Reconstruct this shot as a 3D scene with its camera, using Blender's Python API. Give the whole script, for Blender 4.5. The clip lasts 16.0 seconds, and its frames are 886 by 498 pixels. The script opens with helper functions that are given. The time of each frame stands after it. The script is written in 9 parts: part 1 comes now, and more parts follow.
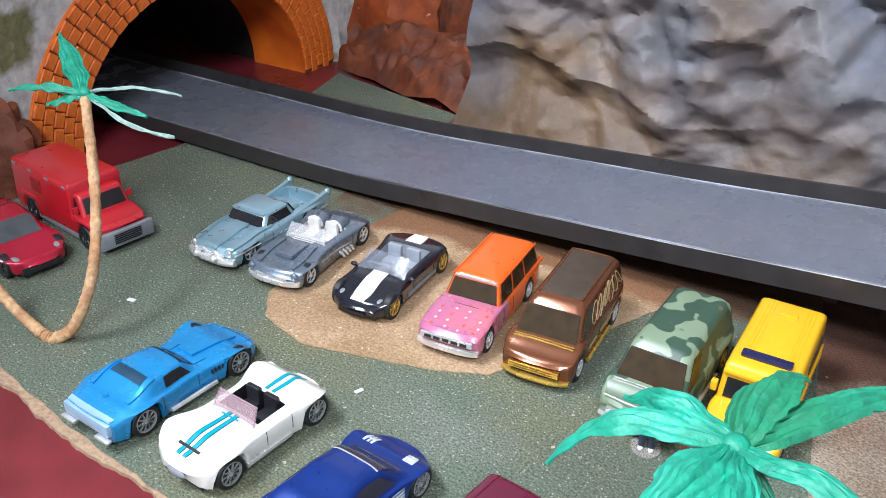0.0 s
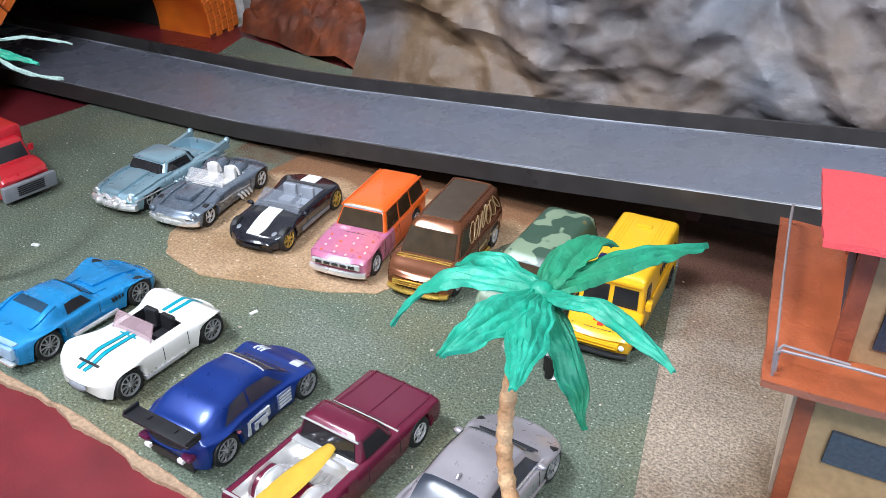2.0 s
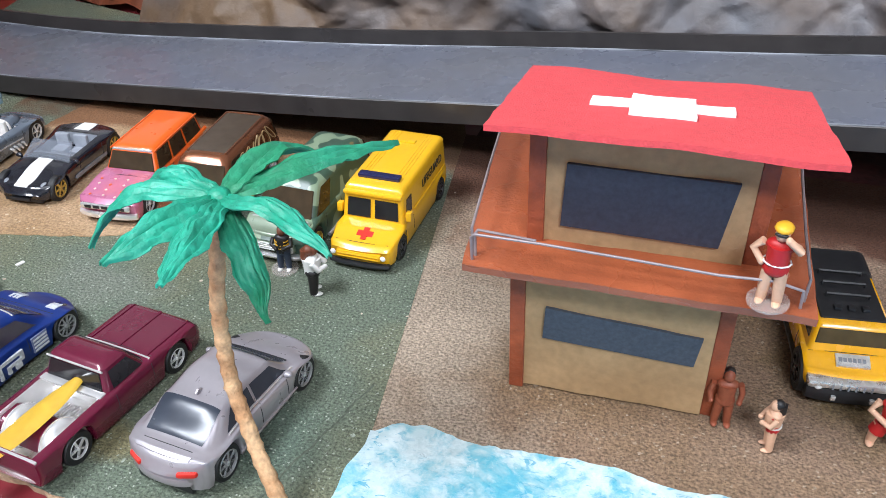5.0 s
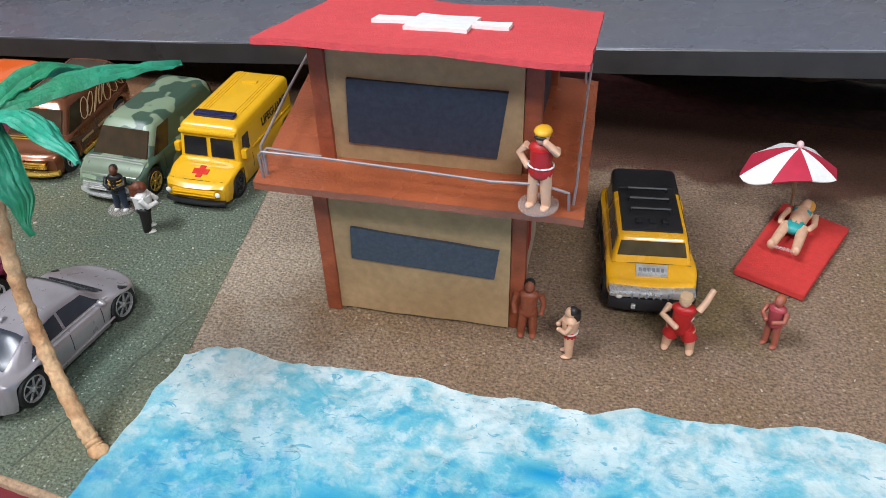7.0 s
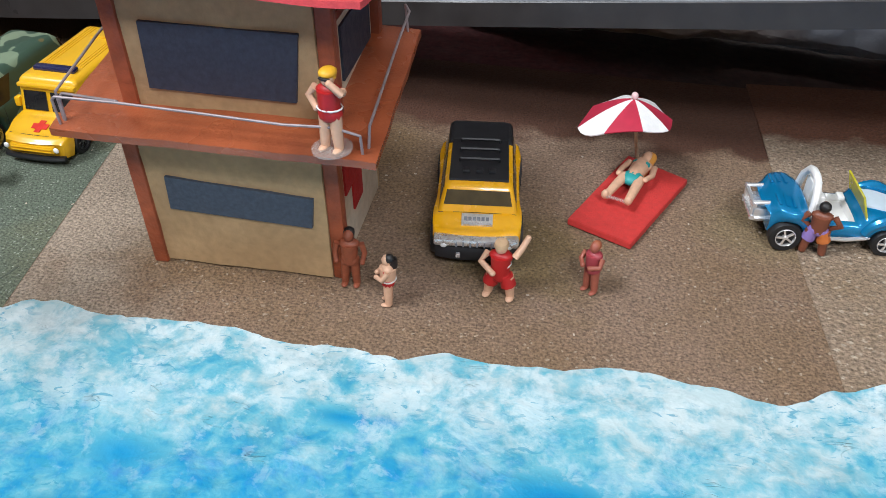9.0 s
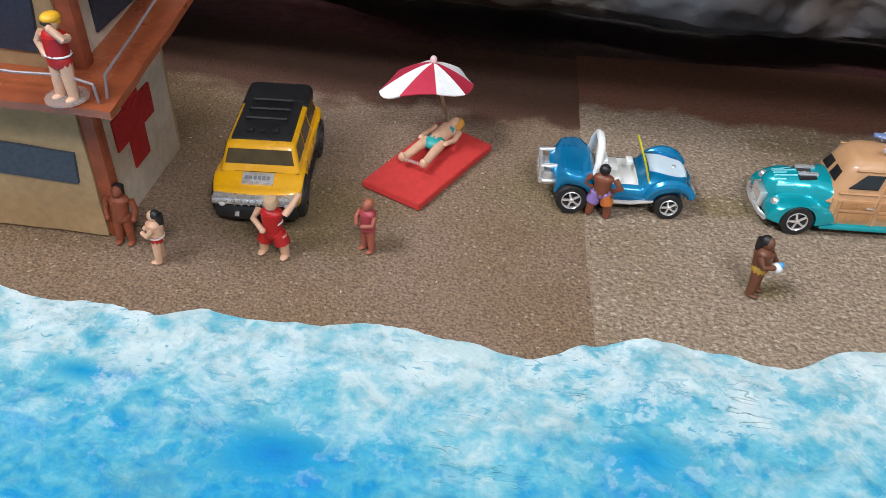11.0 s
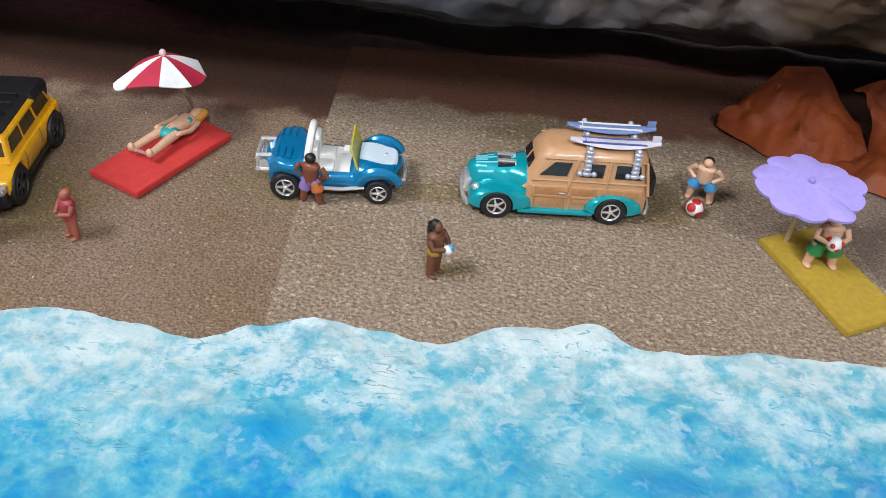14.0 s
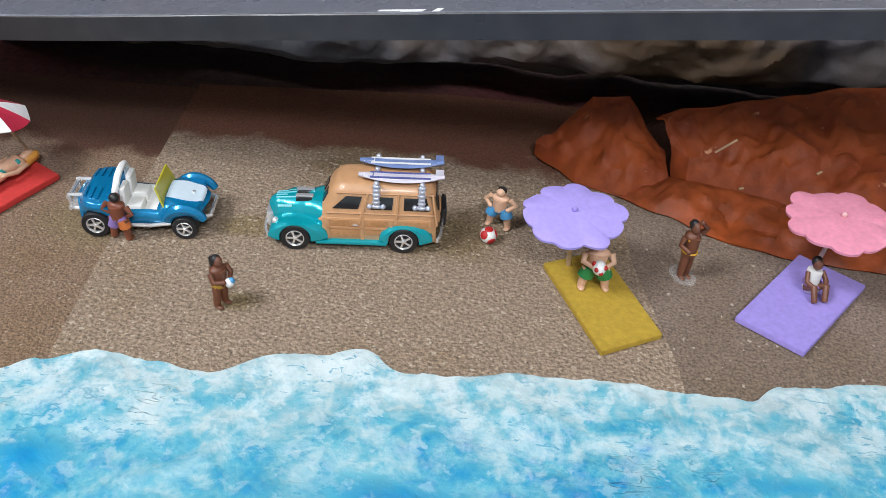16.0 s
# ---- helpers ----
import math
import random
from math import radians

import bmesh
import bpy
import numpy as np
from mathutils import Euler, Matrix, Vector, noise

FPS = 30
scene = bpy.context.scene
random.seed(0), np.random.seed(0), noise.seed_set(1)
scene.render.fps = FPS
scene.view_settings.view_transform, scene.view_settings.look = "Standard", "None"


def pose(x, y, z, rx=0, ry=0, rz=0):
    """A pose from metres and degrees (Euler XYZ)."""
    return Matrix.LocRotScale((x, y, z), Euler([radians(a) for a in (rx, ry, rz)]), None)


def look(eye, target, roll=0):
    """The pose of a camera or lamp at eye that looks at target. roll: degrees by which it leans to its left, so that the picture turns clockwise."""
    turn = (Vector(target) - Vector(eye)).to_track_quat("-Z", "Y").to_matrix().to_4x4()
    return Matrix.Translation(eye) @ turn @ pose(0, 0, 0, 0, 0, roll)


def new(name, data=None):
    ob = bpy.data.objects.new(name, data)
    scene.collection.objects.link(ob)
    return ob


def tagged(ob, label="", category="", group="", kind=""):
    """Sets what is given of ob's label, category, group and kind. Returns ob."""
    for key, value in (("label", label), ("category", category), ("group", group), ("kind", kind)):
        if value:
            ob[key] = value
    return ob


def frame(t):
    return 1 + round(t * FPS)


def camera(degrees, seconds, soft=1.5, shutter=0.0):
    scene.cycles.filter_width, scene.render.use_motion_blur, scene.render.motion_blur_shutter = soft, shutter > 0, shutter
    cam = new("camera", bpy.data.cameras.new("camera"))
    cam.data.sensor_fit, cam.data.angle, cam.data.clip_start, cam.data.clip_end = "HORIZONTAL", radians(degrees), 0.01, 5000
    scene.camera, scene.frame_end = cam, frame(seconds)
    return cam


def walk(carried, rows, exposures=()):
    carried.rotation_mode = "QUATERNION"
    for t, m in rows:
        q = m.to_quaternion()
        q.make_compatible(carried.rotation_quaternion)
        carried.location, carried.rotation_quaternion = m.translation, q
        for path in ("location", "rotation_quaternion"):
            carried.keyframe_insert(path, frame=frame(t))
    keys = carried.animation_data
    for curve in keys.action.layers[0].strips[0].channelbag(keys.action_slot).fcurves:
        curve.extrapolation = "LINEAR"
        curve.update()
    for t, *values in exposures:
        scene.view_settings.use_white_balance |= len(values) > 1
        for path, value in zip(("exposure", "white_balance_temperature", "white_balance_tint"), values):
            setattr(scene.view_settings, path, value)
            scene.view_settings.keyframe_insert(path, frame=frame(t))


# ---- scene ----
from mathutils.bvhtree import BVHTree

cam = camera(52.59, 16.0, soft=0.55)
PATH = [
    (0, (0.08226, 0.03415, 0.21913), (-0.09563, 0.33609, 0.02630), 1.300),
    (0.5, (0.09134, 0.03124, 0.21628), (-0.07892, 0.33574, 0.02061), 0.763),
    (1, (0.10521, 0.02096, 0.21565), (-0.05845, 0.32797, 0.01826), 0.685),
    (1.5, (0.11351, 0.01688, 0.21380), (-0.04347, 0.32703, 0.01589), 0.991),
    (2, (0.12081, 0.01325, 0.21229), (-0.03133, 0.32510, 0.01330), 1.006),
    (2.5, (0.12738, 0.01811, 0.21018), (-0.01914, 0.33147, 0.00934), 0.904),
    (3, (0.13545, 0.02029, 0.20757), (-0.00290, 0.33556, 0.00394), 0.837),
    (3.2, (0.14191, 0.01821, 0.20465), (0.00604, 0.33407, 0.00025), 0.685),
    (5.3, (0.18073, 0.01966, 0.20711), (0.08064, 0.33776, -0.01378), -0.572),
    (5.5, (0.18584, 0.01932, 0.20599), (0.08704, 0.33665, -0.01659), -0.627),
    (6, (0.19709, 0.01902, 0.20447), (0.10666, 0.33722, -0.02041), -0.516),
    (6.5, (0.21038, 0.02063, 0.19999), (0.12560, 0.33874, -0.02719), -0.479),
    (7, (0.22277, 0.01728, 0.19639), (0.14354, 0.33640, -0.03139), -0.160),
    (7.5, (0.23229, 0.01668, 0.19932), (0.15708, 0.33558, -0.03013), -0.085),
    (8, (0.24618, 0.02131, 0.19277), (0.17818, 0.33995, -0.03926), 0.392),
    (8.5, (0.25679, 0.02093, 0.18988), (0.19211, 0.33979, -0.04280), 0.590),
    (9, (0.26820, 0.02223, 0.18912), (0.20842, 0.33953, -0.04698), 1.213),
    (9.5, (0.28283, 0.02248, 0.18717), (0.22802, 0.33971, -0.05023), 1.809),
    (9.7, (0.29182, 0.02393, 0.18701), (0.23808, 0.34075, -0.05119), 1.960),
    (11.8, (0.34666, 0.02918, 0.18075), (0.31735, 0.34854, -0.05831), 4.716),
    (12, (0.35292, 0.03088, 0.18323), (0.32541, 0.34866, -0.05813), 4.869),
    (12.5, (0.36395, 0.03315, 0.18511), (0.34053, 0.35004, -0.05786), 5.164),
    (13, (0.37617, 0.03698, 0.18740), (0.35500, 0.35356, -0.05617), 5.283),
    (13.5, (0.39592, 0.03650, 0.19315), (0.37494, 0.35332, -0.05013), 5.112),
    (14, (0.42044, 0.02614, 0.19955), (0.39870, 0.34209, -0.04479), 4.904),
    (14.5, (0.44275, 0.02018, 0.20889), (0.42167, 0.33532, -0.03656), 4.931),
    (15, (0.46514, 0.01855, 0.21289), (0.44420, 0.33567, -0.03000), 4.587),
    (15.5, (0.48050, 0.01963, 0.21766), (0.45986, 0.33791, -0.02373), 4.083),
    (16, (0.49768, 0.02179, 0.22195), (0.47769, 0.34158, -0.01749), 3.817),
]
walk(cam, [(t, look(eye, target, roll)) for t, eye, target, roll in PATH], exposures=((0, 0.47, 6100, 10), (3.2, 0.40, 6100, 10), (5.5, 0.20, 6350, 10), (6.6, -0.10, 6450, 10), (9, -0.10, 6500, 10), (12, -0.16, 6500, 10), (16, -0.08, 6500, 10)))

# ---- light: two unseen room lamps over the front of the table, soft light from the room ----
world = bpy.data.worlds.new("room_air")
scene.world = world
world.use_nodes = True
world.node_tree.nodes["Background"].inputs[0].default_value = (0.92, 0.96, 1.0, 1)
world.node_tree.nodes["Background"].inputs[1].default_value = 0.16


def area_lamp(name, eye, target, sx, sy, watts, colour):
    data = bpy.data.lights.new(name, "AREA")
    data.shape, data.size, data.size_y, data.energy, data.color = "RECTANGLE", sx, sy, watts, colour
    ob = new(name, data)
    ob.matrix_world = look(eye, target)
    return ob


area_lamp("unseen_room_lamp", (-0.74, -0.42, 1.70), (0.05, 0.30, 0.0), 0.8, 0.36, 41, (0.93, 0.98, 1.06))
# added lamp, set forward to brighten rocks and boards under the track
area_lamp("unseen_room_lamp", (0.90, -1.30, 1.72), (0.25, 0.36, 0.0), 0.8, 0.36, 46, (0.93, 0.98, 1.06))


# ---- materials ----
def mat(name, colour, rough=0.5, metal=0.0, tone=0.12, scale=220.0, bump=0.0, bump_scale=900.0, coat=0.0, second=None, patch=25.0,
        lo=0.42, hi=0.62, fleck=None, fleck_at=0.66, fleck_scale=900.0, trans=0.0, alpha=1.0, rough_var=0.08, spec=0.5, soil_shade=None, blots=(), specks=None):
    """Noise-varied paint: fine tone, larger patches of a second colour, flecks, relief. Scales are per metre."""
    m = bpy.data.materials.new(name)
    m.use_nodes = True
    nt = m.node_tree
    n, l = nt.nodes, nt.links
    b = n["Principled BSDF"]
    co = n.new("ShaderNodeTexCoord").outputs["Object"]

    def noise_tex(s, detail=3.0):
        t = n.new("ShaderNodeTexNoise")
        t.inputs["Scale"].default_value, t.inputs["Detail"].default_value = s, detail
        l.new(co, t.inputs["Vector"])
        return t.outputs["Fac"]

    def ramp(fac, a, c0, d, c1):
        r = n.new("ShaderNodeValToRGB")
        r.color_ramp.elements[0].position, r.color_ramp.elements[1].position = a, d
        r.color_ramp.elements[0].color, r.color_ramp.elements[1].color = c0, c1
        l.new(fac, r.inputs[0])
        return r.outputs[0]

    def blend(kind, fac, a, c):
        x = n.new("ShaderNodeMix")
        x.data_type, x.blend_type = "RGBA", kind
        for sock, v in ((x.inputs[0], fac), (x.inputs[6], a), (x.inputs[7], c)):
            if isinstance(v, (int, float)):
                sock.default_value = v
            elif isinstance(v, tuple):
                sock.default_value = v
            else:
                l.new(v, sock)
        return x.outputs[2]

    rgb = (*colour, 1)
    base = rgb
    if second:
        base = blend("MIX", ramp(noise_tex(patch, 5), lo, (0, 0, 0, 1), hi, (1, 1, 1, 1)), rgb, (*second, 1))
    for sx, sy, rx, ry, sc in blots:
        # a soft-edged blot of another colour: centre, half sizes, colour
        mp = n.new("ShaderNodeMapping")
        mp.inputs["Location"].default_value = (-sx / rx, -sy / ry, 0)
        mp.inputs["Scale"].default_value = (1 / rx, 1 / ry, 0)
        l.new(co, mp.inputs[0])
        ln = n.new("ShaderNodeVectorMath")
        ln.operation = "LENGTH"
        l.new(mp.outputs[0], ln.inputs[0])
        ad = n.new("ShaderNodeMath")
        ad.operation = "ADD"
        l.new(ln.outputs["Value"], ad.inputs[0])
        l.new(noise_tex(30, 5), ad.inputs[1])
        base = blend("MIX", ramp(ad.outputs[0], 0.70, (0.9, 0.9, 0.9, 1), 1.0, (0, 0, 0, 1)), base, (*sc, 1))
    g0, g1 = 1 - tone, 1 + tone
    fine = ramp(noise_tex(scale, 4), 0.3, (g0, g0, g0, 1), 0.7, (g1, g1, g1, 1))
    base = blend("MULTIPLY", 1.0, base, fine)
    if specks:
        # single pale grains: cells per metre, share of the cells that hold one, grain size in cells, colour
        cells, share, size, sc = specks
        vo = n.new("ShaderNodeTexVoronoi")
        vo.inputs["Scale"].default_value = cells
        warp = n.new("ShaderNodeVectorMath")
        warp.operation = "MULTIPLY_ADD"
        wn = n.new("ShaderNodeTexNoise")
        wn.inputs["Scale"].default_value = cells * 1.4
        l.new(co, wn.inputs["Vector"])
        l.new(wn.outputs["Color"], warp.inputs[0])
        warp.inputs[1].default_value = (0.9 / cells,) * 3
        l.new(co, warp.inputs[2])
        l.new(warp.outputs[0], vo.inputs["Vector"])
        near_ = ramp(vo.outputs["Distance"], size * 0.55, (1, 1, 1, 1), size, (0, 0, 0, 1))
        pick = n.new("ShaderNodeSeparateColor")
        l.new(vo.outputs["Color"], pick.inputs[0])
        some = ramp(pick.outputs[0], 1 - share, (0, 0, 0, 1), 1 - share * 0.4, (1, 1, 1, 1))
        base = blend("MIX", blend("MULTIPLY", 1.0, near_, some), base, (*sc, 1))
    if fleck:
        base = blend("MIX", ramp(noise_tex(fleck_scale, 5), fleck_at, (0, 0, 0, 1), fleck_at + 0.04, (1, 1, 1, 1)), base, (*fleck, 1))
    if soil_shade:
        # brown rear paint holding track shade too: start in y, edge in x, colour
        y0, ex, sc = soil_shade
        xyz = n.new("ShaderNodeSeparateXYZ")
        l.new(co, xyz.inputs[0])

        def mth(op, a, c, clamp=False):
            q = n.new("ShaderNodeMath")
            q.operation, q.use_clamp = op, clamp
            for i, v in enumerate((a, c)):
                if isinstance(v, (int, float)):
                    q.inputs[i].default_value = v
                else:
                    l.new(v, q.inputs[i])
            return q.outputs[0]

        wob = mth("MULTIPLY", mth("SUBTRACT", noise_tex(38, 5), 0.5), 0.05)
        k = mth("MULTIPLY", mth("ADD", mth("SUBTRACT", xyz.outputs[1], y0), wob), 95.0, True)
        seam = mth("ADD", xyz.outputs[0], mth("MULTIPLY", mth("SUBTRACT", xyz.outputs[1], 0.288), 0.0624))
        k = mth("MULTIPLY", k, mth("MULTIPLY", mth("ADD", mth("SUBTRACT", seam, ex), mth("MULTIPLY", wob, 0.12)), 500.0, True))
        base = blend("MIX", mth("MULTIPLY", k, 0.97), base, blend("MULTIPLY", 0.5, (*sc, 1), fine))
    l.new(base, b.inputs["Base Color"])
    b.inputs["Metallic"].default_value = metal
    b.inputs["Specular IOR Level"].default_value = spec
    b.inputs["Coat Weight"].default_value = coat
    b.inputs["Coat Roughness"].default_value = 0.06
    b.inputs["Transmission Weight"].default_value = trans
    b.inputs["Alpha"].default_value = alpha
    r0, r1 = max(0.02, rough - rough_var), min(1, rough + rough_var)
    l.new(ramp(noise_tex(scale * 0.4, 3), 0.3, (r0, r0, r0, 1), 0.7, (r1, r1, r1, 1)), b.inputs["Roughness"])
    if bump:
        k = n.new("ShaderNodeBump")
        k.inputs["Strength"].default_value, k.inputs["Distance"].default_value = bump, 0.0008
        l.new(noise_tex(bump_scale, 4), k.inputs["Height"])
        l.new(k.outputs[0], b.inputs["Normal"])
    return m


M_TABLE = mat("dark_red_table_paint", (0.155, 0.018, 0.023), 0.32, tone=0.2, scale=40, second=(0.125, 0.014, 0.018), fleck=(0.45, 0.3, 0.26), fleck_at=0.80, fleck_scale=160, bump=0.1)
M_GREEN = mat("green_sandpaper", (0.112, 0.137, 0.098), 0.92, tone=0.52, scale=1000, second=(0.160, 0.150, 0.080), patch=13, lo=0.46, hi=0.70, bump=1.4, bump_scale=900, specks=(760, 0.26, 0.34, (0.36, 0.39, 0.32)), fleck=(0.30, 0.33, 0.27), fleck_at=0.655, fleck_scale=480, blots=((0.055, 0.20, 0.05, 0.05, (0.085, 0.118, 0.088)), (-0.05, 0.26, 0.06, 0.035, (0.150, 0.165, 0.130)), (0.012, 0.185, 0.05, 0.02, (0.145, 0.125, 0.060))), soil_shade=(0.388, -0.195, (0.120, 0.062, 0.030)))
M_SANDP = mat("tan_painted_sandpaper", (0.40, 0.262, 0.150), 0.95, tone=0.30, scale=800, second=(0.31, 0.19, 0.095), patch=24, specks=(420, 0.20, 0.32, (0.60, 0.48, 0.33)), bump=0.9, soil_shade=(0.378, -1.0, (0.20, 0.090, 0.038)))
M_SAND_A = mat("brown_beach_sandpaper", (0.232, 0.153, 0.103), 0.95, tone=0.48, scale=950, second=(0.182, 0.112, 0.056), patch=9, lo=0.42, hi=0.62, specks=(500, 0.18, 0.34, (0.36, 0.28, 0.20)), fleck=(0.36, 0.28, 0.20), fleck_at=0.66, fleck_scale=520, bump=1.4, bump_scale=900, soil_shade=(0.363, -1.0, (0.080, 0.030, 0.015)), blots=((0.090, 0.27, 0.10, 0.20, (0.325, 0.258, 0.192)), (0.072, 0.335, 0.014, 0.035, (0.42, 0.35, 0.26)), (0.244, 0.280, 0.088, 0.070, (0.172, 0.116, 0.050)), (0.335, 0.315, 0.06, 0.06, (0.200, 0.142, 0.075))))
M_SAND_B = mat("pale_beach_sandpaper", (0.275, 0.200, 0.138), 0.94, tone=0.46, scale=720, second=(0.215, 0.145, 0.080), patch=13, lo=0.48, hi=0.70, specks=(420, 0.34, 0.38, (0.43, 0.35, 0.26)), fleck=(0.46, 0.38, 0.28), fleck_at=0.64, fleck_scale=420, bump=1.8, bump_scale=640, soil_shade=(0.381, 0.342, (0.125, 0.044, 0.021)), blots=((0.405, 0.272, 0.022, 0.014, (0.185, 0.135, 0.060)), (0.395, 0.320, 0.03, 0.02, (0.20, 0.142, 0.068)), (0.488, 0.325, 0.050, 0.050, (0.172, 0.120, 0.058)), (0.440, 0.372, 0.070, 0.018, (0.190, 0.132, 0.072))))
M_SAND_C = mat("grey_brown_beach_sandpaper", (0.200, 0.146, 0.110), 0.95, tone=0.46, scale=900, second=(0.165, 0.118, 0.080), patch=14, specks=(320, 0.10, 0.30, (0.42, 0.35, 0.27)), bump=1.0, bump_scale=600, soil_shade=(0.386, -1.0, (0.075, 0.026, 0.014)))
M_CARD_EDGE = mat("torn_cardboard_edge", (0.36, 0.24, 0.15), 0.9, tone=0.25, scale=600, bump=0.8)
M_CARD = mat("kraft_cardboard", (0.425, 0.275, 0.138), 0.75, tone=0.10, scale=350, second=(0.365, 0.230, 0.112), patch=40, bump=0.25)
M_BRICKRED = mat("brick_red_stain", (0.33, 0.078, 0.030), 0.55, tone=0.25, scale=240, second=(0.25, 0.055, 0.022), patch=60, bump=0.4)
M_PINKISH = mat("red_brown_deck_stain", (0.330, 0.084, 0.032), 0.28, tone=0.12, scale=90, second=(0.225, 0.058, 0.024), patch=26, bump=0.25, spec=0.6)
M_FOAMRED = mat("red_craft_foam", (0.62, 0.062, 0.068), 0.8, tone=0.08, scale=500, bump=0.35, bump_scale=1500)
M_MATRED = mat("red_mat_foam", (0.52, 0.035, 0.03), 0.7, tone=0.1, scale=500, bump=0.3, bump_scale=1500)
M_WHITE = mat("white_foam", (0.80, 0.79, 0.77), 0.75, tone=0.06, scale=300, bump=0.25)
M_SLATE = mat("dark_blue_grey_window_card", (0.030, 0.036, 0.055), 0.7, tone=0.2, scale=700, bump=0.3)
M_SLATE2 = mat("blue_grey_window_card", (0.055, 0.070, 0.095), 0.75, tone=0.2, scale=700, bump=0.3)
M_WIRE = mat("grey_wire", (0.30, 0.25, 0.25), 0.55, metal=0.35, tone=0.15)
M_TRACK = mat("grey_track_top", (0.122, 0.129, 0.160), 0.28, tone=0.05, scale=160, second=(0.13, 0.132, 0.15), patch=12, fleck=(0.5, 0.5, 0.5), fleck_at=0.86, fleck_scale=130, bump=0.08, spec=0.6)
M_TRACKSIDE = mat("black_satin_track_side", (0.034, 0.030, 0.029), 0.34, tone=0.2, scale=90, bump=0.05, spec=0.4)
M_PAPER = mat("grey_brown_painted_paper", (0.125, 0.078, 0.044), 0.52, spec=0.3, tone=0.22, scale=60, second=(0.112, 0.117, 0.134), patch=9, lo=0.36, hi=0.60, bump=0.8, bump_scale=180)
M_REDROCK = mat("rust_painted_kraft_paper", (0.27, 0.056, 0.013), 0.60, spec=0.22, tone=0.16, scale=140, second=(0.20, 0.038, 0.010), patch=60, fleck=(0.52, 0.24, 0.12), fleck_at=0.70, fleck_scale=120, bump=0.5, bump_scale=300)
M_REDROCK2 = mat("orange_brown_paper_rock", (0.160, 0.040, 0.014), 0.55, spec=0.25, tone=0.40, scale=110, second=(0.115, 0.040, 0.024), patch=30, fleck=(0.13, 0.03, 0.015), fleck_at=0.60, fleck_scale=40, bump=0.5, bump_scale=250)
M_BRICK = mat("orange_brick_paint", (0.66, 0.150, 0.014), 0.55, tone=0.25, scale=200, second=(0.54, 0.104, 0.011), patch=70, fleck=(0.20, 0.14, 0.04), fleck_at=0.63, fleck_scale=55, bump=0.5)
M_MORTAR = mat("dark_brick_joint", (0.13, 0.03, 0.008), 0.8, tone=0.3, scale=300, bump=0.5)
M_STONE = mat("grey_mossy_stone", (0.40, 0.38, 0.36), 0.85, tone=0.25, scale=160, second=(0.13, 0.125, 0.05), patch=26, lo=0.52, hi=0.60, bump=0.7, bump_scale=400)
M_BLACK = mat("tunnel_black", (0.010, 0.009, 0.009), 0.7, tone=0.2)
M_WALL = mat("room_wall_plaster", (0.78, 0.77, 0.75), 0.9, tone=0.05, scale=8, bump=0.1, bump_scale=60)
M_FLOOR = mat("room_floor_tile", (0.42, 0.38, 0.34), 0.5, tone=0.1, scale=6)
M_LEAF = mat("green_crepe_leaf", (0.012, 0.25, 0.150), 0.50, tone=0.20, scale=260, second=(0.025, 0.33, 0.22), patch=45, bump=0.8, bump_scale=380)
M_LEAF2 = mat("dark_green_crepe_leaf", (0.015, 0.20, 0.095), 0.55, tone=0.20, scale=220, second=(0.02, 0.26, 0.15), patch=45, bump=0.8, bump_scale=380)
M_TRUNK = mat("twisted_kraft_trunk", (0.58, 0.36, 0.19), 0.85, tone=0.25, scale=500, second=(0.42, 0.22, 0.10), patch=120, bump=0.7)

# ---- mesh helpers ----
TAU = 2 * math.pi


def finish(name, bm, material, smooth=None):
    me = bpy.data.meshes.new(name)
    bmesh.ops.recalc_face_normals(bm, faces=bm.faces)
    bm.to_mesh(me)
    bm.free()
    for m in material if isinstance(material, (list, tuple)) else (material,):
        me.materials.append(m)
    if smooth is not None:
        me.polygons.foreach_set("use_smooth", [True] * len(me.polygons))
        me.set_sharp_from_angle(angle=radians(smooth))
    return me


def part(name, bm, material, parent=None, label="", smooth=35, at=None):
    """One mesh object, under a thing or a part."""
    ob = new(name, finish(name, bm, material, smooth))
    if parent is not None:
        ob.parent = parent
    if at is not None:
        ob.matrix_basis = at
    return tagged(ob, label=label)


def thing(name, label, category, m=None, group="", kind=""):
    ob = new(name)
    ob.empty_display_size = 0.01
    if m is not None:
        ob.matrix_basis = m
    return tagged(ob, label=label, category=category, group=group, kind=kind)


def add_box(bm, x0, x1, y0, y1, z0, z1, bevel=0.0, seg=2, m=None):
    r = bmesh.ops.create_cube(bm, size=1.0)
    vs = r["verts"]
    for v in vs:
        v.co = Vector((x0 + (v.co.x + 0.5) * (x1 - x0), y0 + (v.co.y + 0.5) * (y1 - y0), z0 + (v.co.z + 0.5) * (z1 - z0)))
    if m is not None:
        bmesh.ops.transform(bm, matrix=m, verts=vs)
    if bevel:
        es = list({e for v in vs for e in v.link_edges})
        bmesh.ops.bevel(bm, geom=es, offset=bevel, segments=seg, affect="EDGES", profile=0.6)


def box(x0, x1, y0, y1, z0, z1, bevel=0.0, seg=2, m=None):
    bm = bmesh.new()
    add_box(bm, x0, x1, y0, y1, z0, z1, bevel, seg, m)
    return bm


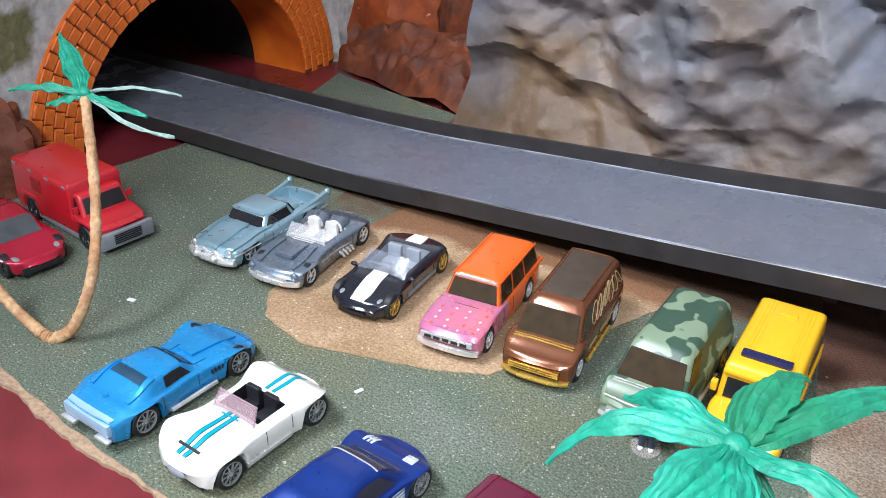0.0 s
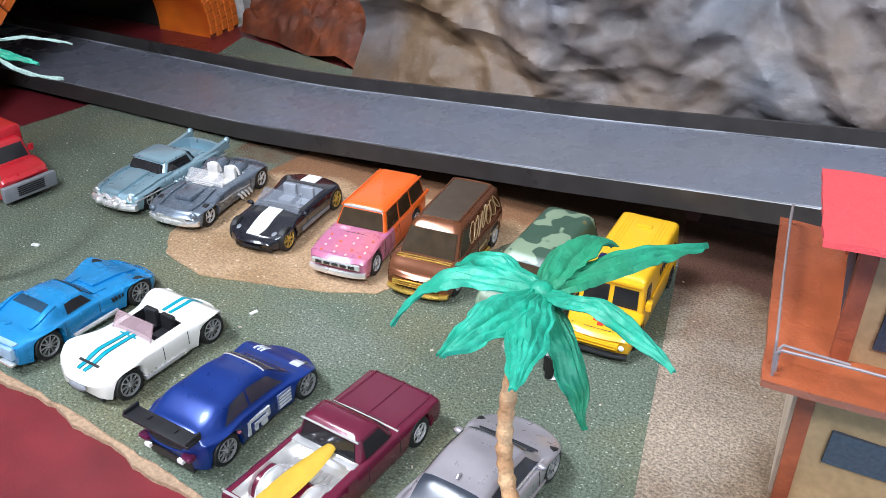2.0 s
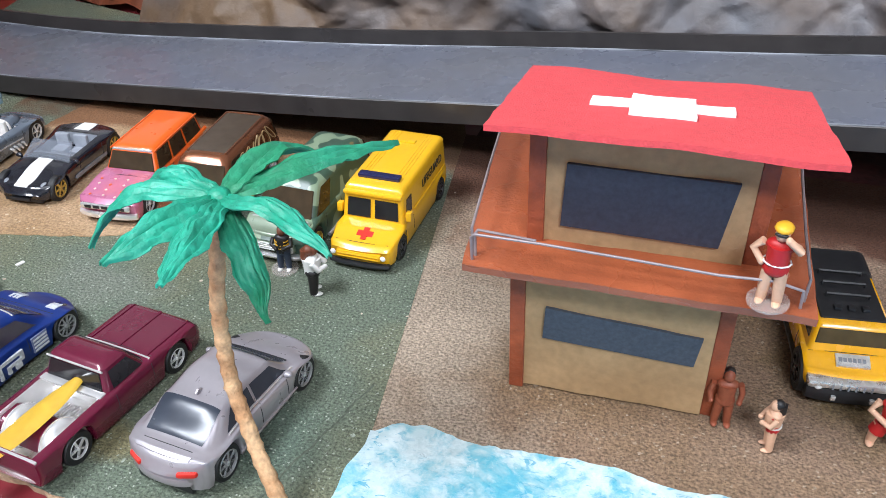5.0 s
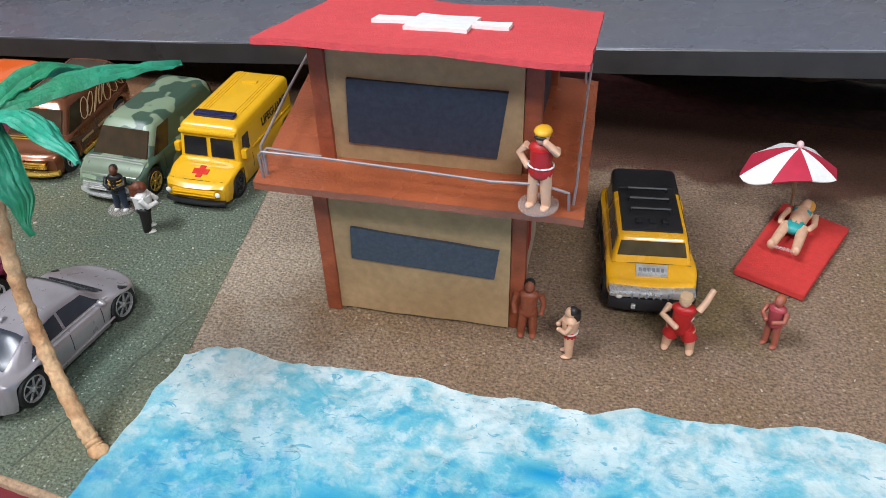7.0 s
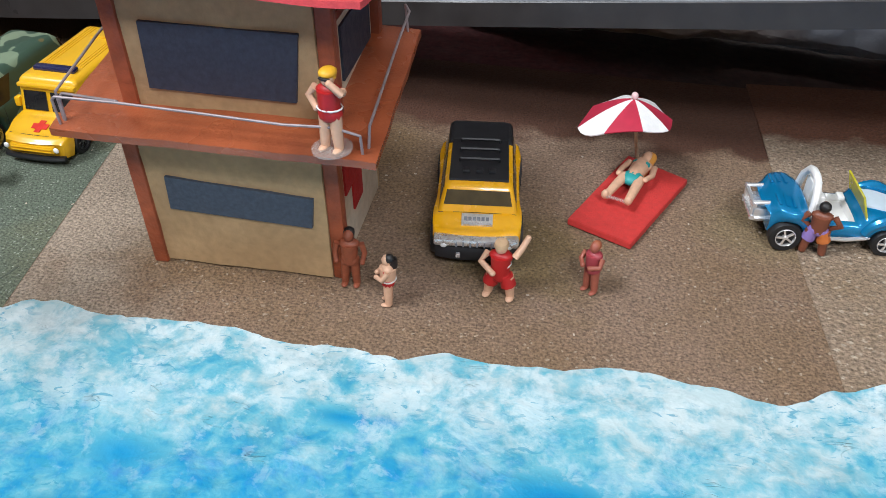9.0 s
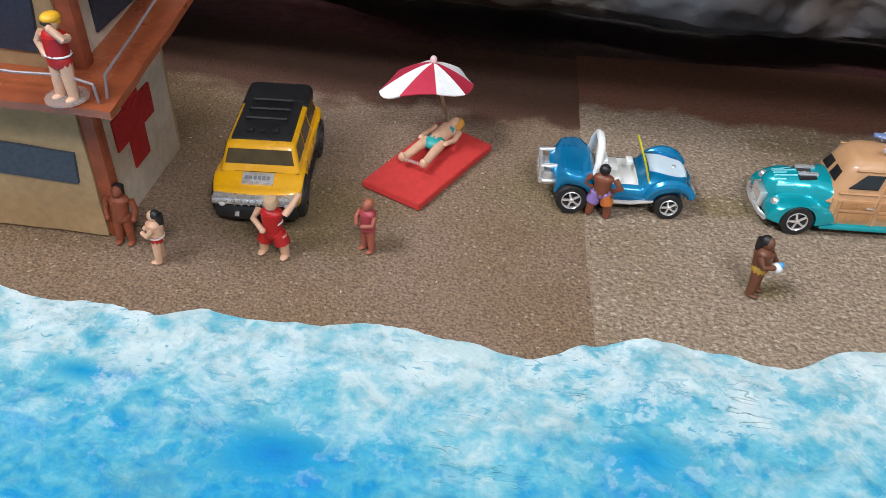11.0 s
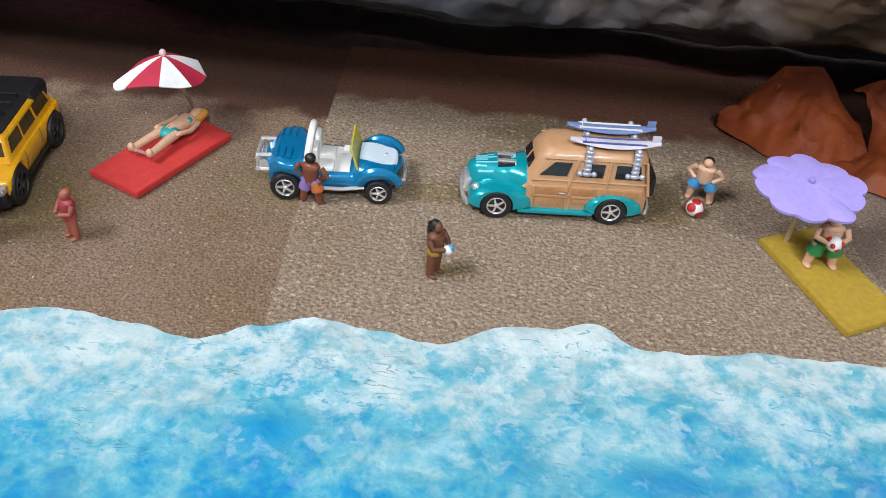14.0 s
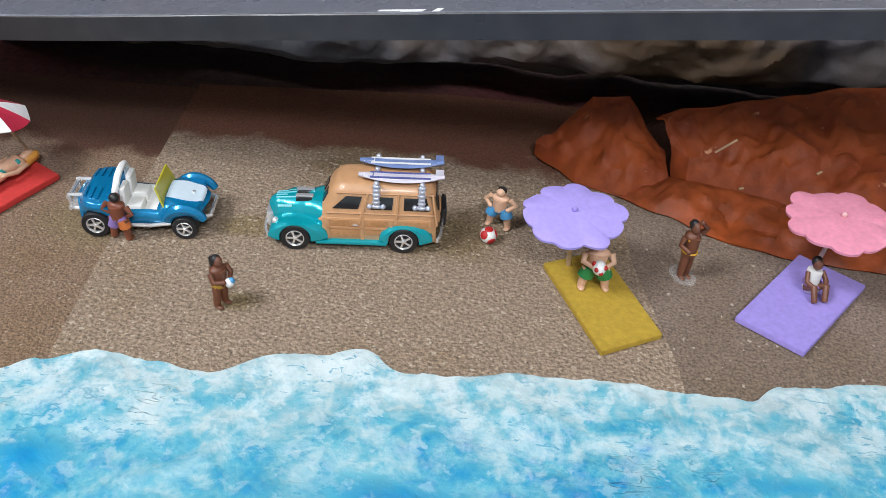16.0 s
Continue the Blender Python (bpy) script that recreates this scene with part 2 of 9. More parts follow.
def add_tube(bm, pts, radius, sides=8, closed=False):
    """A round bar along points; radius may be a number or a function of the run 0..1."""
    pts = [Vector(p) for p in pts]
    rings = []
    up = Vector((0, 0, 1))
    for i, p in enumerate(pts):
        a = pts[max(i - 1, 0)]
        b = pts[min(i + 1, len(pts) - 1)]
        d = (b - a).normalized()
        s = d.cross(up) if abs(d.z) < 0.95 else d.cross(Vector((0, 1, 0)))
        if i:
            s = last - d * last.dot(d)
        s.normalize()
        last = s
        u = s.cross(d)
        r = radius(i / (len(pts) - 1)) if callable(radius) else radius
        rings.append([bm.verts.new(p + r * (math.cos(TAU * k / sides) * s + math.sin(TAU * k / sides) * u)) for k in range(sides)])
    for a, b in zip(rings, rings[1:]):
        for k in range(sides):
            bm.faces.new((a[k], a[(k + 1) % sides], b[(k + 1) % sides], b[k]))
    for ring in (rings[0], rings[-1]):
        bm.faces.new(ring)


def add_lathe(bm, prof, sides=20, m=None, cap=True):
    """Profile (radius, height) turned round z."""
    rings = []
    made = []
    for r, z in prof:
        ring = [bm.verts.new((max(r, 1e-6) * math.cos(TAU * k / sides), max(r, 1e-6) * math.sin(TAU * k / sides), z)) for k in range(sides)]
        rings.append(ring)
        made += ring
    for a, b in zip(rings, rings[1:]):
        for k in range(sides):
            bm.faces.new((a[k], a[(k + 1) % sides], b[(k + 1) % sides], b[k]))
    for ring, (r, z) in ((rings[0], prof[0]), (rings[-1], prof[-1])):
        if cap and r > 1e-5:
            bm.faces.new(ring)
    if m is not None:
        bmesh.ops.transform(bm, matrix=m, verts=made)


def add_ball(bm, c, rx, ry=None, rz=None, m=None, seg=10):
    ry, rz = ry or rx, rz or rx
    r = bmesh.ops.create_uvsphere(bm, u_segments=seg, v_segments=max(6, seg - 2), radius=1.0)
    for v in r["verts"]:
        v.co = Vector((v.co.x * rx, v.co.y * ry, v.co.z * rz))
        if m is not None:
            v.co = m @ v.co
        v.co += Vector(c)
    return r["verts"]


def slab(outline, z0, z1, bevel=0.0):
    """A flat sheet with a given outline and a thickness."""
    bm = bmesh.new()
    lo = [bm.verts.new((x, y, z0)) for x, y in outline]
    hi = [bm.verts.new((x, y, z1)) for x, y in outline]
    n = len(outline)
    bm.faces.new(hi)
    bm.faces.new(lo[::-1])
    for i in range(n):
        bm.faces.new((lo[i], lo[(i + 1) % n], hi[(i + 1) % n], hi[i]))
    return bm


def panel(corners, out=0.0004, depth=0.0006, centre=Vector((0, 0, 0.008)), soft=0.0):
    """A thin plate on four corners, a little proud of the surface, away from the centre."""
    nrm = (corners[1] - corners[0]).cross(corners[3] - corners[0]).normalized()
    mid = sum(corners, Vector()) / len(corners)
    if nrm.dot(mid - centre) < 0:
        nrm = -nrm
    bm = bmesh.new()
    hi = [bm.verts.new(c + nrm * out) for c in corners]
    lo = [bm.verts.new(c + nrm * (out - depth)) for c in corners]
    n = len(corners)
    bm.faces.new(hi)
    bm.faces.new(lo[::-1])
    for i in range(n):
        bm.faces.new((lo[i], lo[(i + 1) % n], hi[(i + 1) % n], hi[i]))
    if soft:
        bmesh.ops.bevel(bm, geom=[e for e in bm.edges if e.verts[0] in hi and e.verts[1] in hi], offset=soft, segments=2, affect="EDGES")
    return bm


def interp(x, pairs):
    return float(np.interp(x, [p[0] for p in pairs], [p[1] for p in pairs]))


def smoothed(x, pairs):
    """Cosine-eased interpolation."""
    for (a, u), (b, v) in zip(pairs, pairs[1:]):
        if x <= b:
            k = min(max((x - a) / (b - a), 0), 1)
            return u + (v - u) * (k * k * (3 - 2 * k))
    return pairs[-1][1]


def wander(a, b, step, amp, freq, seed):
    """A torn line from a to b in the plane."""
    a, b = Vector((*a, 0)), Vector((*b, 0))
    n = max(2, int((b - a).length / step))
    side = Vector((-(b - a).y, (b - a).x, 0)).normalized()
    out = []
    for i in range(n):
        p = a.lerp(b, i / n)
        k = noise.fractal(Vector((p.x * freq, p.y * freq, seed)), 0.8, 2.2, 4)
        p = p + side * amp * k * min(1, 6 * i / n, 6 * (n - i) / n)
        out.append((p.x, p.y))
    return out


# ---- room round the table: unseen, kept pale to bounce light back ----
def structure(name, bm, material, label, category, smooth=None):
    ob = part(name, bm, material, None, label, smooth)
    return tagged(ob, category=category, kind="structure")


structure("floor", box(-2.4, 2.6, -2.2, 2.2, -0.83, -0.80), M_FLOOR, "unseen plain tiled floor of the room", "floor")
M_WHITEWALL = mat("white_wall_paint", (0.82, 0.82, 0.80), 0.9, tone=0.05, scale=8, bump=0.1, bump_scale=60)
structure("ceiling", box(-2.4, 2.6, -2.2, 2.2, 1.80, 1.85), M_WHITEWALL, "unseen white room ceiling that bounces light", "ceiling")
structure("wall_north", box(-2.4, 2.6, 2.2, 2.3, -0.80, 1.80), M_WALL, "unseen off-white plaster wall that bounces light", "wall")
structure("wall_south", box(-2.4, 2.6, -2.3, -2.2, -0.80, 1.80), M_WHITEWALL, "unseen white plaster wall that bounces light", "wall")
structure("wall_west", box(-2.5, -2.4, -2.3, 2.3, -0.80, 1.80), M_WALL, "unseen off-white plaster wall that bounces light", "wall")
structure("wall_east", box(2.6, 2.7, -2.3, 2.3, -0.80, 1.80), M_WALL, "unseen off-white plaster wall that bounces light", "wall")

table = thing("display_table", "large table top painted dark glossy red under the diorama", "table")
part("tabletop", box(-1.1, 1.3, -0.25, 1.15, -0.034, -0.0025, 0.003), M_TABLE, table)
for lx, ly in ((-1.02, -0.17), (1.22, -0.17), (-1.02, 1.07), (1.22, 1.07)):
    part("leg", box(lx - 0.03, lx + 0.03, ly - 0.03, ly + 0.03, -0.80, -0.034, 0.003), M_TABLE, table)

# ---- boards ----
EDGE_GS = ((0.0545, 0.432), (0.0872, 0.2147), (0.091, 0.120))


def board(name, outline, z1, material, label):
    bm = slab(outline, -0.0025, z1)
    ob = structure(name, bm, (material, M_CARD_EDGE), label, "board", None)
    for p in ob.data.polygons:
        p.material_index = 0 if p.normal.z > 0.5 or name != "ground_green" else 1
    return ob


near = wander((-0.36, 0.214), (0.0895, 0.150), 0.004, 0.0035, 22, 3.1)
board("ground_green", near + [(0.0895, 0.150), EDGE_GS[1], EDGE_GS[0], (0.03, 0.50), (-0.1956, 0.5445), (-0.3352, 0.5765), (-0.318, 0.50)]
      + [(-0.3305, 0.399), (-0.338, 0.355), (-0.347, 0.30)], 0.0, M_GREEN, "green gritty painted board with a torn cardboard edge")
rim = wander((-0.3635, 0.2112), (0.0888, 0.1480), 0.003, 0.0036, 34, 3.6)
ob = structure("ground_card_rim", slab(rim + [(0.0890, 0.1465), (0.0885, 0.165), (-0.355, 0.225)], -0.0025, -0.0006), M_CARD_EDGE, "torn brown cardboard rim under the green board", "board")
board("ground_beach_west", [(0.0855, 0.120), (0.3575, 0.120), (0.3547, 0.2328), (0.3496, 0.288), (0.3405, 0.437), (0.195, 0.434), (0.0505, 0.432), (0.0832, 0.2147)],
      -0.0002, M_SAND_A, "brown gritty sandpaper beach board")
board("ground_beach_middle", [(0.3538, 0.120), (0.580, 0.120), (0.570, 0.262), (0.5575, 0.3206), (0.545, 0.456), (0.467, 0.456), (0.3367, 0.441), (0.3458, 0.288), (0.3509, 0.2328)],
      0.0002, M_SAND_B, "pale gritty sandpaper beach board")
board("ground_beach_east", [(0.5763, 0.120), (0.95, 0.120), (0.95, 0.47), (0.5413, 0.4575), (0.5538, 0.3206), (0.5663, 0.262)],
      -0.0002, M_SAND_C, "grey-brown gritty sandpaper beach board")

M_SEAM = mat("dark_board_joint", (0.082, 0.098, 0.070), 0.9, tone=0.3, scale=600)
for a, b in (((0.0610, 0.1575), (0.0800, 0.2350)),):
    line = wander(a, b, 0.0012, 0.0011, 120, 4.2)
    tagged(part("board_joint", slab([(x - 0.0002 - 0.0005 * abs(noise.noise(Vector((x * 300, y * 300, 1)))), y) for x, y in line] + [(x + 0.0002 + 0.0006 * abs(noise.noise(Vector((x * 260, y * 260, 5)))), y) for x, y in line[::-1]], -0.0004, 0.0002), M_SEAM, None, "dark joint line in the green board", None), category="joint", kind="structure")

# tan parking patch painted on the green board
edge = [(-0.160, 0.412), (-0.172, 0.345), (-0.1655, 0.297), (-0.154, 0.2815), (-0.128, 0.2735), (-0.100, 0.2795), (-0.072, 0.287), (-0.0495, 0.2965), (-0.040, 0.318), (0.006, 0.408)]
patch_line = []
for a, b in zip(edge, edge[1:]):
    patch_line += wander(a, b, 0.002, 0.0012, 120, 7.7)
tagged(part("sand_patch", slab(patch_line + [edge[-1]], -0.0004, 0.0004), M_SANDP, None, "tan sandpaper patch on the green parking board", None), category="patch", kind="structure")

# dark sheet over the table, coloured as the shade behind the boards
M_REARSHADE = mat("dark_brown_rear_shade", (0.040, 0.018, 0.014), 0.85, tone=0.35, scale=300, second=(0.085, 0.018, 0.018), patch=7, bump=0.6, bump_scale=300)
tagged(part("rear_shade_sheet", slab([(0.060, 0.4330), (0.195, 0.4352), (0.3362, 0.4382), (0.467, 0.4572), (0.545, 0.4580), (0.95, 0.472), (0.95, 0.60), (0.060, 0.60)], -0.0022, -0.0011), M_REARSHADE, None, "dark brown sheet standing in for shade behind the beach boards", None), category="ground", kind="structure")

# ---- sea ----
SHORE = ((0.080, 0.2125), (0.094, 0.2190), (0.104, 0.2200), (0.122, 0.2170), (0.150, 0.2195), (0.168, 0.2200), (0.185, 0.2165), (0.198, 0.2190), (0.218, 0.2170), (0.232, 0.2230), (0.246, 0.2212),
         (0.268, 0.2238), (0.284, 0.2282), (0.311, 0.2255), (0.331, 0.2222), (0.348, 0.2312), (0.368, 0.2392), (0.383, 0.2365), (0.405, 0.2338), (0.432, 0.2472), (0.444, 0.2478), (0.457, 0.2534),
         (0.473, 0.2438), (0.490, 0.2447), (0.514, 0.2495), (0.549, 0.2507), (0.592, 0.2492), (0.605, 0.2580), (0.645, 0.2640), (0.70, 0.2660), (0.95, 0.2700))


def sea_material():
    m = bpy.data.materials.new("painted_sea")
    m.use_nodes = True
    nt = m.node_tree
    n, l = nt.nodes, nt.links
    b = n["Principled BSDF"]
    co = n.new("ShaderNodeTexCoord")
    sep = n.new("ShaderNodeSeparateXYZ")
    l.new(co.outputs["Object"], sep.inputs[0])

    def nz(s, d, rough=0.6, dist=0.0, stretch=(1, 1, 1)):
        mp = n.new("ShaderNodeMapping")
        mp.inputs["Scale"].default_value = stretch
        l.new(co.outputs["Object"], mp.inputs[0])
        t = n.new("ShaderNodeTexNoise")
        t.inputs["Scale"].default_value, t.inputs["Detail"].default_value, t.inputs["Roughness"].default_value, t.inputs["Distortion"].default_value = s, d, rough, dist
        l.new(mp.outputs[0], t.inputs["Vector"])
        return t.outputs["Fac"]

    def mth(op, a, c):
        x = n.new("ShaderNodeMath")
        x.operation = op
        for i, v in enumerate((a, c)):
            if isinstance(v, (int, float)):
                x.inputs[i].default_value = v
            else:
                l.new(v, x.inputs[i])
        return x.outputs[0]

    shore = mth("ADD", mth("MULTIPLY", sep.outputs[0], 0.085), 0.206)
    depth = mth("MULTIPLY", mth("SUBTRACT", shore, sep.outputs[1]), 7.6)
    big = nz(13, 3, 0.55, 0.8)
    mid = nz(48, 4, 0.62, 0.6)
    daub = nz(160, 4, 0.62, 0.25)
    v = mth("ADD", depth, mth("MULTIPLY", mth("SUBTRACT", big, 0.47), 0.75))
    v = mth("ADD", v, mth("MULTIPLY", mth("SUBTRACT", mid, 0.48), 1.15))
    v = mth("ADD", v, mth("MULTIPLY", mth("SUBTRACT", daub, 0.5), 1.15))
    # deep blue washes laid in by hand
    deep = 0.0
    for px, py, rx, ry in DEEPS:
        mp = n.new("ShaderNodeMapping")
        mp.inputs["Location"].default_value = (-px / rx, -py / ry, 0)
        mp.inputs["Scale"].default_value = (1 / rx, 1 / ry, 0)
        l.new(co.outputs["Object"], mp.inputs[0])
        ln = n.new("ShaderNodeVectorMath")
        ln.operation = "LENGTH"
        l.new(mp.outputs[0], ln.inputs[0])
        fall = mth("MAXIMUM", mth("SUBTRACT", 2.28, mth("ADD", mth("MULTIPLY", ln.outputs["Value"], 0.8), mth("ADD", mth("MULTIPLY", mid, 1.9), mth("MULTIPLY", daub, 1.7)))), 0.0)
        v = mth("ADD", v, mth("MULTIPLY", fall, 0.70))
        deep = mth("ADD", deep, fall)
    r = n.new("ShaderNodeValToRGB")
    stops = ((0.0, (0.44, 0.56, 0.57)), (0.14, (0.28, 0.48, 0.53)), (0.32, (0.13, 0.41, 0.50)), (0.50, (0.055, 0.33, 0.47)), (0.70, (0.008, 0.26, 0.48)), (0.88, (0.006, 0.21, 0.50)), (1.0, (0.004, 0.155, 0.46)))
    el = r.color_ramp.elements
    while len(el) < len(stops):
        el.new(0.5)
    for e, (p, c) in zip(el, stops):
        e.position, e.color = p, (*c, 1)
    l.new(v, r.inputs[0])

    def ramp2(src, a, c):
        q = n.new("ShaderNodeValToRGB")
        q.color_ramp.elements[0].position, q.color_ramp.elements[1].position = a, c
        l.new(src, q.inputs[0])
        return q.outputs[0]

    def over(kind, fac, below, colour):
        x = n.new("ShaderNodeMix")
        x.data_type, x.blend_type, x.clamp_factor = "RGBA", kind, True
        l.new(fac, x.inputs[0])
        l.new(below, x.inputs[6])
        x.inputs[7].default_value = (*colour, 1)
        return x.outputs[2]

    # grey-teal washes, then lilac-white foam dabs that thin out away from the shore
    col = over("MIX", mth("MULTIPLY", ramp2(nz(19, 5, 0.6, 0.7), 0.52, 0.66), 0.4), r.outputs[0], (0.11, 0.29, 0.36))
    foam = mth("MULTIPLY", ramp2(nz(52, 6, 0.72, 0.3), 0.47, 0.60), mth("SUBTRACT", mth("SUBTRACT", 1.0, mth("MULTIPLY", depth, 2.0)), mth("MULTIPLY", deep, 2.0)))
    col = over("MIX", mth("MULTIPLY", foam, 0.95), col, (0.62, 0.70, 0.70))
    dabs = mth("MULTIPLY", ramp2(nz(130, 4, 0.65, 0.3), 0.56, 0.62), mth("SUBTRACT", mth("SUBTRACT", 0.75, mth("MULTIPLY", depth, 1.25)), deep))
    col = over("MIX", dabs, col, (0.53, 0.63, 0.64))
    # short teal brush dabs
    tick = mth("MULTIPLY", ramp2(nz(230, 3, 0.6, 1.2, (0.7, 1.4, 1)), 0.60, 0.64), ramp2(nz(26, 3), 0.44, 0.58))
    col = over("MIX", mth("MULTIPLY", tick, 0.7), col, (0.03, 0.29, 0.42))
    # thin curved creases of darker paint, in loose groups
    crease = mth("ABSOLUTE", mth("SUBTRACT", nz(120, 2, 0.5, 1.2, (0.42, 1.5, 1)), 0.5), 0.0)
    nick = mth("SUBTRACT", 1.0, ramp2(crease, 0.004, 0.016))
    nick = mth("MULTIPLY", nick, ramp2(nz(30, 3), 0.62, 0.70))
    col = over("MULTIPLY", mth("MULTIPLY", nick, 0.22), col, (0.08, 0.38, 0.50))
    l.new(col, b.inputs["Base Color"])
    b.inputs["Roughness"].default_value = 0.36
    relief = mth("ADD", mth("MULTIPLY", daub, 0.42), mth("MULTIPLY", mid, 0.9))
    relief = mth("ADD", relief, mth("MULTIPLY", nz(320, 2, 0.5), 0.10))
    relief = mth("SUBTRACT", relief, mth("MULTIPLY", nick, 0.35))
    bp = n.new("ShaderNodeBump")
    bp.inputs["Strength"].default_value, bp.inputs["Distance"].default_value = 0.9, 0.0011
    l.new(relief, bp.inputs["Height"])
    l.new(bp.outputs[0], b.inputs["Normal"])
    return m


DEEPS = ((0.154, 0.166, 0.020, 0.013), (0.364, 0.190, 0.024, 0.016), (0.270, 0.172, 0.026, 0.014), (0.600, 0.212, 0.036, 0.010), (0.478, 0.190, 0.030, 0.010), (0.210, 0.189, 0.022, 0.006))
WRINKLES = [(0.16 + 0.0335 * k + 0.02 * random.Random(k).random(), 0.19 - 0.075 * random.Random(k + 50).random(), radians(20 + 60 * random.Random(k + 90).random()), 0.012 + 0.02 * random.Random(k + 20).random()) for k in range(17)]


def sea():
    """A crumpled painted sheet with a scalloped shore edge."""
    bm = bmesh.new()
    nx, ny = 420, 90
    rows = []
    for i in range(nx + 1):
        x = 0.080 + 0.87 * i / nx
        ys = smoothed(x, SHORE) - 0.0009 + 0.0010 * noise.noise(Vector((x * 160, 0.3, 0))) + 0.0006 * noise.noise(Vector((x * 420, 1.3, 0)))
        col = []
        for j in range(ny + 1):
            k = (j / ny) ** 1.5
            y = ys + (-0.16 - ys) * k
            xx = x + (0.0075 - 0.02 * k) * max(0, 1 - i / 12) + 0.0012 * noise.noise(Vector((y * 90, 5, 0))) * max(0, 1 - i / 6)
            z = 0.0012 + 0.0011 * noise.fractal(Vector((xx * 34, y * 34, 2.0)), 0.7, 2.1, 4) + 0.0006 * abs(noise.noise(Vector((xx * 90, y * 60, 5.0))))
            for wx, wy, ang, ln in WRINKLES:
                du = (xx - wx) * math.cos(ang) + (y - wy) * math.sin(ang)
                dv = (y - wy) * math.cos(ang) - (xx - wx) * math.sin(ang)
                if abs(du) < ln and abs(dv) < 0.003:
                    z += 0.0016 * (1 - abs(dv) / 0.003) * (1 - (du / ln) ** 2)
            if j == 0:
                z = max(0.0006, min(z, 0.0016))
            col.append(bm.verts.new((xx, y, max(z, 0.0006))))
        rows.append(col)
    for a, b in zip(rows, rows[1:]):
        for j in range(ny):
            bm.faces.new((a[j], a[j + 1], b[j + 1], b[j]))
    ret = bmesh.ops.extrude_face_region(bm, geom=bm.faces[:])
    for v in ret["geom"]:
        if isinstance(v, bmesh.types.BMVert):
            v.co.z = 0.0002
    return bm


tagged(part("water", sea(), sea_material(), None, "blue and white painted sea sheet with a scalloped foamy shore", 60), category="water", kind="structure")

# ---- race track ----
T_Y = ((-0.62, 0.412), (-0.30, 0.4055), (-0.15, 0.400), (0.0, 0.391), (0.10, 0.3785), (0.20, 0.3600), (0.32, 0.3415), (0.47, 0.3250), (0.62, 0.3075), (0.95, 0.270))
T_Z = ((-0.62, 0.0105), (-0.40, 0.011), (-0.20, 0.0125), (0.0, 0.030), (0.2, 0.058), (0.47, 0.098), (0.95, 0.169))
T_W = 0.076


def track_sweep(prof, x0, x1, n):
    """A profile (across, up) swept along the track's front edge."""
    bm = bmesh.new()
    rings = []
    for i in range(n + 1):
        x = x0 + (x1 - x0) * i / n
        d = 0.02
        yy = sum(interp(x + k * d, T_Y) for k in (-2, -1, 0, 1, 2)) / 5
        zz = sum(interp(x + k * d, T_Z) for k in (-2, -1, 0, 1, 2)) / 5
        wob = 0.0006 * noise.noise(Vector((x * 14, 0, 3)))
        rings.append([bm.verts.new((x, yy + a + wob, zz + h)) for a, h in prof])
    for a, b in zip(rings, rings[1:]):
        for k in range(len(prof)):
            bm.faces.new((a[k], a[(k + 1) % len(prof)], b[(k + 1) % len(prof)], b[k]))
    bm.faces.new(rings[0])
    bm.faces.new(rings[-1][::-1])
    return bm


track = thing("race_track", "long sloping race track with grey deck and glossy black sides", "race track")
part("deck", track_sweep(((0.0012, -0.004), (T_W, -0.004), (T_W, 0.0), (0.0012, 0.0)), -0.60, 0.93, 110), M_TRACK, track, "satin grey track deck")
part("front_side", track_sweep(((-0.0006, -0.0096), (0.0012, -0.0096), (0.0012, 0.0006), (-0.0002, 0.0006), (-0.0006, 0.0002)), -0.60, 0.93, 110), M_TRACKSIDE, track, "glossy black front side")
part("rear_rail", track_sweep(((T_W, -0.0115), (T_W + 0.002, -0.0115), (T_W + 0.002, 0.0085), (T_W, 0.0085)), -0.60, 0.93, 110), M_TRACKSIDE, track, "black upright rear rail")


# pale strips give the track's edges a painted highlight
M_EDGE_GLINT = mat("pale_edge_highlight", (0.20, 0.21, 0.235), 0.40, tone=0.8, scale=25)
part("front_edge", track_sweep(((-0.0001, 0.0005), (0.0009, 0.0005), (0.0007, 0.0008), (-0.0001, 0.0008)), -0.59, 0.93, 110), M_EDGE_GLINT, track, "pale highlight line along the front edge")
part("rear_edge", track_sweep(((T_W - 0.0007, -0.0002), (T_W + 0.0001, -0.0002), (T_W + 0.0001, 0.0007), (T_W - 0.0007, 0.0004)), -0.59, 0.93, 110), M_EDGE_GLINT, track, "pale line along the rear rail")


def deck_mark(name, x0, x1, a0, a1, label, skew=0.0):
    """White paint on the deck, a0..a1 across from its front edge."""
    bm = bmesh.new()
    def at(x, a):
        return Vector((x + skew * a, interp(x, T_Y) + a, interp(x, T_Z) + 0.0004))
    q = [at(x0, a0), at(x1, a0), at(x1, a1), at(x0, a1)]
    hi = [bm.verts.new(v) for v in q]
    lo = [bm.verts.new(v - Vector((0, 0, 0.0006))) for v in q]
    bm.faces.new(hi)
    bm.faces.new(lo[::-1])
    for i in range(4):
        bm.faces.new((lo[i], lo[(i + 1) % 4], hi[(i + 1) % 4], hi[i]))
    part(name, bm, M_WHITE, track, label, None)


deck_mark("deck_mark", 0.4470, 0.4560, 0.0030, 0.0048, "white painted mark", 0.6)
deck_mark("deck_mark", 0.4560, 0.4640, 0.0016, 0.0048, "white painted mark", 0.6)
deck_mark("deck_mark", 0.4680, 0.4705, 0.0012, 0.0300, "white painted mark", 0.5)
deck_mark("deck_mark", 0.4480, 0.4640, 0.0110, 0.0135, "white painted mark", 0.6)
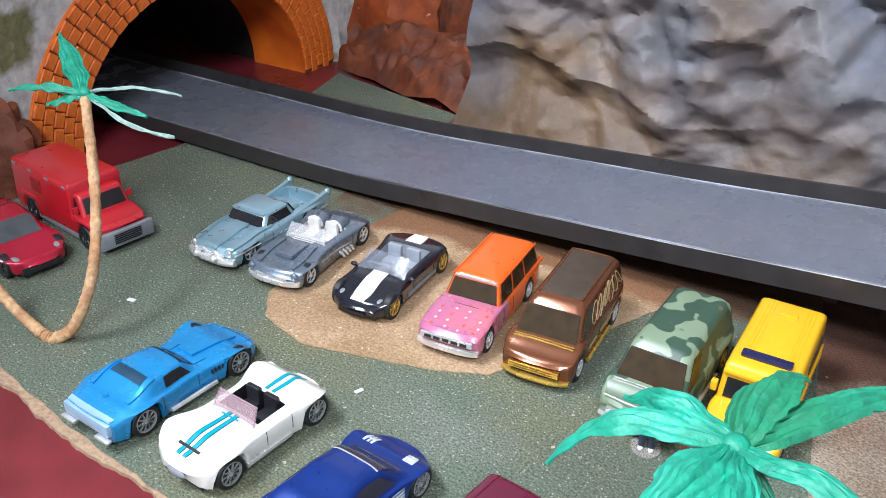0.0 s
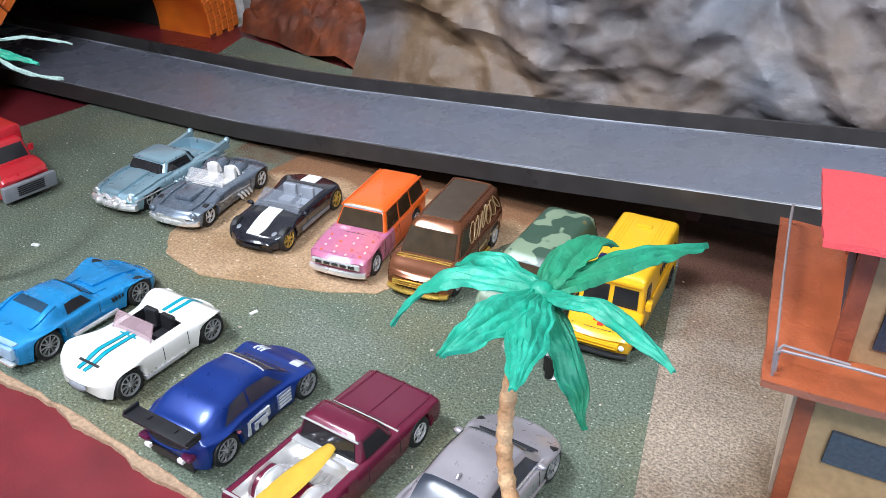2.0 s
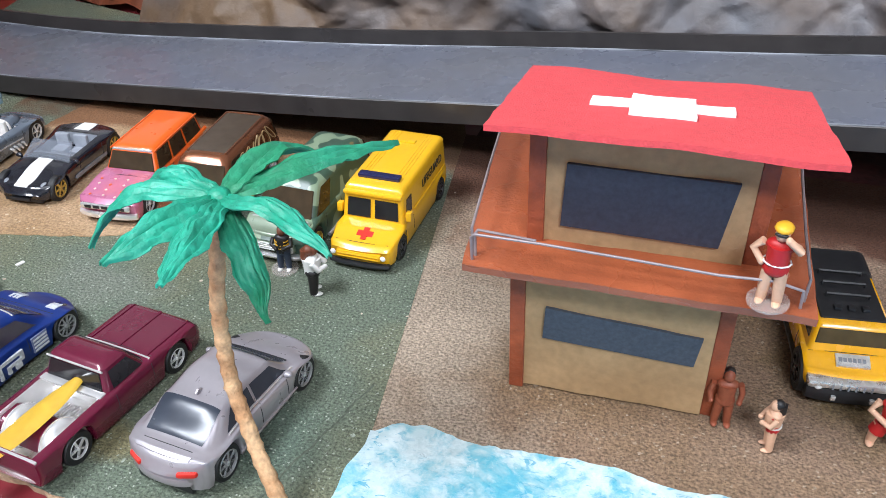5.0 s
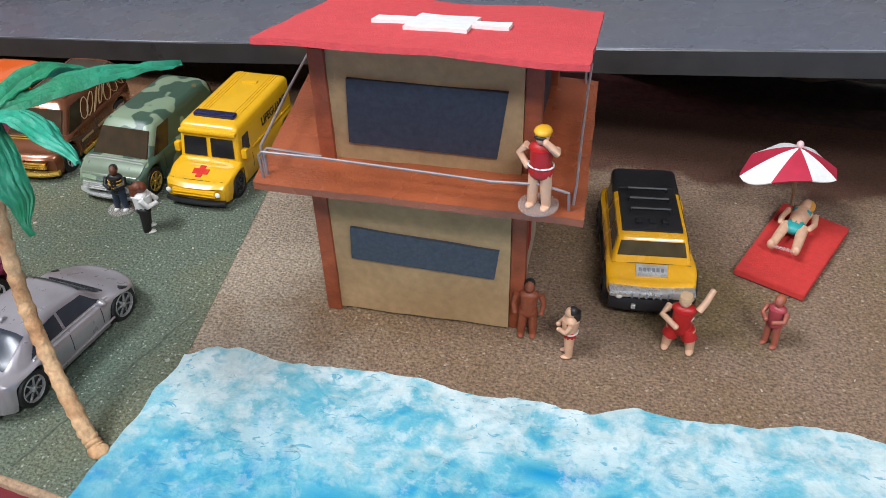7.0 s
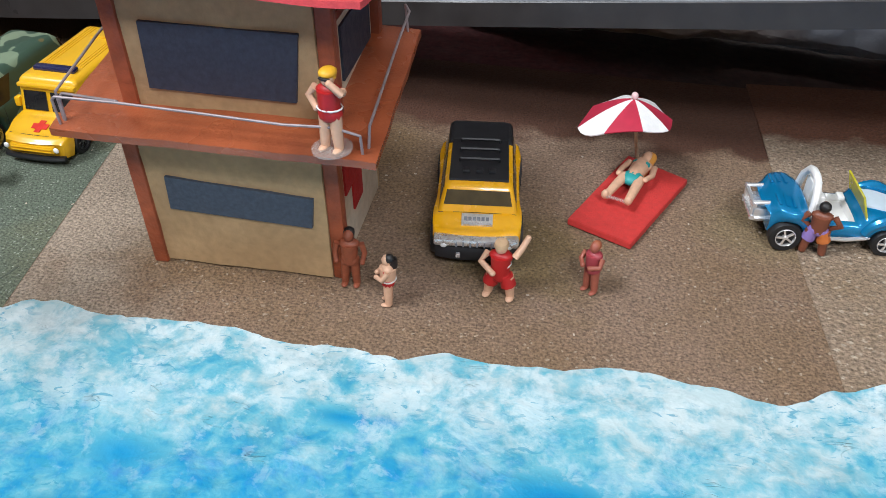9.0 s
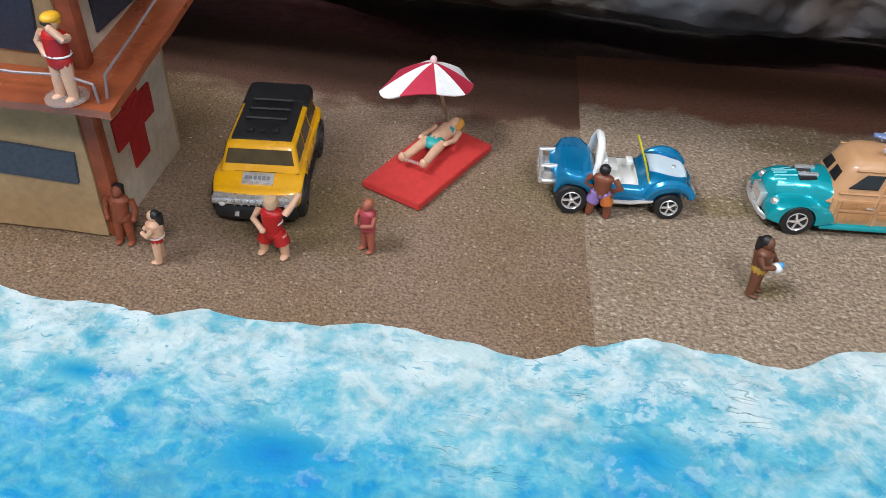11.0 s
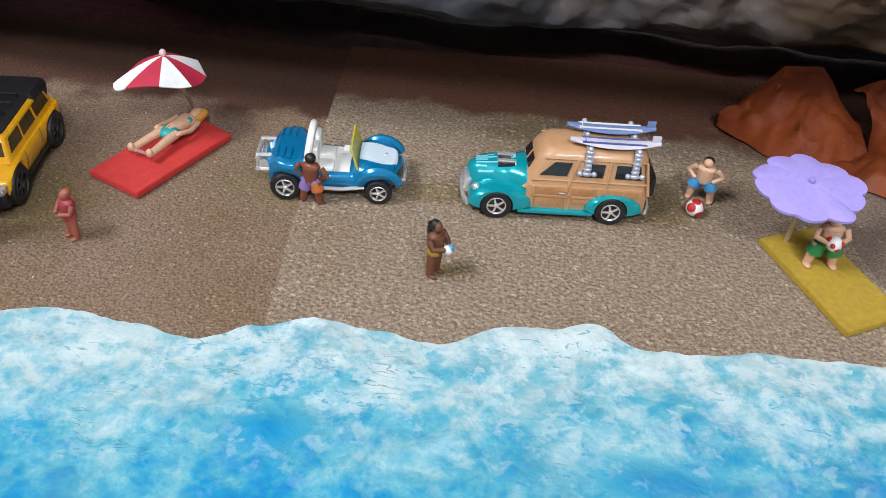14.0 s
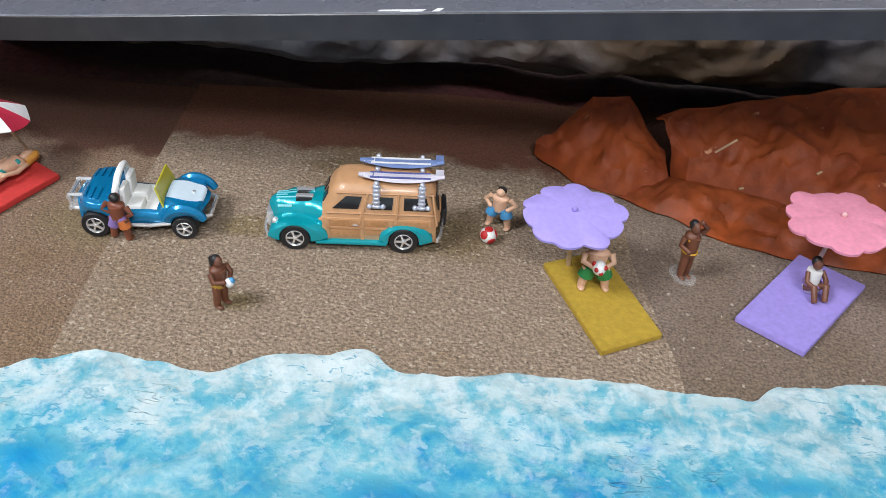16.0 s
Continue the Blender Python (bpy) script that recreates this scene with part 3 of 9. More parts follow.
deck_mark("deck_mark", 0.4470, 0.4495, 0.0110, 0.0230, "white painted mark", 0.6)

# ---- crumpled paper landscape ----
def crease(p, k=1.0):
    """Faceted crumple: sharp valleys between slanted facets."""
    a = 1 - abs(noise.noise(p * k)) * 2
    b = 1 - abs(noise.noise(p * (k * 2.3) + Vector((7.1, 3.3, 1.7)))) * 2
    c = noise.noise(p * (k * 5.1) + Vector((1.1, 9.3, 4.7)))
    return 0.62 * a + 0.28 * b + 0.10 * c


def sheet(nx, ny, fn, thick=0.0009):
    """A surface fn(u, v) -> point, given a thickness."""
    bm = bmesh.new()
    g = [[bm.verts.new(fn(i / nx, j / ny)) for j in range(ny + 1)] for i in range(nx + 1)]
    for a, b in zip(g, g[1:]):
        for j in range(ny):
            bm.faces.new((a[j], b[j], b[j + 1], a[j + 1]))
    bm.normal_update()
    off = [v.normal.copy() * thick for v in bm.verts]
    back = {}
    for v, o in zip(list(bm.verts), off):
        back[v] = bm.verts.new(v.co - o)
    for f in list(bm.faces):
        bm.faces.new([back[v] for v in reversed(f.verts)])
    for e in [e for e in bm.edges if len(e.link_faces) == 1 and e.verts[0] in back and e.verts[1] in back]:
        a, b = e.verts
        bm.faces.new((a, b, back[b], back[a]))
    return bm


def crumple(p, k, seed):
    """Soft bowls between sharp ridges, like crushed paper."""
    q = Vector((p.x, p.y, p.z)) * k + Vector((seed, seed * 0.6, seed * 1.7))
    q += 0.35 * Vector((noise.noise(q * 1.3), 0, noise.noise(q * 1.3 + Vector((5, 2, 8)))))
    return noise.voronoi(q)[0][0]


FOLDS = [(random.Random(k).uniform(0, math.pi), random.Random(k + 30).uniform(5, 9) * 1.42 ** k, random.Random(k + 60).random(), 1.0 / 1.36 ** k) for k in range(7)]


def pleats(x, z):
    """Straight creases in many directions, kinked where they cross."""
    h = 0.0
    for ang, f, ph, w in FOLDS:
        q = (x * math.cos(ang) + z * math.sin(ang)) * f + ph + 0.55 * noise.noise(Vector((x * f * 0.35, z * f * 0.35, ph * 9))) + h * 0.35
        h += w * abs((q % 1.0) * 2 - 1)
    return h


def mountain(u, v):
    x = -0.186 + 1.25 * u
    z = 0.335 * v ** 1.3
    fold = 0.058 + 0.014 * noise.noise(Vector((x * 11, 0.4, 0))) + 0.006 * noise.noise(Vector((x * 31, 1.4, 0))) - 0.05 * max(0, min(0.10, x + 0.15))
    y = 0.512 - 0.022 * min(1, u * 9) + 0.42 * max(0, z - fold)
    d = fold - z
    if d > 0:
        # a hollow under the overhanging fold, then the skirt comes forward
        lip = 0.75 + 0.5 * noise.noise(Vector((x * 7, 4.4, 0)))
        kf = max(0, 1 - max(0, x + 0.02) / 0.16)
        y += kf * (0.013 * lip * min(1, d / 0.016) ** 0.8 - 0.50 * max(0, d - 0.010))
    # towards the beach the paper bulges forward over a dark hollow
    k = min(max((x - 0.15) / 0.11, 0), 1)
    k = k * k * (3 - 2 * k)
    lip_z = 0.0125 + 0.022 * (x - 0.27) + 0.004 * noise.noise(Vector((x * 17, 8.1, 0)))
    under = min(max((lip_z + 0.001 - z) / 0.010, 0), 1)
    over_ = max(0, z - lip_z)
    bulge = 0.464 + 0.006 * noise.noise(Vector((x * 14, 3.1, 0))) + 0.040 * under ** 1.3 + (0.42 - 0.55 * min(max((x - 0.36) / 0.2, 0), 1)) * min(over_, 0.03) + 0.42 * max(0, over_ - 0.03)
    y += k * (bulge - y)
    p = Vector((x * 0.62 + 0.25 * z, 0.1, z * 1.15))
    calm = min(1, 0.25 + u * 14)
    low = (0.45 if d > 0 else 0.45 + 0.55 * min(1, -d / 0.05)) + 0.30 * k * min(1, over_ / 0.006)
    y -= calm * low * (0.036 * crumple(p, 9.0, 1.0) + 0.0170 * pleats(x, z * 1.2) + 0.012 * crumple(p, 30.0, 3.0) + 0.0050 * crumple(p, 80.0, 5.0) - 0.038)
    zz = z + 0.006 * noise.noise(p * 21) * min(1, v * 6)
    xx = x + (0.004 * noise.noise(Vector((0, z * 30, 2))) if u < 0.02 else 0)
    return Vector((xx, y, max(zz, -0.0015)))


tagged(part("paper_mountain", sheet(720, 200, mountain), M_PAPER, None, "crumpled paper mountain painted grey and brown behind the track", 30), category="mountain", kind="structure")


def red_back(u, v):
    x = -0.40 + 0.26 * u
    z = 0.20 * v
    p = Vector((x, 0.2, z))
    y = 0.66 + 0.10 * z - 0.10 * max(0, u - 0.72) + 0.030 * crease(p + Vector((5, 5, 5)), 13) + 0.012 * crease(p, 34)
    return Vector((x, y, z - 0.002))


tagged(part("paper_cliff", sheet(60, 50, red_back), M_REDROCK, None, "dark rust crumpled paper cliff beside the tunnel", 22), category="cliff", kind="structure")


def paper_rock(name, label, c, sx, sy, sz, seed, material, turn=0.0, k=16.0, nx=36):
    """A hollow lump of crumpled paper that stands on the table."""
    def fn(u, v):
        a = TAU * u
        t = v * math.pi / 2
        p = Vector((math.cos(a) * math.cos(t), math.sin(a) * math.cos(t), math.sin(t)))
        d = 1 + 0.32 * crease(p * 0.09 + Vector((seed, seed * 0.7, 0)), k) + 0.12 * crease(p * 0.09 + Vector((seed, 2, seed)), k * 2.7)
        return Vector((p.x * sx * d, p.y * sy * d, max(p.z * sz * d, 0)))
    bm = sheet(nx, 16, fn, 0.0007)
    ob = part(name, bm, material, None, label, 22, pose(c[0], c[1], c[2], 0, 0, turn))
    return tagged(ob, category="rock", group="paper rocks")


paper_rock("paper_rock", "pale brown crumpled paper rock by the tunnel", (-0.232, 0.628, -0.0025), 0.034, 0.022, 0.095, 4.1, M_REDROCK2, 8)
paper_rock("paper_rock", "rust crumpled paper rock by the tunnel", (-0.312, 0.640, -0.0025), 0.045, 0.025, 0.085, 6.3, M_REDROCK, 0)
paper_rock("paper_rock", "rust brown crumpled paper rock beside the tunnel foot", (-0.385, 0.300, -0.0025), 0.034, 0.020, 0.052, 8.8, M_REDROCK2, 30)


# rust paper rock over the beach: a turned-up flap, a gentle skirt and a raised slab
def ruled(low, high, n=80, m=26, rough=1.0, seed=0.0, sag=0.0):
    """Paper between two lines of corners, crushed a little."""
    def along(line, u):
        k = u * (len(line) - 1)
        i = min(int(k), len(line) - 2)
        return Vector(line[i]).lerp(Vector(line[i + 1]), k - i)

    def fn(u, v):
        a, b = along(low, u), along(high, u)
        q = a.lerp(b, v)
        e = min(1, 5 * v, 5 * (1 - v)) * rough
        q.z += e * (0.0050 * crumple(q, 38, seed) - 0.0016 + 0.0022 * crumple(q, 95, seed + 2)) - sag * math.sin(math.pi * v)
        q.z += e * 0.0021 * (1.67 - pleats(q.x * 3.4 + seed, q.y * 3.4))
        q.x += 0.0016 * noise.noise(q * 70)
        q.y += 0.0022 * noise.noise(q * 60 + Vector((4, 1, 2)))
        q.z = max(q.z, 0.0009)
        return q
    return sheet(n, m, fn, 0.0008)


apron = ruled(((-0.345, 0.585, 0.0), (-0.300, 0.575, 0.0), (-0.262, 0.558, 0.001), (-0.235, 0.555, 0.006), (-0.205, 0.545, 0.0), (-0.170, 0.535, 0.0)),
              ((-0.350, 0.620, 0.030), (-0.300, 0.612, 0.040), (-0.262, 0.604, 0.038), (-0.232, 0.600, 0.042), (-0.205, 0.590, 0.036), (-0.170, 0.580, 0.034)), 70, 24, 2.2, 3.0)
# the darker rock colour stands in for shade beside the tunnel
tagged(part("paper_rock", apron, M_REDROCK2, None, "rust red crumpled paper apron lying by the tunnel", 28), category="rock", group="paper rocks")
M_SKIRT = mat("orange_rust_kraft_paper", (0.25, 0.052, 0.012), 0.50, spec=0.25, tone=0.35, scale=120, second=(0.22, 0.048, 0.014), patch=30, bump=0.5, bump_scale=250)
rust = thing("rust_paper_rock", "rust red crumpled kraft paper rock lying at the beach edge", "rock", group="paper rocks")
part("flap", ruled(((0.5147, 0.3997, 0.002), (0.5344, 0.3791, 0.001), (0.5560, 0.3690, 0.002), (0.5780, 0.3800, 0.004)),
                   ((0.5150, 0.4020, 0.003), (0.5398, 0.4100, 0.030), (0.5571, 0.4138, 0.030), (0.5735, 0.4000, 0.012)), 60, 30, 1.6, 1.0), M_REDROCK, rust, "turned-up pointed flap", 28)
part("skirt", ruled(((0.5360, 0.3785, 0.001), (0.5530, 0.3700, 0.001), (0.5661, 0.3630, 0.001), (0.5920, 0.3468, 0.001), (0.6201, 0.3357, 0.001), (0.660, 0.3310, 0.001), (0.76, 0.3300, 0.001), (0.93, 0.325, 0.001)),
                    ((0.5560, 0.3880, 0.004), (0.5740, 0.3850, 0.006), (0.5850, 0.3790, 0.008), (0.6059, 0.3724, 0.009), (0.6276, 0.3642, 0.009), (0.660, 0.3530, 0.010), (0.76, 0.350, 0.012), (0.93, 0.345, 0.012)), 110, 16, 1.2, 4.0), M_SKIRT, rust, "paler orange-brown lower fold", 28)
slab_bm = ruled(((0.5790, 0.3833, 0.003), (0.5850, 0.3770, 0.005), (0.6059, 0.3734, 0.007), (0.6276, 0.3652, 0.007), (0.660, 0.3540, 0.008), (0.76, 0.351, 0.010), (0.93, 0.346, 0.010)),
                   ((0.5690, 0.4000, 0.027), (0.5800, 0.4040, 0.031), (0.6077, 0.4090, 0.034), (0.6300, 0.4190, 0.035), (0.6592, 0.4305, 0.036), (0.76, 0.44, 0.050), (0.93, 0.44, 0.060)), 150, 44, 1.7, 8.0, -0.003)
over_slab = BVHTree.FromBMesh(slab_bm)
part("slab", slab_bm, M_REDROCK, rust, "raised crumpled slab", 28)
M_CHIP = mat("pale_wood_chip", (0.45, 0.30, 0.17), 0.8, tone=0.15, scale=300)
for x, y, rz, n in ((0.6000, 0.3880, 42, 0.0120), (0.6080, 0.3740, 20, 0.0022), (0.6400, 0.3770, 50, 0.0030)):
    at, up = over_slab.ray_cast(Vector((x, y, 0.2)), Vector((0, 0, -1)))[:2]
    along_ = Vector((math.cos(radians(rz)), math.sin(radians(rz)), 0))
    side_ = up.cross(along_).normalized()
    m = Matrix((side_.cross(up).normalized(), side_, up)).transposed().to_4x4()
    m.translation = at + up * 0.0004
    tagged(part("wood_chip", box(-n / 2, n / 2, -0.0005, 0.0005, -0.0006, 0.0004, 0.0002), M_CHIP, None, "thin pale wood chip on the rust paper rock", at=m), category="wood chip", group="wood chips")

# ---- tunnel portal ----
AY, AX, AZ = 0.462, -0.362, -0.0025
portal = thing("tunnel_portal", "brick arch tunnel portal in mossy grey stone with dark inside", "tunnel")


def ell(a, b, ang):
    return AY - a * math.cos(ang), AZ + b * math.sin(ang)


def ring_band(a0, b0, a1, b1, x0, x1, n=64, bumpy=0.0):
    bm = bmesh.new()
    rows = []
    for i in range(n + 1):
        g = math.pi * i / n
        (y0, z0), (y1, z1) = ell(a0, b0, g), ell(a1, b1, g)
        rows.append([bm.verts.new(q) for q in ((x1, y0, z0), (x1, y1, z1), (x0, y1, z1), (x0, y0, z0))])
    for a, b in zip(rows, rows[1:]):
        for k in range(4):
            bm.faces.new((a[k], a[(k + 1) % 4], b[(k + 1) % 4], b[k]))
    bm.faces.new(rows[0])
    bm.faces.new(rows[-1][::-1])
    return bm


IA, IB, BAND = 0.106, 0.089, 0.036
M_SOFFIT = mat("orange_soffit_paint", (0.70, 0.15, 0.010), 0.5, tone=0.15, scale=120, second=(0.50, 0.075, 0.006), patch=30, bump=0.3)
part("soffit", ring_band(IA, IB, IA + BAND, IB + BAND, AX - 0.052, AX), (M_SOFFIT,), portal, "orange painted soffit")
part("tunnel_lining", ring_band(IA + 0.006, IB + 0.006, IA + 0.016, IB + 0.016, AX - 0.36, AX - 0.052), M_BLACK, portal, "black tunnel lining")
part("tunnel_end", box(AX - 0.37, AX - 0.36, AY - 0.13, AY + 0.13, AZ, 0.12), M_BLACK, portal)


def stone_face(u, v):
    g = math.pi * u
    y0, z0 = ell(IA + BAND - 0.001, IB + BAND - 0.001, g)
    # near side carried high, out of view, to block a lamp from the deck
    far = smoothed(u, ((0.0, 0.34), (0.30, 0.52), (0.46, 0.42), (0.60, 0.10), (1.0, 0.035))) + 0.010 * noise.noise(Vector((u * 14, 2, 0)))
    d = Vector((0, -math.cos(g), math.sin(g)))
    if u > 0.5:
        far = max(far, 0.028 + 0.006 * noise.noise(Vector((u * 22, 5, 1))))
    p = Vector((0, y0, z0)) + d * far * v
    x = AX - 0.002 + 0.010 * crease(Vector((1, p.y, p.z)), 14) * min(1, v * 5) - 0.012 * max(0, v - 0.85) / 0.15
    return Vector((x, p.y, max(p.z, AZ)))


part("stone_face", sheet(90, 30, stone_face, 0.004), M_STONE, portal, "grey stone face with moss patches, carried up unseen to block light", 40)
lanes, step = 5, 0.0098
for lane in range(lanes):
    w = BAND / lanes
    a0, b0 = IA + lane * w, IB + lane * w
    run = math.pi * math.sqrt((a0 * a0 + b0 * b0) / 2)
    n = int(run / step)
    for i in range(n):
        g = math.pi * (i + 0.5 * (lane % 2) + 0.25) / n
        if g > math.pi - 0.01:
            continue
        am, bmid = a0 + w / 2, b0 + w / 2
        y, z = ell(am, bmid, g)
        key = "portal_brick_%d" % ((i * 7 + lane * 3) % 4)
        me = bpy.data.meshes.get(key)
        if me is None:
            rb = random.Random(key)
            me = finish(key, box(-0.002, 0.0014 + 0.0006 * rb.random(), -w * 0.47, w * 0.47, -step * 0.47, step * 0.47, 0.0006, 1), M_BRICK, None)
        b = new("brick", me)
        b.parent = portal
        tangent = math.degrees(math.atan2(bmid * math.cos(g), am * math.sin(g)))
        b.matrix_basis = pose(AX, y, z, tangent - 90 + random.uniform(-3, 3), 0, random.uniform(-2, 2))
part("brick_bed", ring_band(IA + 0.0005, IB + 0.0005, IA + BAND - 0.0005, IB + BAND - 0.0005, AX - 0.002, AX + 0.0004), M_MORTAR, portal, "dark orange joints")

# ---- lifeguard hut ----
hut = thing("lifeguard_hut", "two-storey cardboard lifeguard hut with red roof and deck", "hut", pose(0.1234, 0.2490, 0, 0, 0, 2.0))
LEAN_Y = 0.11


def leaned(bm):
    for v in bm.verts:
        v.co.y -= LEAN_Y * v.co.z
    return bm


def hpart(name, bm, m, parent=hut, label=""):
    return part(name, leaned(bm), m, parent, label)


def card_wall(x0, x1, y, z0, z1, dent=0.0006):
    bm = bmesh.new()
    n = 12
    g = [[bm.verts.new((x0 + (x1 - x0) * i / n, y + dent * noise.noise(Vector((i * 0.4, j * 0.5, y * 50))), z0 + (z1 - z0) * j / n)) for j in range(n + 1)] for i in range(n + 1)]
    for a, b in zip(g, g[1:]):
        for j in range(n):
            bm.faces.new((a[j], b[j], b[j + 1], a[j + 1]))
    ret = bmesh.ops.extrude_face_region(bm, geom=bm.faces[:])
    for v in ret["geom"]:
        if isinstance(v, bmesh.types.BMVert):
            v.co.y += 0.002
    return bm


def quad_plate(c, out, depth):
    return panel([Vector(q) for q in c], out, depth, Vector((0.03, 0.03, c[0][2])))


# storey walls
M_SIDECARD = mat("pale_card_side", (0.58, 0.49, 0.38), 0.8, tone=0.10, scale=300, second=(0.50, 0.39, 0.28), patch=30, bump=0.3)
wl = hpart("front_wall_lower", card_wall(0.0050, 0.0640, 0.0, 0.0008, 0.0605), M_CARD, label="plain brown cardboard front wall")
wu = hpart("front_wall_upper", card_wall(0.0090, 0.0665, 0.0, 0.0635, 0.1025), M_CARD, label="plain brown cardboard front wall")
hpart("side_wall", box(0.0640, 0.0660, 0.004, 0.060, 0.0, 0.0605), M_SIDECARD)
hpart("side_wall", box(-0.0005, 0.0015, 0.004, 0.060, 0.0, 0.0605), M_SIDECARD)
hpart("side_wall", box(0.0665, 0.0685, 0.004, 0.060, 0.0635, 0.0900), M_SIDECARD)
hpart("side_wall", box(0.0070, 0.0090, 0.004, 0.060, 0.0635, 0.0900), M_SIDECARD)
hpart("side_window_card", box(0.0062, 0.0072, 0.014, 0.050, 0.0700, 0.0880), M_SLATE, label="dark card window")
hpart("rear_wall", box(0.0, 0.0660, 0.060, 0.062, 0.0, 0.0605), M_CARD)
hpart("rear_wall", box(0.0070, 0.0685, 0.060, 0.062, 0.0635, 0.0860), M_CARD)
# corner posts, stained red
for x, xu, y, z1 in ((0.0030, 0.0078, 0.0008, 0.1010), (0.0665, 0.0690, 0.0030, 0.1010), (0.0030, 0.0078, 0.0560, 0.0860), (0.0665, 0.0690, 0.0560, 0.0860)):
    if y < 0.05:
        hpart("corner_post", box(x - 0.0024, x + 0.0024, y - 0.0022, y + 0.0030, 0.0, 0.0600, 0.0005), M_BRICKRED, label="red-brown stained post")
    hpart("corner_post", box(xu - 0.0024, xu + 0.0024, y - 0.0022, y + 0.0030, 0.0640, z1, 0.0005), M_BRICKRED, label="red-brown stained post")
# card windows
w1 = hpart("window_card", quad_plate(((0.0120, 0, 0.0378), (0.0606, 0, 0.0348), (0.0592, 0, 0.0228), (0.0114, 0, 0.0248)), 0.0012, 0.0016), M_SLATE2, label="blue-grey card window")
w2 = hpart("window_card", quad_plate(((0.0160, 0, 0.0923), (0.0622, 0, 0.0921), (0.0594, 0, 0.0702), (0.0150, 0, 0.0709)), 0.0012, 0.0016), M_SLATE, label="dark blue-black card window")
hpart("side_window_card", box(0.0683, 0.0693, 0.016, 0.050, 0.0700, 0.0880), M_SLATE, label="dark card window")
C_CROSS = mat("red_felt_cross", (0.42, 0.012, 0.010), 0.8, tone=0.12, scale=600, bump=0.4)
hpart("cross_bar", box(0.0658, 0.0667, 0.024, 0.036, 0.014, 0.050, 0.0002), C_CROSS, label="red cross")
hpart("cross_bar", box(0.0658, 0.0668, 0.015, 0.045, 0.026, 0.038, 0.0002), C_CROSS, label="red cross")
# deck, rising a little to the rear
def deck_board():
    def fn(u, v):
        lo, hi = Vector((-0.0103, -0.0173, 0)).lerp(Vector((0.0863, -0.0187, 0)), u), Vector((-0.0165, 0.0700, 0)).lerp(Vector((0.0846, 0.0590, 0)), u)
        q = lo.lerp(hi, v)
        e = 0.0005 * noise.noise(Vector((u * 9, v * 7, 2.0)))
        return Vector((q.x + e * (1 if u in (0.0, 1.0) else 0), q.y + e * (1 if v in (0.0, 1.0) else 0), 0.0630 + 0.0072 * v + 0.0006 * noise.noise(Vector((u * 3, v * 3, 7.0)))))
    return sheet(24, 20, fn, 0.0026)


deck = hpart("deck", deck_board(), M_PINKISH, label="red-brown varnished deck board")


# sloping roof
def roof_sheet(u, v):
    x = -0.0042 + 0.0882 * u - 0.003 * v * (1 - u) + 0.0005 * noise.noise(Vector((v * 8, 1, 0)))
    y = -0.0150 + 0.086 * v + 0.0010 * noise.noise(Vector((u * 6, 3, 0)))
    z = 0.1094 - 0.0185 * v + 0.0012 * noise.noise(Vector((u * 3, v * 3, 5))) - 0.0012 * (1 - v) * abs(u - 0.5)
    return Vector((x, y, z))


roof = hpart("roof", sheet(30, 24, roof_sheet, 0.0018), M_FOAMRED, label="red foam roof sheet")


def roof_mark(u0, u1, v0, v1, skew=0.0):
    def fn(u, v):
        q = roof_sheet(u0 + (u1 - u0) * u, v0 + (v1 - v0) * v + skew * u)
        return q + Vector((0, 0, 0.0011))
    return sheet(14, 6, fn, 0.0012)


hpart("roof_cross_bar", roof_mark(0.270, 0.720, 0.40, 0.50, 0.015), M_WHITE, roof, "white foam cross")
hpart("roof_cross_bar", roof_mark(0.395, 0.600, 0.30, 0.61), M_WHITE, roof, "white foam cross")
# wire rails
DK = 0.0641


def wire(name, pts, label="grey bent wire rail"):
    bm = bmesh.new()
    fine = []
    for a, b in zip(pts, pts[1:]):
        for k in range(6):
            fine.append(Vector(a).lerp(Vector(b), k / 6))
    fine.append(Vector(pts[-1]))
    add_tube(bm, fine, 0.00044, 7)
    return hpart(name, bm, M_WIRE, label=label)


wire("rail", [(-0.0080, -0.0145, DK - 0.001), (-0.0083, -0.0145, 0.0712), (-0.0070, -0.0148, 0.0726), (0.012, -0.0152, 0.0728), (0.035, -0.0150, 0.0718), (0.060, -0.0152, 0.0708), (0.074, -0.0154, 0.0716), (0.0815, -0.0152, 0.0695), (0.0818, -0.0150, DK - 0.001)])
wire("rail", [(-0.0075, -0.0125, DK - 0.001), (-0.0078, -0.0115, 0.0705), (-0.0070, -0.0110, 0.0718), (0.010, -0.0116, 0.0712)])
wire("rail", [(-0.0082, -0.0120, DK - 0.001), (-0.0088, -0.0110, 0.0722), (-0.0110, 0.020, 0.0760), (-0.0128, 0.050, 0.0790), (-0.0132, 0.064, 0.0785), (-0.0132, 0.067, 0.0688)])
wire("rail", [(0.0828, -0.0120, DK - 0.001), (0.0832, -0.0110, 0.0706), (0.0826, 0.010, 0.0730), (0.0822, 0.035, 0.0770), (0.0822, 0.052, 0.0795), (0.0800, 0.0565, 0.0800), (0.0806, 0.0570, 0.0682)])

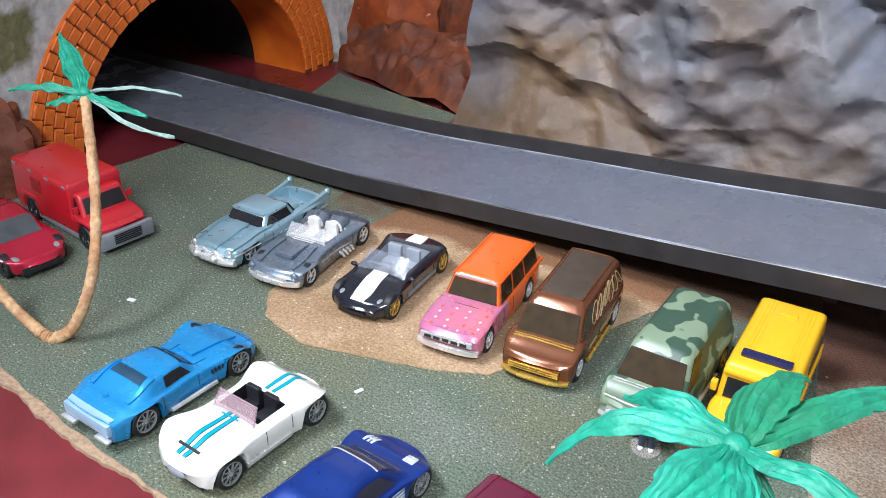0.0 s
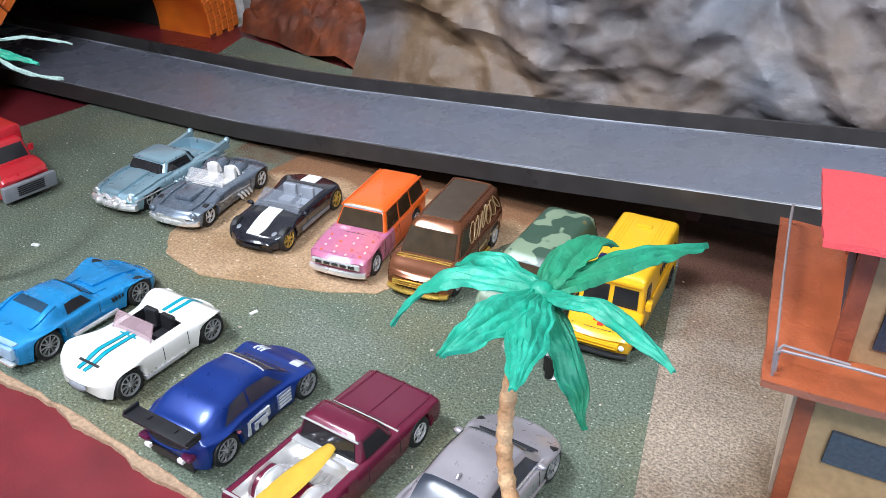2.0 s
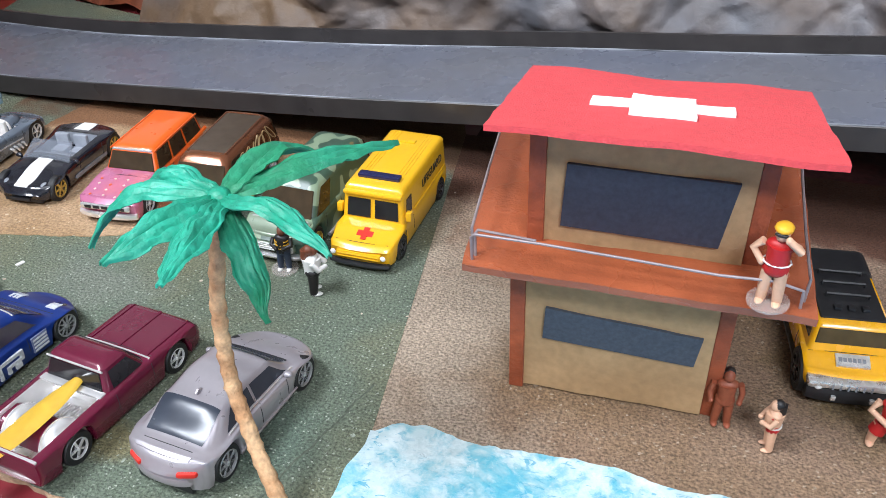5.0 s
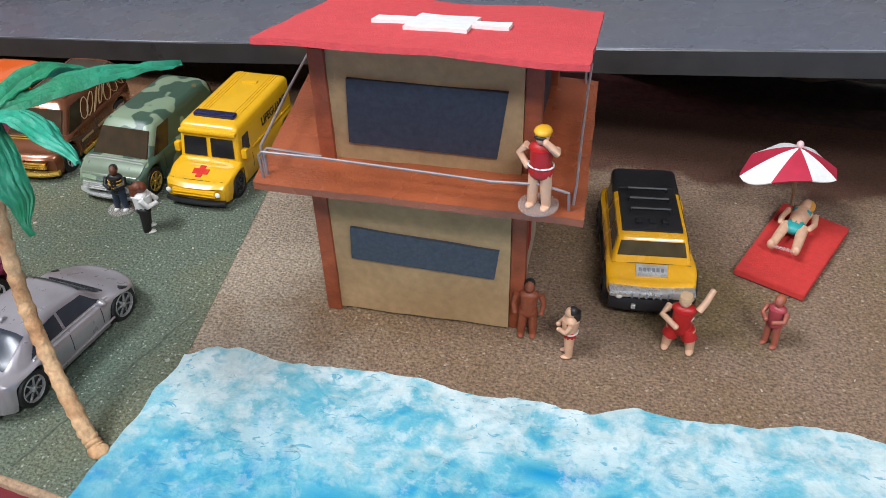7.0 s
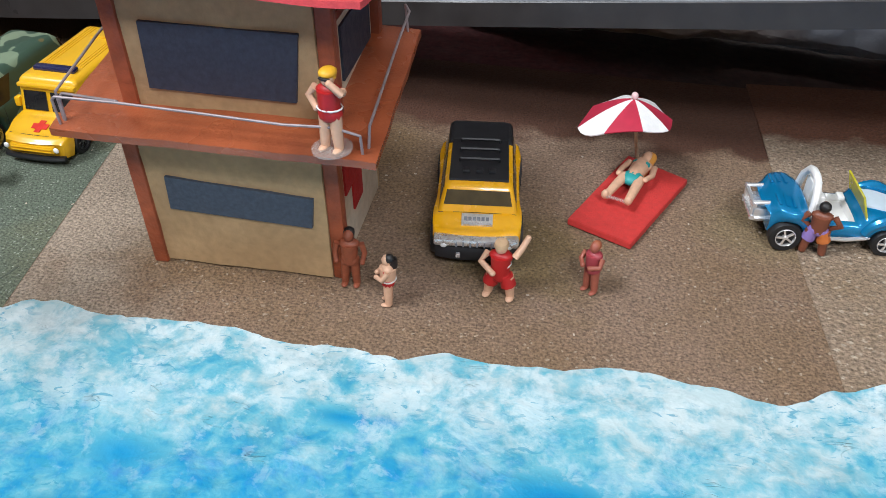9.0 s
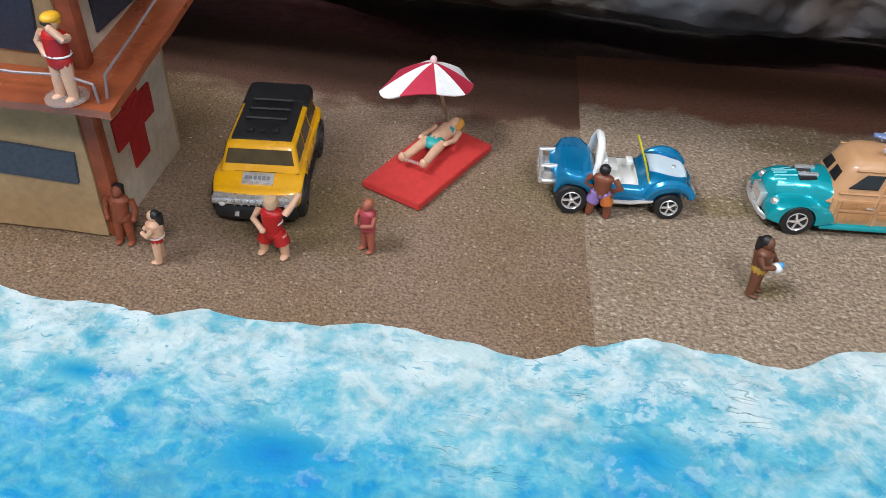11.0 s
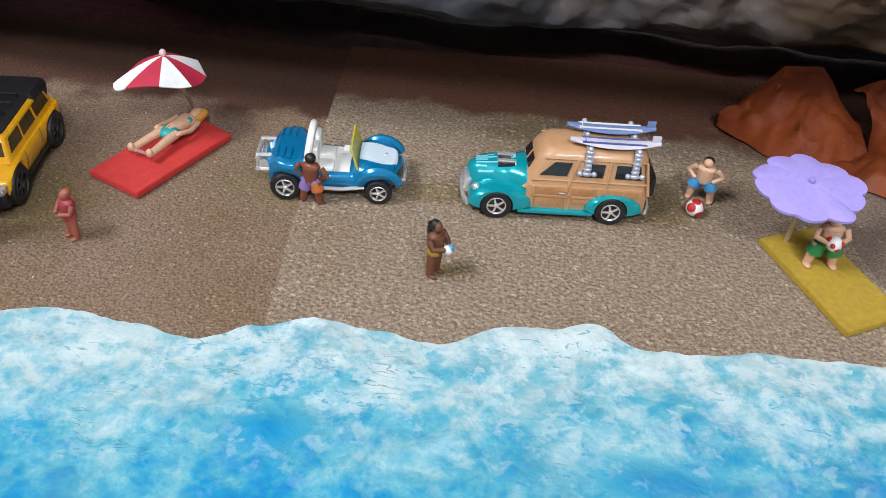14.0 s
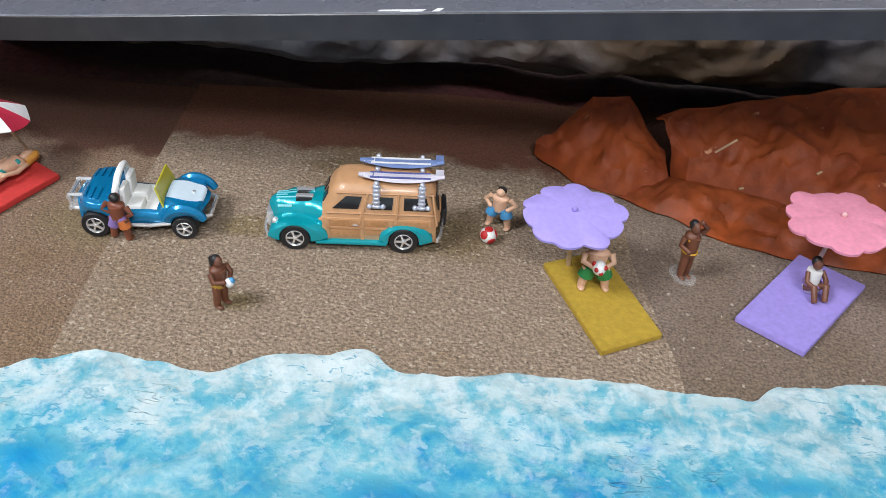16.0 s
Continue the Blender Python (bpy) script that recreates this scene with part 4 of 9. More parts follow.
# ---- palms ----
def palm_leaf(crown, tip, width, droop, material, palm, seed, twist=0.0):
    """A creased crepe leaf from the crown to its tip."""
    a, b = Vector(crown), Vector(tip)
    run = b - a
    side = run.cross(Vector((0, 0, 1))).normalized()
    up = side.cross(run.normalized())
    side, up = side * math.cos(twist) + up * math.sin(twist), up * math.cos(twist) - side * math.sin(twist)

    def fn(u, v):
        w = width * (math.sin(math.pi * min(0.97, 0.06 + 0.94 * u)) ** 0.75) * (1.0 - 0.25 * u) * (1 + 0.22 * noise.noise(Vector((u * 5, seed, 3))))
        k = 2 * v - 1
        p = a + run * u + up * (droop * math.sin(math.pi * u))
        if abs(k) > 0.98:
            w *= 1 + 0.10 * noise.noise(Vector((u * 34, seed, k)))
        p += side * (k * w / 2 + 0.0010 * noise.noise(Vector((u * 6, seed, 1))))
        p += up * (-0.28 * w * abs(k) ** 1.3 + 0.0011 * noise.noise(Vector((u * 6, k * 3, seed))) + min(0.00035, 0.03 * w) * math.sin(k * 17 + seed + 2.2 * noise.noise(Vector((u * 4, seed, 6)))) + min(0.0005, 0.05 * w) * noise.noise(Vector((u * 9, k * 16, seed + 4))))
        return p
    part("leaf", sheet(30, 24, fn, min(0.0004, 0.12 * width)), material, palm, smooth=40)


def trunk(pts, palm, r0, r1, name="trunk"):
    bm = bmesh.new()
    fine = []
    P = [Vector(p) for p in pts]
    P = [2 * P[0] - P[1]] + P + [2 * P[-1] - P[-2]]
    for a, b, c, d in zip(P, P[1:], P[2:], P[3:]):
        for k in range(14):
            t = k / 14
            fine.append(0.5 * ((2 * b) + (c - a) * t + (2 * a - 5 * b + 4 * c - d) * t * t + (3 * b - a - 3 * c + d) * t ** 3))
    fine.append(P[-2])
    add_tube(bm, fine, lambda k: (r0 + (r1 - r0) * k) * (1 + 0.10 * math.sin(k * 150) + 0.07 * noise.noise(Vector((k * 40, r0 * 900, 0)))), 12)
    for v in bm.verts:
        v.co += Vector((1, 1, 0)) * 0.00025 * noise.noise(v.co * 700)
    return part(name, bm, M_TRUNK, palm, "twisted tan paper trunk", 50)


palm = thing("palm_tree", "toy palm with twisted paper trunk and green crepe leaves", "palm tree", group="toy palms")
CR = (0.0627, 0.1861, 0.0975)
trunk(((0.0822, 0.1684, 0.0), (0.0770, 0.1712, 0.006), (0.0655, 0.1790, 0.0215), (0.0565, 0.1860, 0.040), (0.0560, 0.1880, 0.066), (0.0627, 0.1861, 0.0965)), palm, 0.0025, 0.0021)
for i, (tip, w, d, m, tw) in enumerate((((0.0925, 0.2325, 0.0945), 0.015, 0.004, M_LEAF2, 0.1), ((0.0250, 0.1805, 0.0790), 0.014, 0.010, M_LEAF, -0.2), ((0.0985, 0.1722, 0.0960), 0.014, 0.005, M_LEAF, 0.2),
                                        ((0.0815, 0.1700, 0.0745), 0.013, 0.004, M_LEAF2, 0.0), ((0.0720, 0.1455, 0.1000), 0.014, 0.002, M_LEAF, -0.1), ((0.0525, 0.1525, 0.0970), 0.017, 0.004, M_LEAF, 0.1),
                                        ((0.0695, 0.2245, 0.0925), 0.019, 0.007, M_LEAF2, 0.35), ((0.0360, 0.1955, 0.0925), 0.012, 0.006, M_LEAF, 0.3))):
    palm_leaf(CR, tip, w * 0.76, d, m, palm, i * 2.7, tw)
bm = bmesh.new()
add_ball(bm, CR, 0.0032, 0.0032, 0.0026)
part("crown_knot", bm, M_LEAF, palm)
bm = bmesh.new()
add_ball(bm, (0.0826, 0.1680, 0.0010), 0.0034, 0.0030, 0.0020)
part("root_lump", bm, M_TRUNK, palm)

palm = thing("palm_tree", "toy palm with rough tan trunks forking at the ground", "palm tree", group="toy palms")
C1 = (-0.2312, 0.2670, 0.0920)
trunk(((-0.2163, 0.2192, 0.0), (-0.2070, 0.2240, 0.008), (-0.2020, 0.2335, 0.030), (-0.2110, 0.2480, 0.056), (-0.2312, 0.2670, 0.0915)), palm, 0.0026, 0.0021)
trunk(((-0.2163, 0.2192, 0.0), (-0.2240, 0.2175, 0.004), (-0.2400, 0.2150, 0.018), (-0.2560, 0.2135, 0.040), (-0.2640, 0.2140, 0.062)), palm, 0.0026, 0.0021)
M_DRY = mat("dry_pale_leaf", (0.30, 0.42, 0.37), 0.7, tone=0.2, scale=300, bump=0.5)
for i, (tip, w, d, m, tw) in enumerate((((-0.2700, 0.2885, 0.1060), 0.010, 0.002, M_LEAF, 0.3), ((-0.2600, 0.2516, 0.0920), 0.007, 0.003, M_LEAF, 0.0), ((-0.2440, 0.2570, 0.0870), 0.008, 0.001, M_LEAF, 0.0),
                                        ((-0.1990, 0.2700, 0.0870), 0.008, 0.001, M_LEAF, 0.2), ((-0.1955, 0.2872, 0.0920), 0.0020, 0.003, M_DRY, 0.0), ((-0.1638, 0.2520, 0.0920), 0.0018, -0.004, M_DRY, 0.0))):
    palm_leaf(C1, tip, w, d, m, palm, i * 1.9 + 4, tw)
bm = bmesh.new()
add_ball(bm, C1, 0.0028)
part("crown_knot", bm, M_LEAF, palm)

# ---- mats and parasols ----
def beach_mat(label, corners, material, t=0.0030):
    bm = slab(corners, 0.0003, t)
    bmesh.ops.bevel(bm, geom=[e for e in bm.edges], offset=0.0003, segments=2, affect="EDGES")
    ob = part("beach_mat", bm, material, None, label, None)
    return tagged(ob, category="mat", group="beach mats")


beach_mat("red foam beach mat under a striped parasol", ((0.2859, 0.2902), (0.3066, 0.3396), (0.2829, 0.3536), (0.2624, 0.3013)), M_MATRED)
M_MUST = mat("mustard_foam", (0.42, 0.275, 0.03), 0.7, tone=0.12, scale=400, bump=0.3)
M_LILAC = mat("lilac_foam", (0.32, 0.25, 0.62), 0.75, tone=0.08, scale=500, bump=0.12, bump_scale=1500)
M_LILAC2 = mat("violet_foam", (0.39, 0.31, 0.72), 0.75, tone=0.06, scale=500, bump=0.12, bump_scale=1500)
M_PINKF = mat("pink_foam", (0.72, 0.26, 0.35), 0.75, tone=0.08, scale=500, bump=0.12, bump_scale=1500)
M_STICK = mat("pale_wood_stick", (0.55, 0.40, 0.26), 0.7, tone=0.15, scale=400)
beach_mat("mustard yellow foam beach mat", ((0.5420, 0.2632), (0.5650, 0.2763), (0.5444, 0.3248), (0.5205, 0.3122)), M_MUST)
beach_mat("lilac foam beach mat under a pink parasol", ((0.6165, 0.2745), (0.6506, 0.3196), (0.6277, 0.3366), (0.5940, 0.2910)), M_LILAC)


def striped_parasol(foot, top, r, drop):
    f, t = Vector(foot), Vector(top)
    m = Matrix.Translation(t) @ pose(0, 0, 0, -2, 0, 0)
    th = thing("beach_parasol", "red and white striped beach parasol leaning over a mat", "parasol", m, group="beach parasols")
    rel = m.inverted() @ f
    bm = bmesh.new()
    add_tube(bm, [rel, rel * 0.5, (0, 0, 0.0004)], 0.0008, 8)
    part("pole", bm, M_STICK, th)
    red = mat("parasol_red_print", (0.45, 0.02, 0.05), 0.6, tone=0.08)
    for k in range(8):
        a0 = TAU * k / 8 + 0.25

        def fn(u, v):
            a = a0 + TAU / 8 * v
            # the side over the sand is bent down to a long point
            bent = max(0.0, -math.cos(a - 0.45)) ** 4
            rr = r * u * (1 - 0.05 * math.sin(math.pi * v) * u + 0.20 * bent - 0.07 * max(0, math.cos(a)))
            return Vector((rr * math.cos(a), rr * math.sin(a), -drop * (0.62 + 0.50 * math.cos(a) ** 2 + 0.20 * max(0, math.sin(a))) * u ** 1.4 - 0.0006 * math.sin(math.pi * v) * u - 0.0040 * bent * u ** 1.4))
        part("canopy_panel", sheet(8, 5, fn, 0.0005), red if k % 2 else M_WHITE, th, "red panel" if k % 2 else "white panel", 50)
    bm = bmesh.new()
    add_ball(bm, (0, 0, 0.0012), 0.0014, 0.0014, 0.0016)
    part("knob", bm, mat("pale_pink_knob", (0.75, 0.5, 0.5), 0.5), th)


def lobed_parasol(label, foot, top, r, lobes, material, knob, tilt, seed):
    f, t = Vector(foot), Vector(top)
    m = Matrix.Translation(t) @ pose(0, 0, 0, *tilt)
    th = thing("beach_parasol", label, "parasol", m, group="beach parasols")
    rel = m.inverted() @ f
    bm = bmesh.new()
    add_tube(bm, [rel, rel * 0.5, (0, 0, -0.0002)], 0.0010, 8)
    part("pole", bm, M_STICK, th)

    def fn(u, v):
        a = TAU * v
        rr = r * (0.84 + (0.16 + 0.05 * math.sin(3.1 * math.floor(a * lobes / TAU + seed / math.pi) + seed)) * abs(math.sin(a * lobes / 2 + seed)) ** 0.42 + 0.09 * noise.noise(Vector((math.cos(a) * 2, math.sin(a) * 2, seed))))
        return Vector((rr * u * math.cos(a), rr * u * math.sin(a), -0.0020 * u * u + 0.0006 * noise.noise(Vector((u * math.cos(a) * 2, u * math.sin(a) * 2, seed)))))
    part("canopy", sheet(10, 88, fn, 0.0012), material, th, smooth=50)
    bm = bmesh.new()
    add_ball(bm, (0, 0, 0.0008), 0.0011, 0.0011, 0.0012)
    part("knob", bm, knob, th)


striped_parasol((0.2868, 0.3560, 0.0), (0.2812, 0.3400, 0.0352), 0.0174, 0.0078)
lobed_parasol("violet foam beach parasol with scalloped edge", (0.5305, 0.3125, 0.003), (0.5285, 0.3045, 0.0345), 0.0198, 10, M_LILAC2, M_LILAC, (4, 0, 0), 0.4)
lobed_parasol("pink foam beach parasol with scalloped edge", (0.6345, 0.3335, 0.001), (0.6308, 0.3170, 0.0360), 0.0212, 11, M_PINKF, mat("rosy_knob", (0.75, 0.42, 0.42), 0.5), (0, -4, 0), 1.7)

# ---- die-cast cars ----
def paint(name, colour, metal=0.0, rough=0.28, tone=0.05, coat=0.6):
    return mat(name, colour, rough, metal=metal, tone=tone * 0.5, scale=500, coat=coat, bump=0.02, bump_scale=700, rough_var=0.03)


C_CHROME = mat("toy_chrome", (0.90, 0.89, 0.88), 0.22, metal=0.72, tone=0.08, rough_var=0.06)
C_RIM = mat("bright_toy_rim", (0.78, 0.78, 0.78), 0.30, metal=0.6, tone=0.1)
C_GOLD = mat("gold_toy_rim", (0.66, 0.46, 0.11), 0.28, metal=0.6, tone=0.1)
C_DARKRIM = mat("dark_grey_toy_rim", (0.10, 0.10, 0.105), 0.3, metal=0.8, tone=0.1)
C_MIDRIM = mat("grey_toy_rim", (0.46, 0.46, 0.47), 0.30, metal=0.7, tone=0.15)
C_TYRE = mat("black_plastic_tyre", (0.012, 0.012, 0.013), 0.55, tone=0.2)
C_GLASS = mat("smoked_plastic_window", (0.016, 0.016, 0.018), 0.07, tone=0.1, spec=0.5, rough_var=0.03)
C_GREYGLASS = mat("grey_plastic_window", (0.07, 0.073, 0.08), 0.08, tone=0.1, spec=0.7, rough_var=0.03)
C_BLACKP = mat("black_plastic", (0.014, 0.014, 0.016), 0.4, tone=0.2)
C_GREYP = mat("grey_plastic_base", (0.22, 0.23, 0.25), 0.45, tone=0.1)
C_WHITEP = mat("white_plastic", (0.78, 0.77, 0.74), 0.4, tone=0.05)
C_RED = mat("red_print", (0.60, 0.03, 0.02), 0.4, tone=0.05)
C_DKRED = mat("dark_red_print", (0.30, 0.012, 0.012), 0.4, tone=0.05)
C_CYAN = mat("cyan_print", (0.0, 0.28, 0.38), 0.4, tone=0.05)


class Shell:
    """A car body: stations along its length, each a section with a crowned top and wheel arches."""

    def __init__(self, L, W, top, shoulder, width, wheels, zb=0.0028, n=3.0, dips=(), arch=1.16, flare=0.04, N=72, mids=((1.022, 0.28), (1.018, 0.62)), bow=0.0022, cab=()):
        self.L, self.W, self.top, self.shoulder, self.width, self.wheels = L, W, top, shoulder, width, wheels
        self.cab, self.fr = cab, [0.0, 0.25, 0.45, 0.62, 0.75, 0.84, 0.92, 0.97, 1.0]
        if cab:
            self.fr = [0.0, 0.2, 0.38, 0.52, 0.62, 0.67, 0.71, 0.75, 0.79, 0.83, 0.87, 0.90, 0.93, 0.96, 0.985, 1.0]
        self.zb, self.n, self.dips, self.arch, self.flare, self.N, self.mids, self.bow = zb, n, dips, arch, flare, N, mids, bow

    def half(self, s):
        w = self.W * smoothed(s, self.width)
        for sx, r in self.wheels:
            d = abs(s - sx) * self.L / (r * 1.7)
            if d < 1:
                w *= 1 + self.flare * (1 - d * d) ** 2
        return w

    def height(self, s, f):
        return self.crown(s, f)

    def crown(self, s, f):
        zs, zt = smoothed(s, self.shoulder), smoothed(s, self.top)
        return zs + (zt - zs) * max(0, 1 - abs(f) ** self.n) ** (1 / 2)

    def dip(self, s, f):
        for s0, s1, floor, fw in self.dips:
            if s0 < s < s1 and abs(f) < fw:
                return floor
        return None

    def at(self, s, f, lift=0.0):
        z = self.height(s, f)
        return Vector((self.L / 2 - s * self.L + self.bend(s, f), f * self.half(s), z + lift))

    def bend(self, s, f):
        """The ends bow in plan: corners lie back from the middle."""
        k = abs(f) ** 2.4 * self.bow
        return k * (max(0, 1 - (1 - s) / 0.12) - max(0, 1 - s / 0.12))

    def mesh(self):
        bm = bmesh.new()
        ss = {i / self.N for i in range(self.N + 1)}
        for s0, s1, _, _ in self.dips:
            ss |= {s0 - 0.001, s0 + 0.001, s1 - 0.001, s1 + 0.001}
        ss = sorted(s for s in ss if 0 <= s <= 1)
        fr = list(self.fr)
        for d in self.dips:
            fr += [d[3] - 0.01, d[3] + 0.01]
        fr = sorted(set(fr))
        rings = []
        for s in ss:
            w, x = self.half(s), self.L / 2 - s * self.L
            zs = smoothed(s, self.shoulder)
            zb = self.zb + 0.0012 * max(0, 1 - s * 12) + 0.0012 * max(0, 1 - (1 - s) * 12)
            for sx, r in self.wheels:
                d = abs(s - sx) * self.L
                if d < r * self.arch:
                    zb = max(zb, min(r + math.sqrt((r * self.arch) ** 2 - d * d), zs - 0.0008))
            half = []
            for f in fr:
                z = self.height(s, f)
                k = self.dip(s, f)
                half.append((f * w, k if k is not None else z, k is not None))
            for fw, fz in self.mids:
                half.append((w * fw, zs + (zb - zs) * fz, False))
            half.append((w * 0.955, zb, False))
            ring = [(-y, z, k) for y, z, k in half[:0:-1]] + half
            rings.append(([bm.verts.new((x + self.bend(s, min(1, abs(y) / w)), y, z)) for y, z, _ in ring], [k for _, _, k in ring]))
        for (a, ka), (b, kb) in zip(rings, rings[1:]):
            n = len(a)
            for i in range(n):
                j = (i + 1) % n
                face = bm.faces.new((a[i], a[j], b[j], b[i]))
                if ka[i] + ka[j] + kb[i] + kb[j] >= 2:
                    face.material_index = 1
        bm.faces.new(rings[0][0])
        bm.faces.new(rings[-1][0][::-1])
        return bm

    def strip(self, s0, s1, f0, f1, lift=0.00025, n=26, thick=0.0003):
        """A painted band that follows the top."""
        bm = bmesh.new()
        rows = []
        for i in range(n + 1):
            s = s0 + (s1 - s0) * i / n
            rows.append([bm.verts.new(self.at(s, f0 + (f1 - f0) * k / 3, lift)) for k in range(4)])
        for a, b in zip(rows, rows[1:]):
            for k in range(3):
                bm.faces.new((a[k], a[k + 1], b[k + 1], b[k]))
        ret = bmesh.ops.extrude_face_region(bm, geom=bm.faces[:])
        for v in ret["geom"]:
            if isinstance(v, bmesh.types.BMVert):
                v.co.z -= thick
        return bm


class Coupe(Shell):
    """A body whose roof rises out of its deck: cab gives the roof's height over the deck along the car."""

    RISE = ((0.0, 1.0), (0.45, 0.985), (0.62, 0.93), (0.70, 0.83), (0.745, 0.72), (0.875, 0.10), (0.93, 0.0), (1.0, 0.0))

    def height(self, s, f):
        return self.crown(s, f) + smoothed(s, self.cab) * interp(abs(f), self.RISE)

    def pane(self, lo, hi, f0, f1, sgn=None, lift=0.0002, n=18):
        """A curved pane: stations lo = (a0, a1) at f0 and hi = (b0, b1) at f1, on one side (sgn) or across the car."""
        bm = bmesh.new()
        g = []
        for i in range(n + 1):
            row = []
            for j in range(9):
                v = j / 8
                f = (f0 + (f1 - f0) * v) * (sgn or 1)
                a, b = lo[0] + (hi[0] - lo[0]) * v, lo[1] + (hi[1] - lo[1]) * v
                st = a + (b - a) * i / n
                p = self.at(st, f)
                t = (self.at(st + 0.004, f) - self.at(st - 0.004, f)).cross(self.at(st, min(f + 0.006, 1)) - self.at(st, max(f - 0.006, -1)))
                if t.z < 0:
                    t = -t
                row.append(bm.verts.new(p + t.normalized() * lift))
            g.append(row)
        for a, b in zip(g, g[1:]):
            for k in range(8):
                bm.faces.new((a[k], b[k], b[k + 1], a[k + 1]))
        return bm


def coupe_windows(car, sh, screen, sides, rear=None, g=None, fs=0.655, fr=0.62):
    g = g or C_GLASS
    part("windscreen", sh.pane(screen, screen, -fs, fs), g, car, "dark plastic windscreen", 60)
    for lo, hi in sides:
        for sgn in (1, -1):
            part("side_window", sh.pane(lo, hi, 0.872, 0.738, sgn), g, car, smooth=60)
    if rear:
        part("rear_window", sh.pane(rear, rear, -fr, fr), g, car, smooth=60)


class Cabin:
    """A greenhouse: a rounded box that narrows from its base to the roof. x runs forward."""

    def __init__(self, xf, xrf, xrr, xr, zf, zr, zt, wb, wt, rc=0.0025, crown=0.0012):
        self.xf, self.xrf, self.xrr, self.xr, self.zf, self.zr, self.zt = xf, xrf, xrr, xr, zf, zr, zt
        self.wb, self.wt, self.rc, self.crown = wb, wt, rc, crown

    def front(self, t):
        return self.xf + (self.xrf - self.xf) * t, self.zf + (self.zt - self.zf) * t

    def rear(self, t):
        return self.xr + (self.xrr - self.xr) * t, self.zr + (self.zt - self.zr) * t

    def w(self, t):
        return self.wb + (self.wt - self.wb) * t

    def side(self, u, t, sgn, out=0.0):
        """u 0 at the front, 1 at the rear of the cabin at height t."""
        (xa, za), (xb, zb) = self.front(t), self.rear(t)
        return Vector((xa + (xb - xa) * u, sgn * (self.w(t) + out), za + (zb - za) * u))

    def mesh(self):
        bm = bmesh.new()
        rings = []
        levels = [(-0.15, 0, 0), (0, 0, 0), (0.25, 0, 0), (0.5, 0, 0), (0.75, 0, 0), (0.93, 0, 0), (1.0, 0.0006, 0.0), (1.0, 0.0014, 0.55), (1.0, 0.003, 0.85)]
        for t, inset, up in levels:
            (xa, za), (xb, zb) = self.front(t), self.rear(t)
            xa, xb, w = xa - inset, xb + inset, self.w(t) - inset
            rc = min(self.rc, w * 0.8, (xa - xb) * 0.45)
            pts = []
            for cx, cy, a0 in ((xa - rc, w - rc, 0), (xb + rc, w - rc, 90), (xb + rc, -w + rc, 180), (xa - rc, -w + rc, 270)):
                for k in range(5):
                    a = radians(a0 + 90 * k / 4)
                    pts.append((cx + rc * math.cos(a), cy + rc * math.sin(a)))
            ring = []
            for x, y in pts:
                u = min(max((xa - x) / max(xa - xb, 1e-6), 0), 1)
                ring.append(bm.verts.new((x, y, za + (zb - za) * u + self.crown * up)))
            rings.append(ring)
        for a, b in zip(rings, rings[1:]):
            for i in range(len(a)):
                bm.faces.new((a[i], a[(i + 1) % len(a)], b[(i + 1) % len(b)], b[i]))
        c = Vector((0, 0, 0))
        for v in rings[-1]:
            c += v.co
        c /= len(rings[-1])
        mid = bm.verts.new(c + Vector((0, 0, self.crown * 0.15)))
        for i in range(len(rings[-1])):
            bm.faces.new((rings[-1][i], rings[-1][(i + 1) % len(rings[-1])], mid))
        bm.faces.new(rings[0][::-1])
        return bm

    def screen(self, front=True, t0=0.12, t1=0.86, k=0.86):
        f = self.front if front else self.rear
        (xa, za), (xb, zb) = f(t0), f(t1)
        a, b = self.w(t0) * k, self.w(t1) * k
        return [Vector((xa, -a, za)), Vector((xa, a, za)), Vector((xb, b, zb)), Vector((xb, -b, zb))]

    def pane(self, u0, u1, v0, v1, sgn, t0=0.14, t1=0.84):
        return [self.side(u0, t0, sgn), self.side(u1, t0, sgn), self.side(v1, t1, sgn), self.side(v0, t1, sgn)]


WHEELS = {}


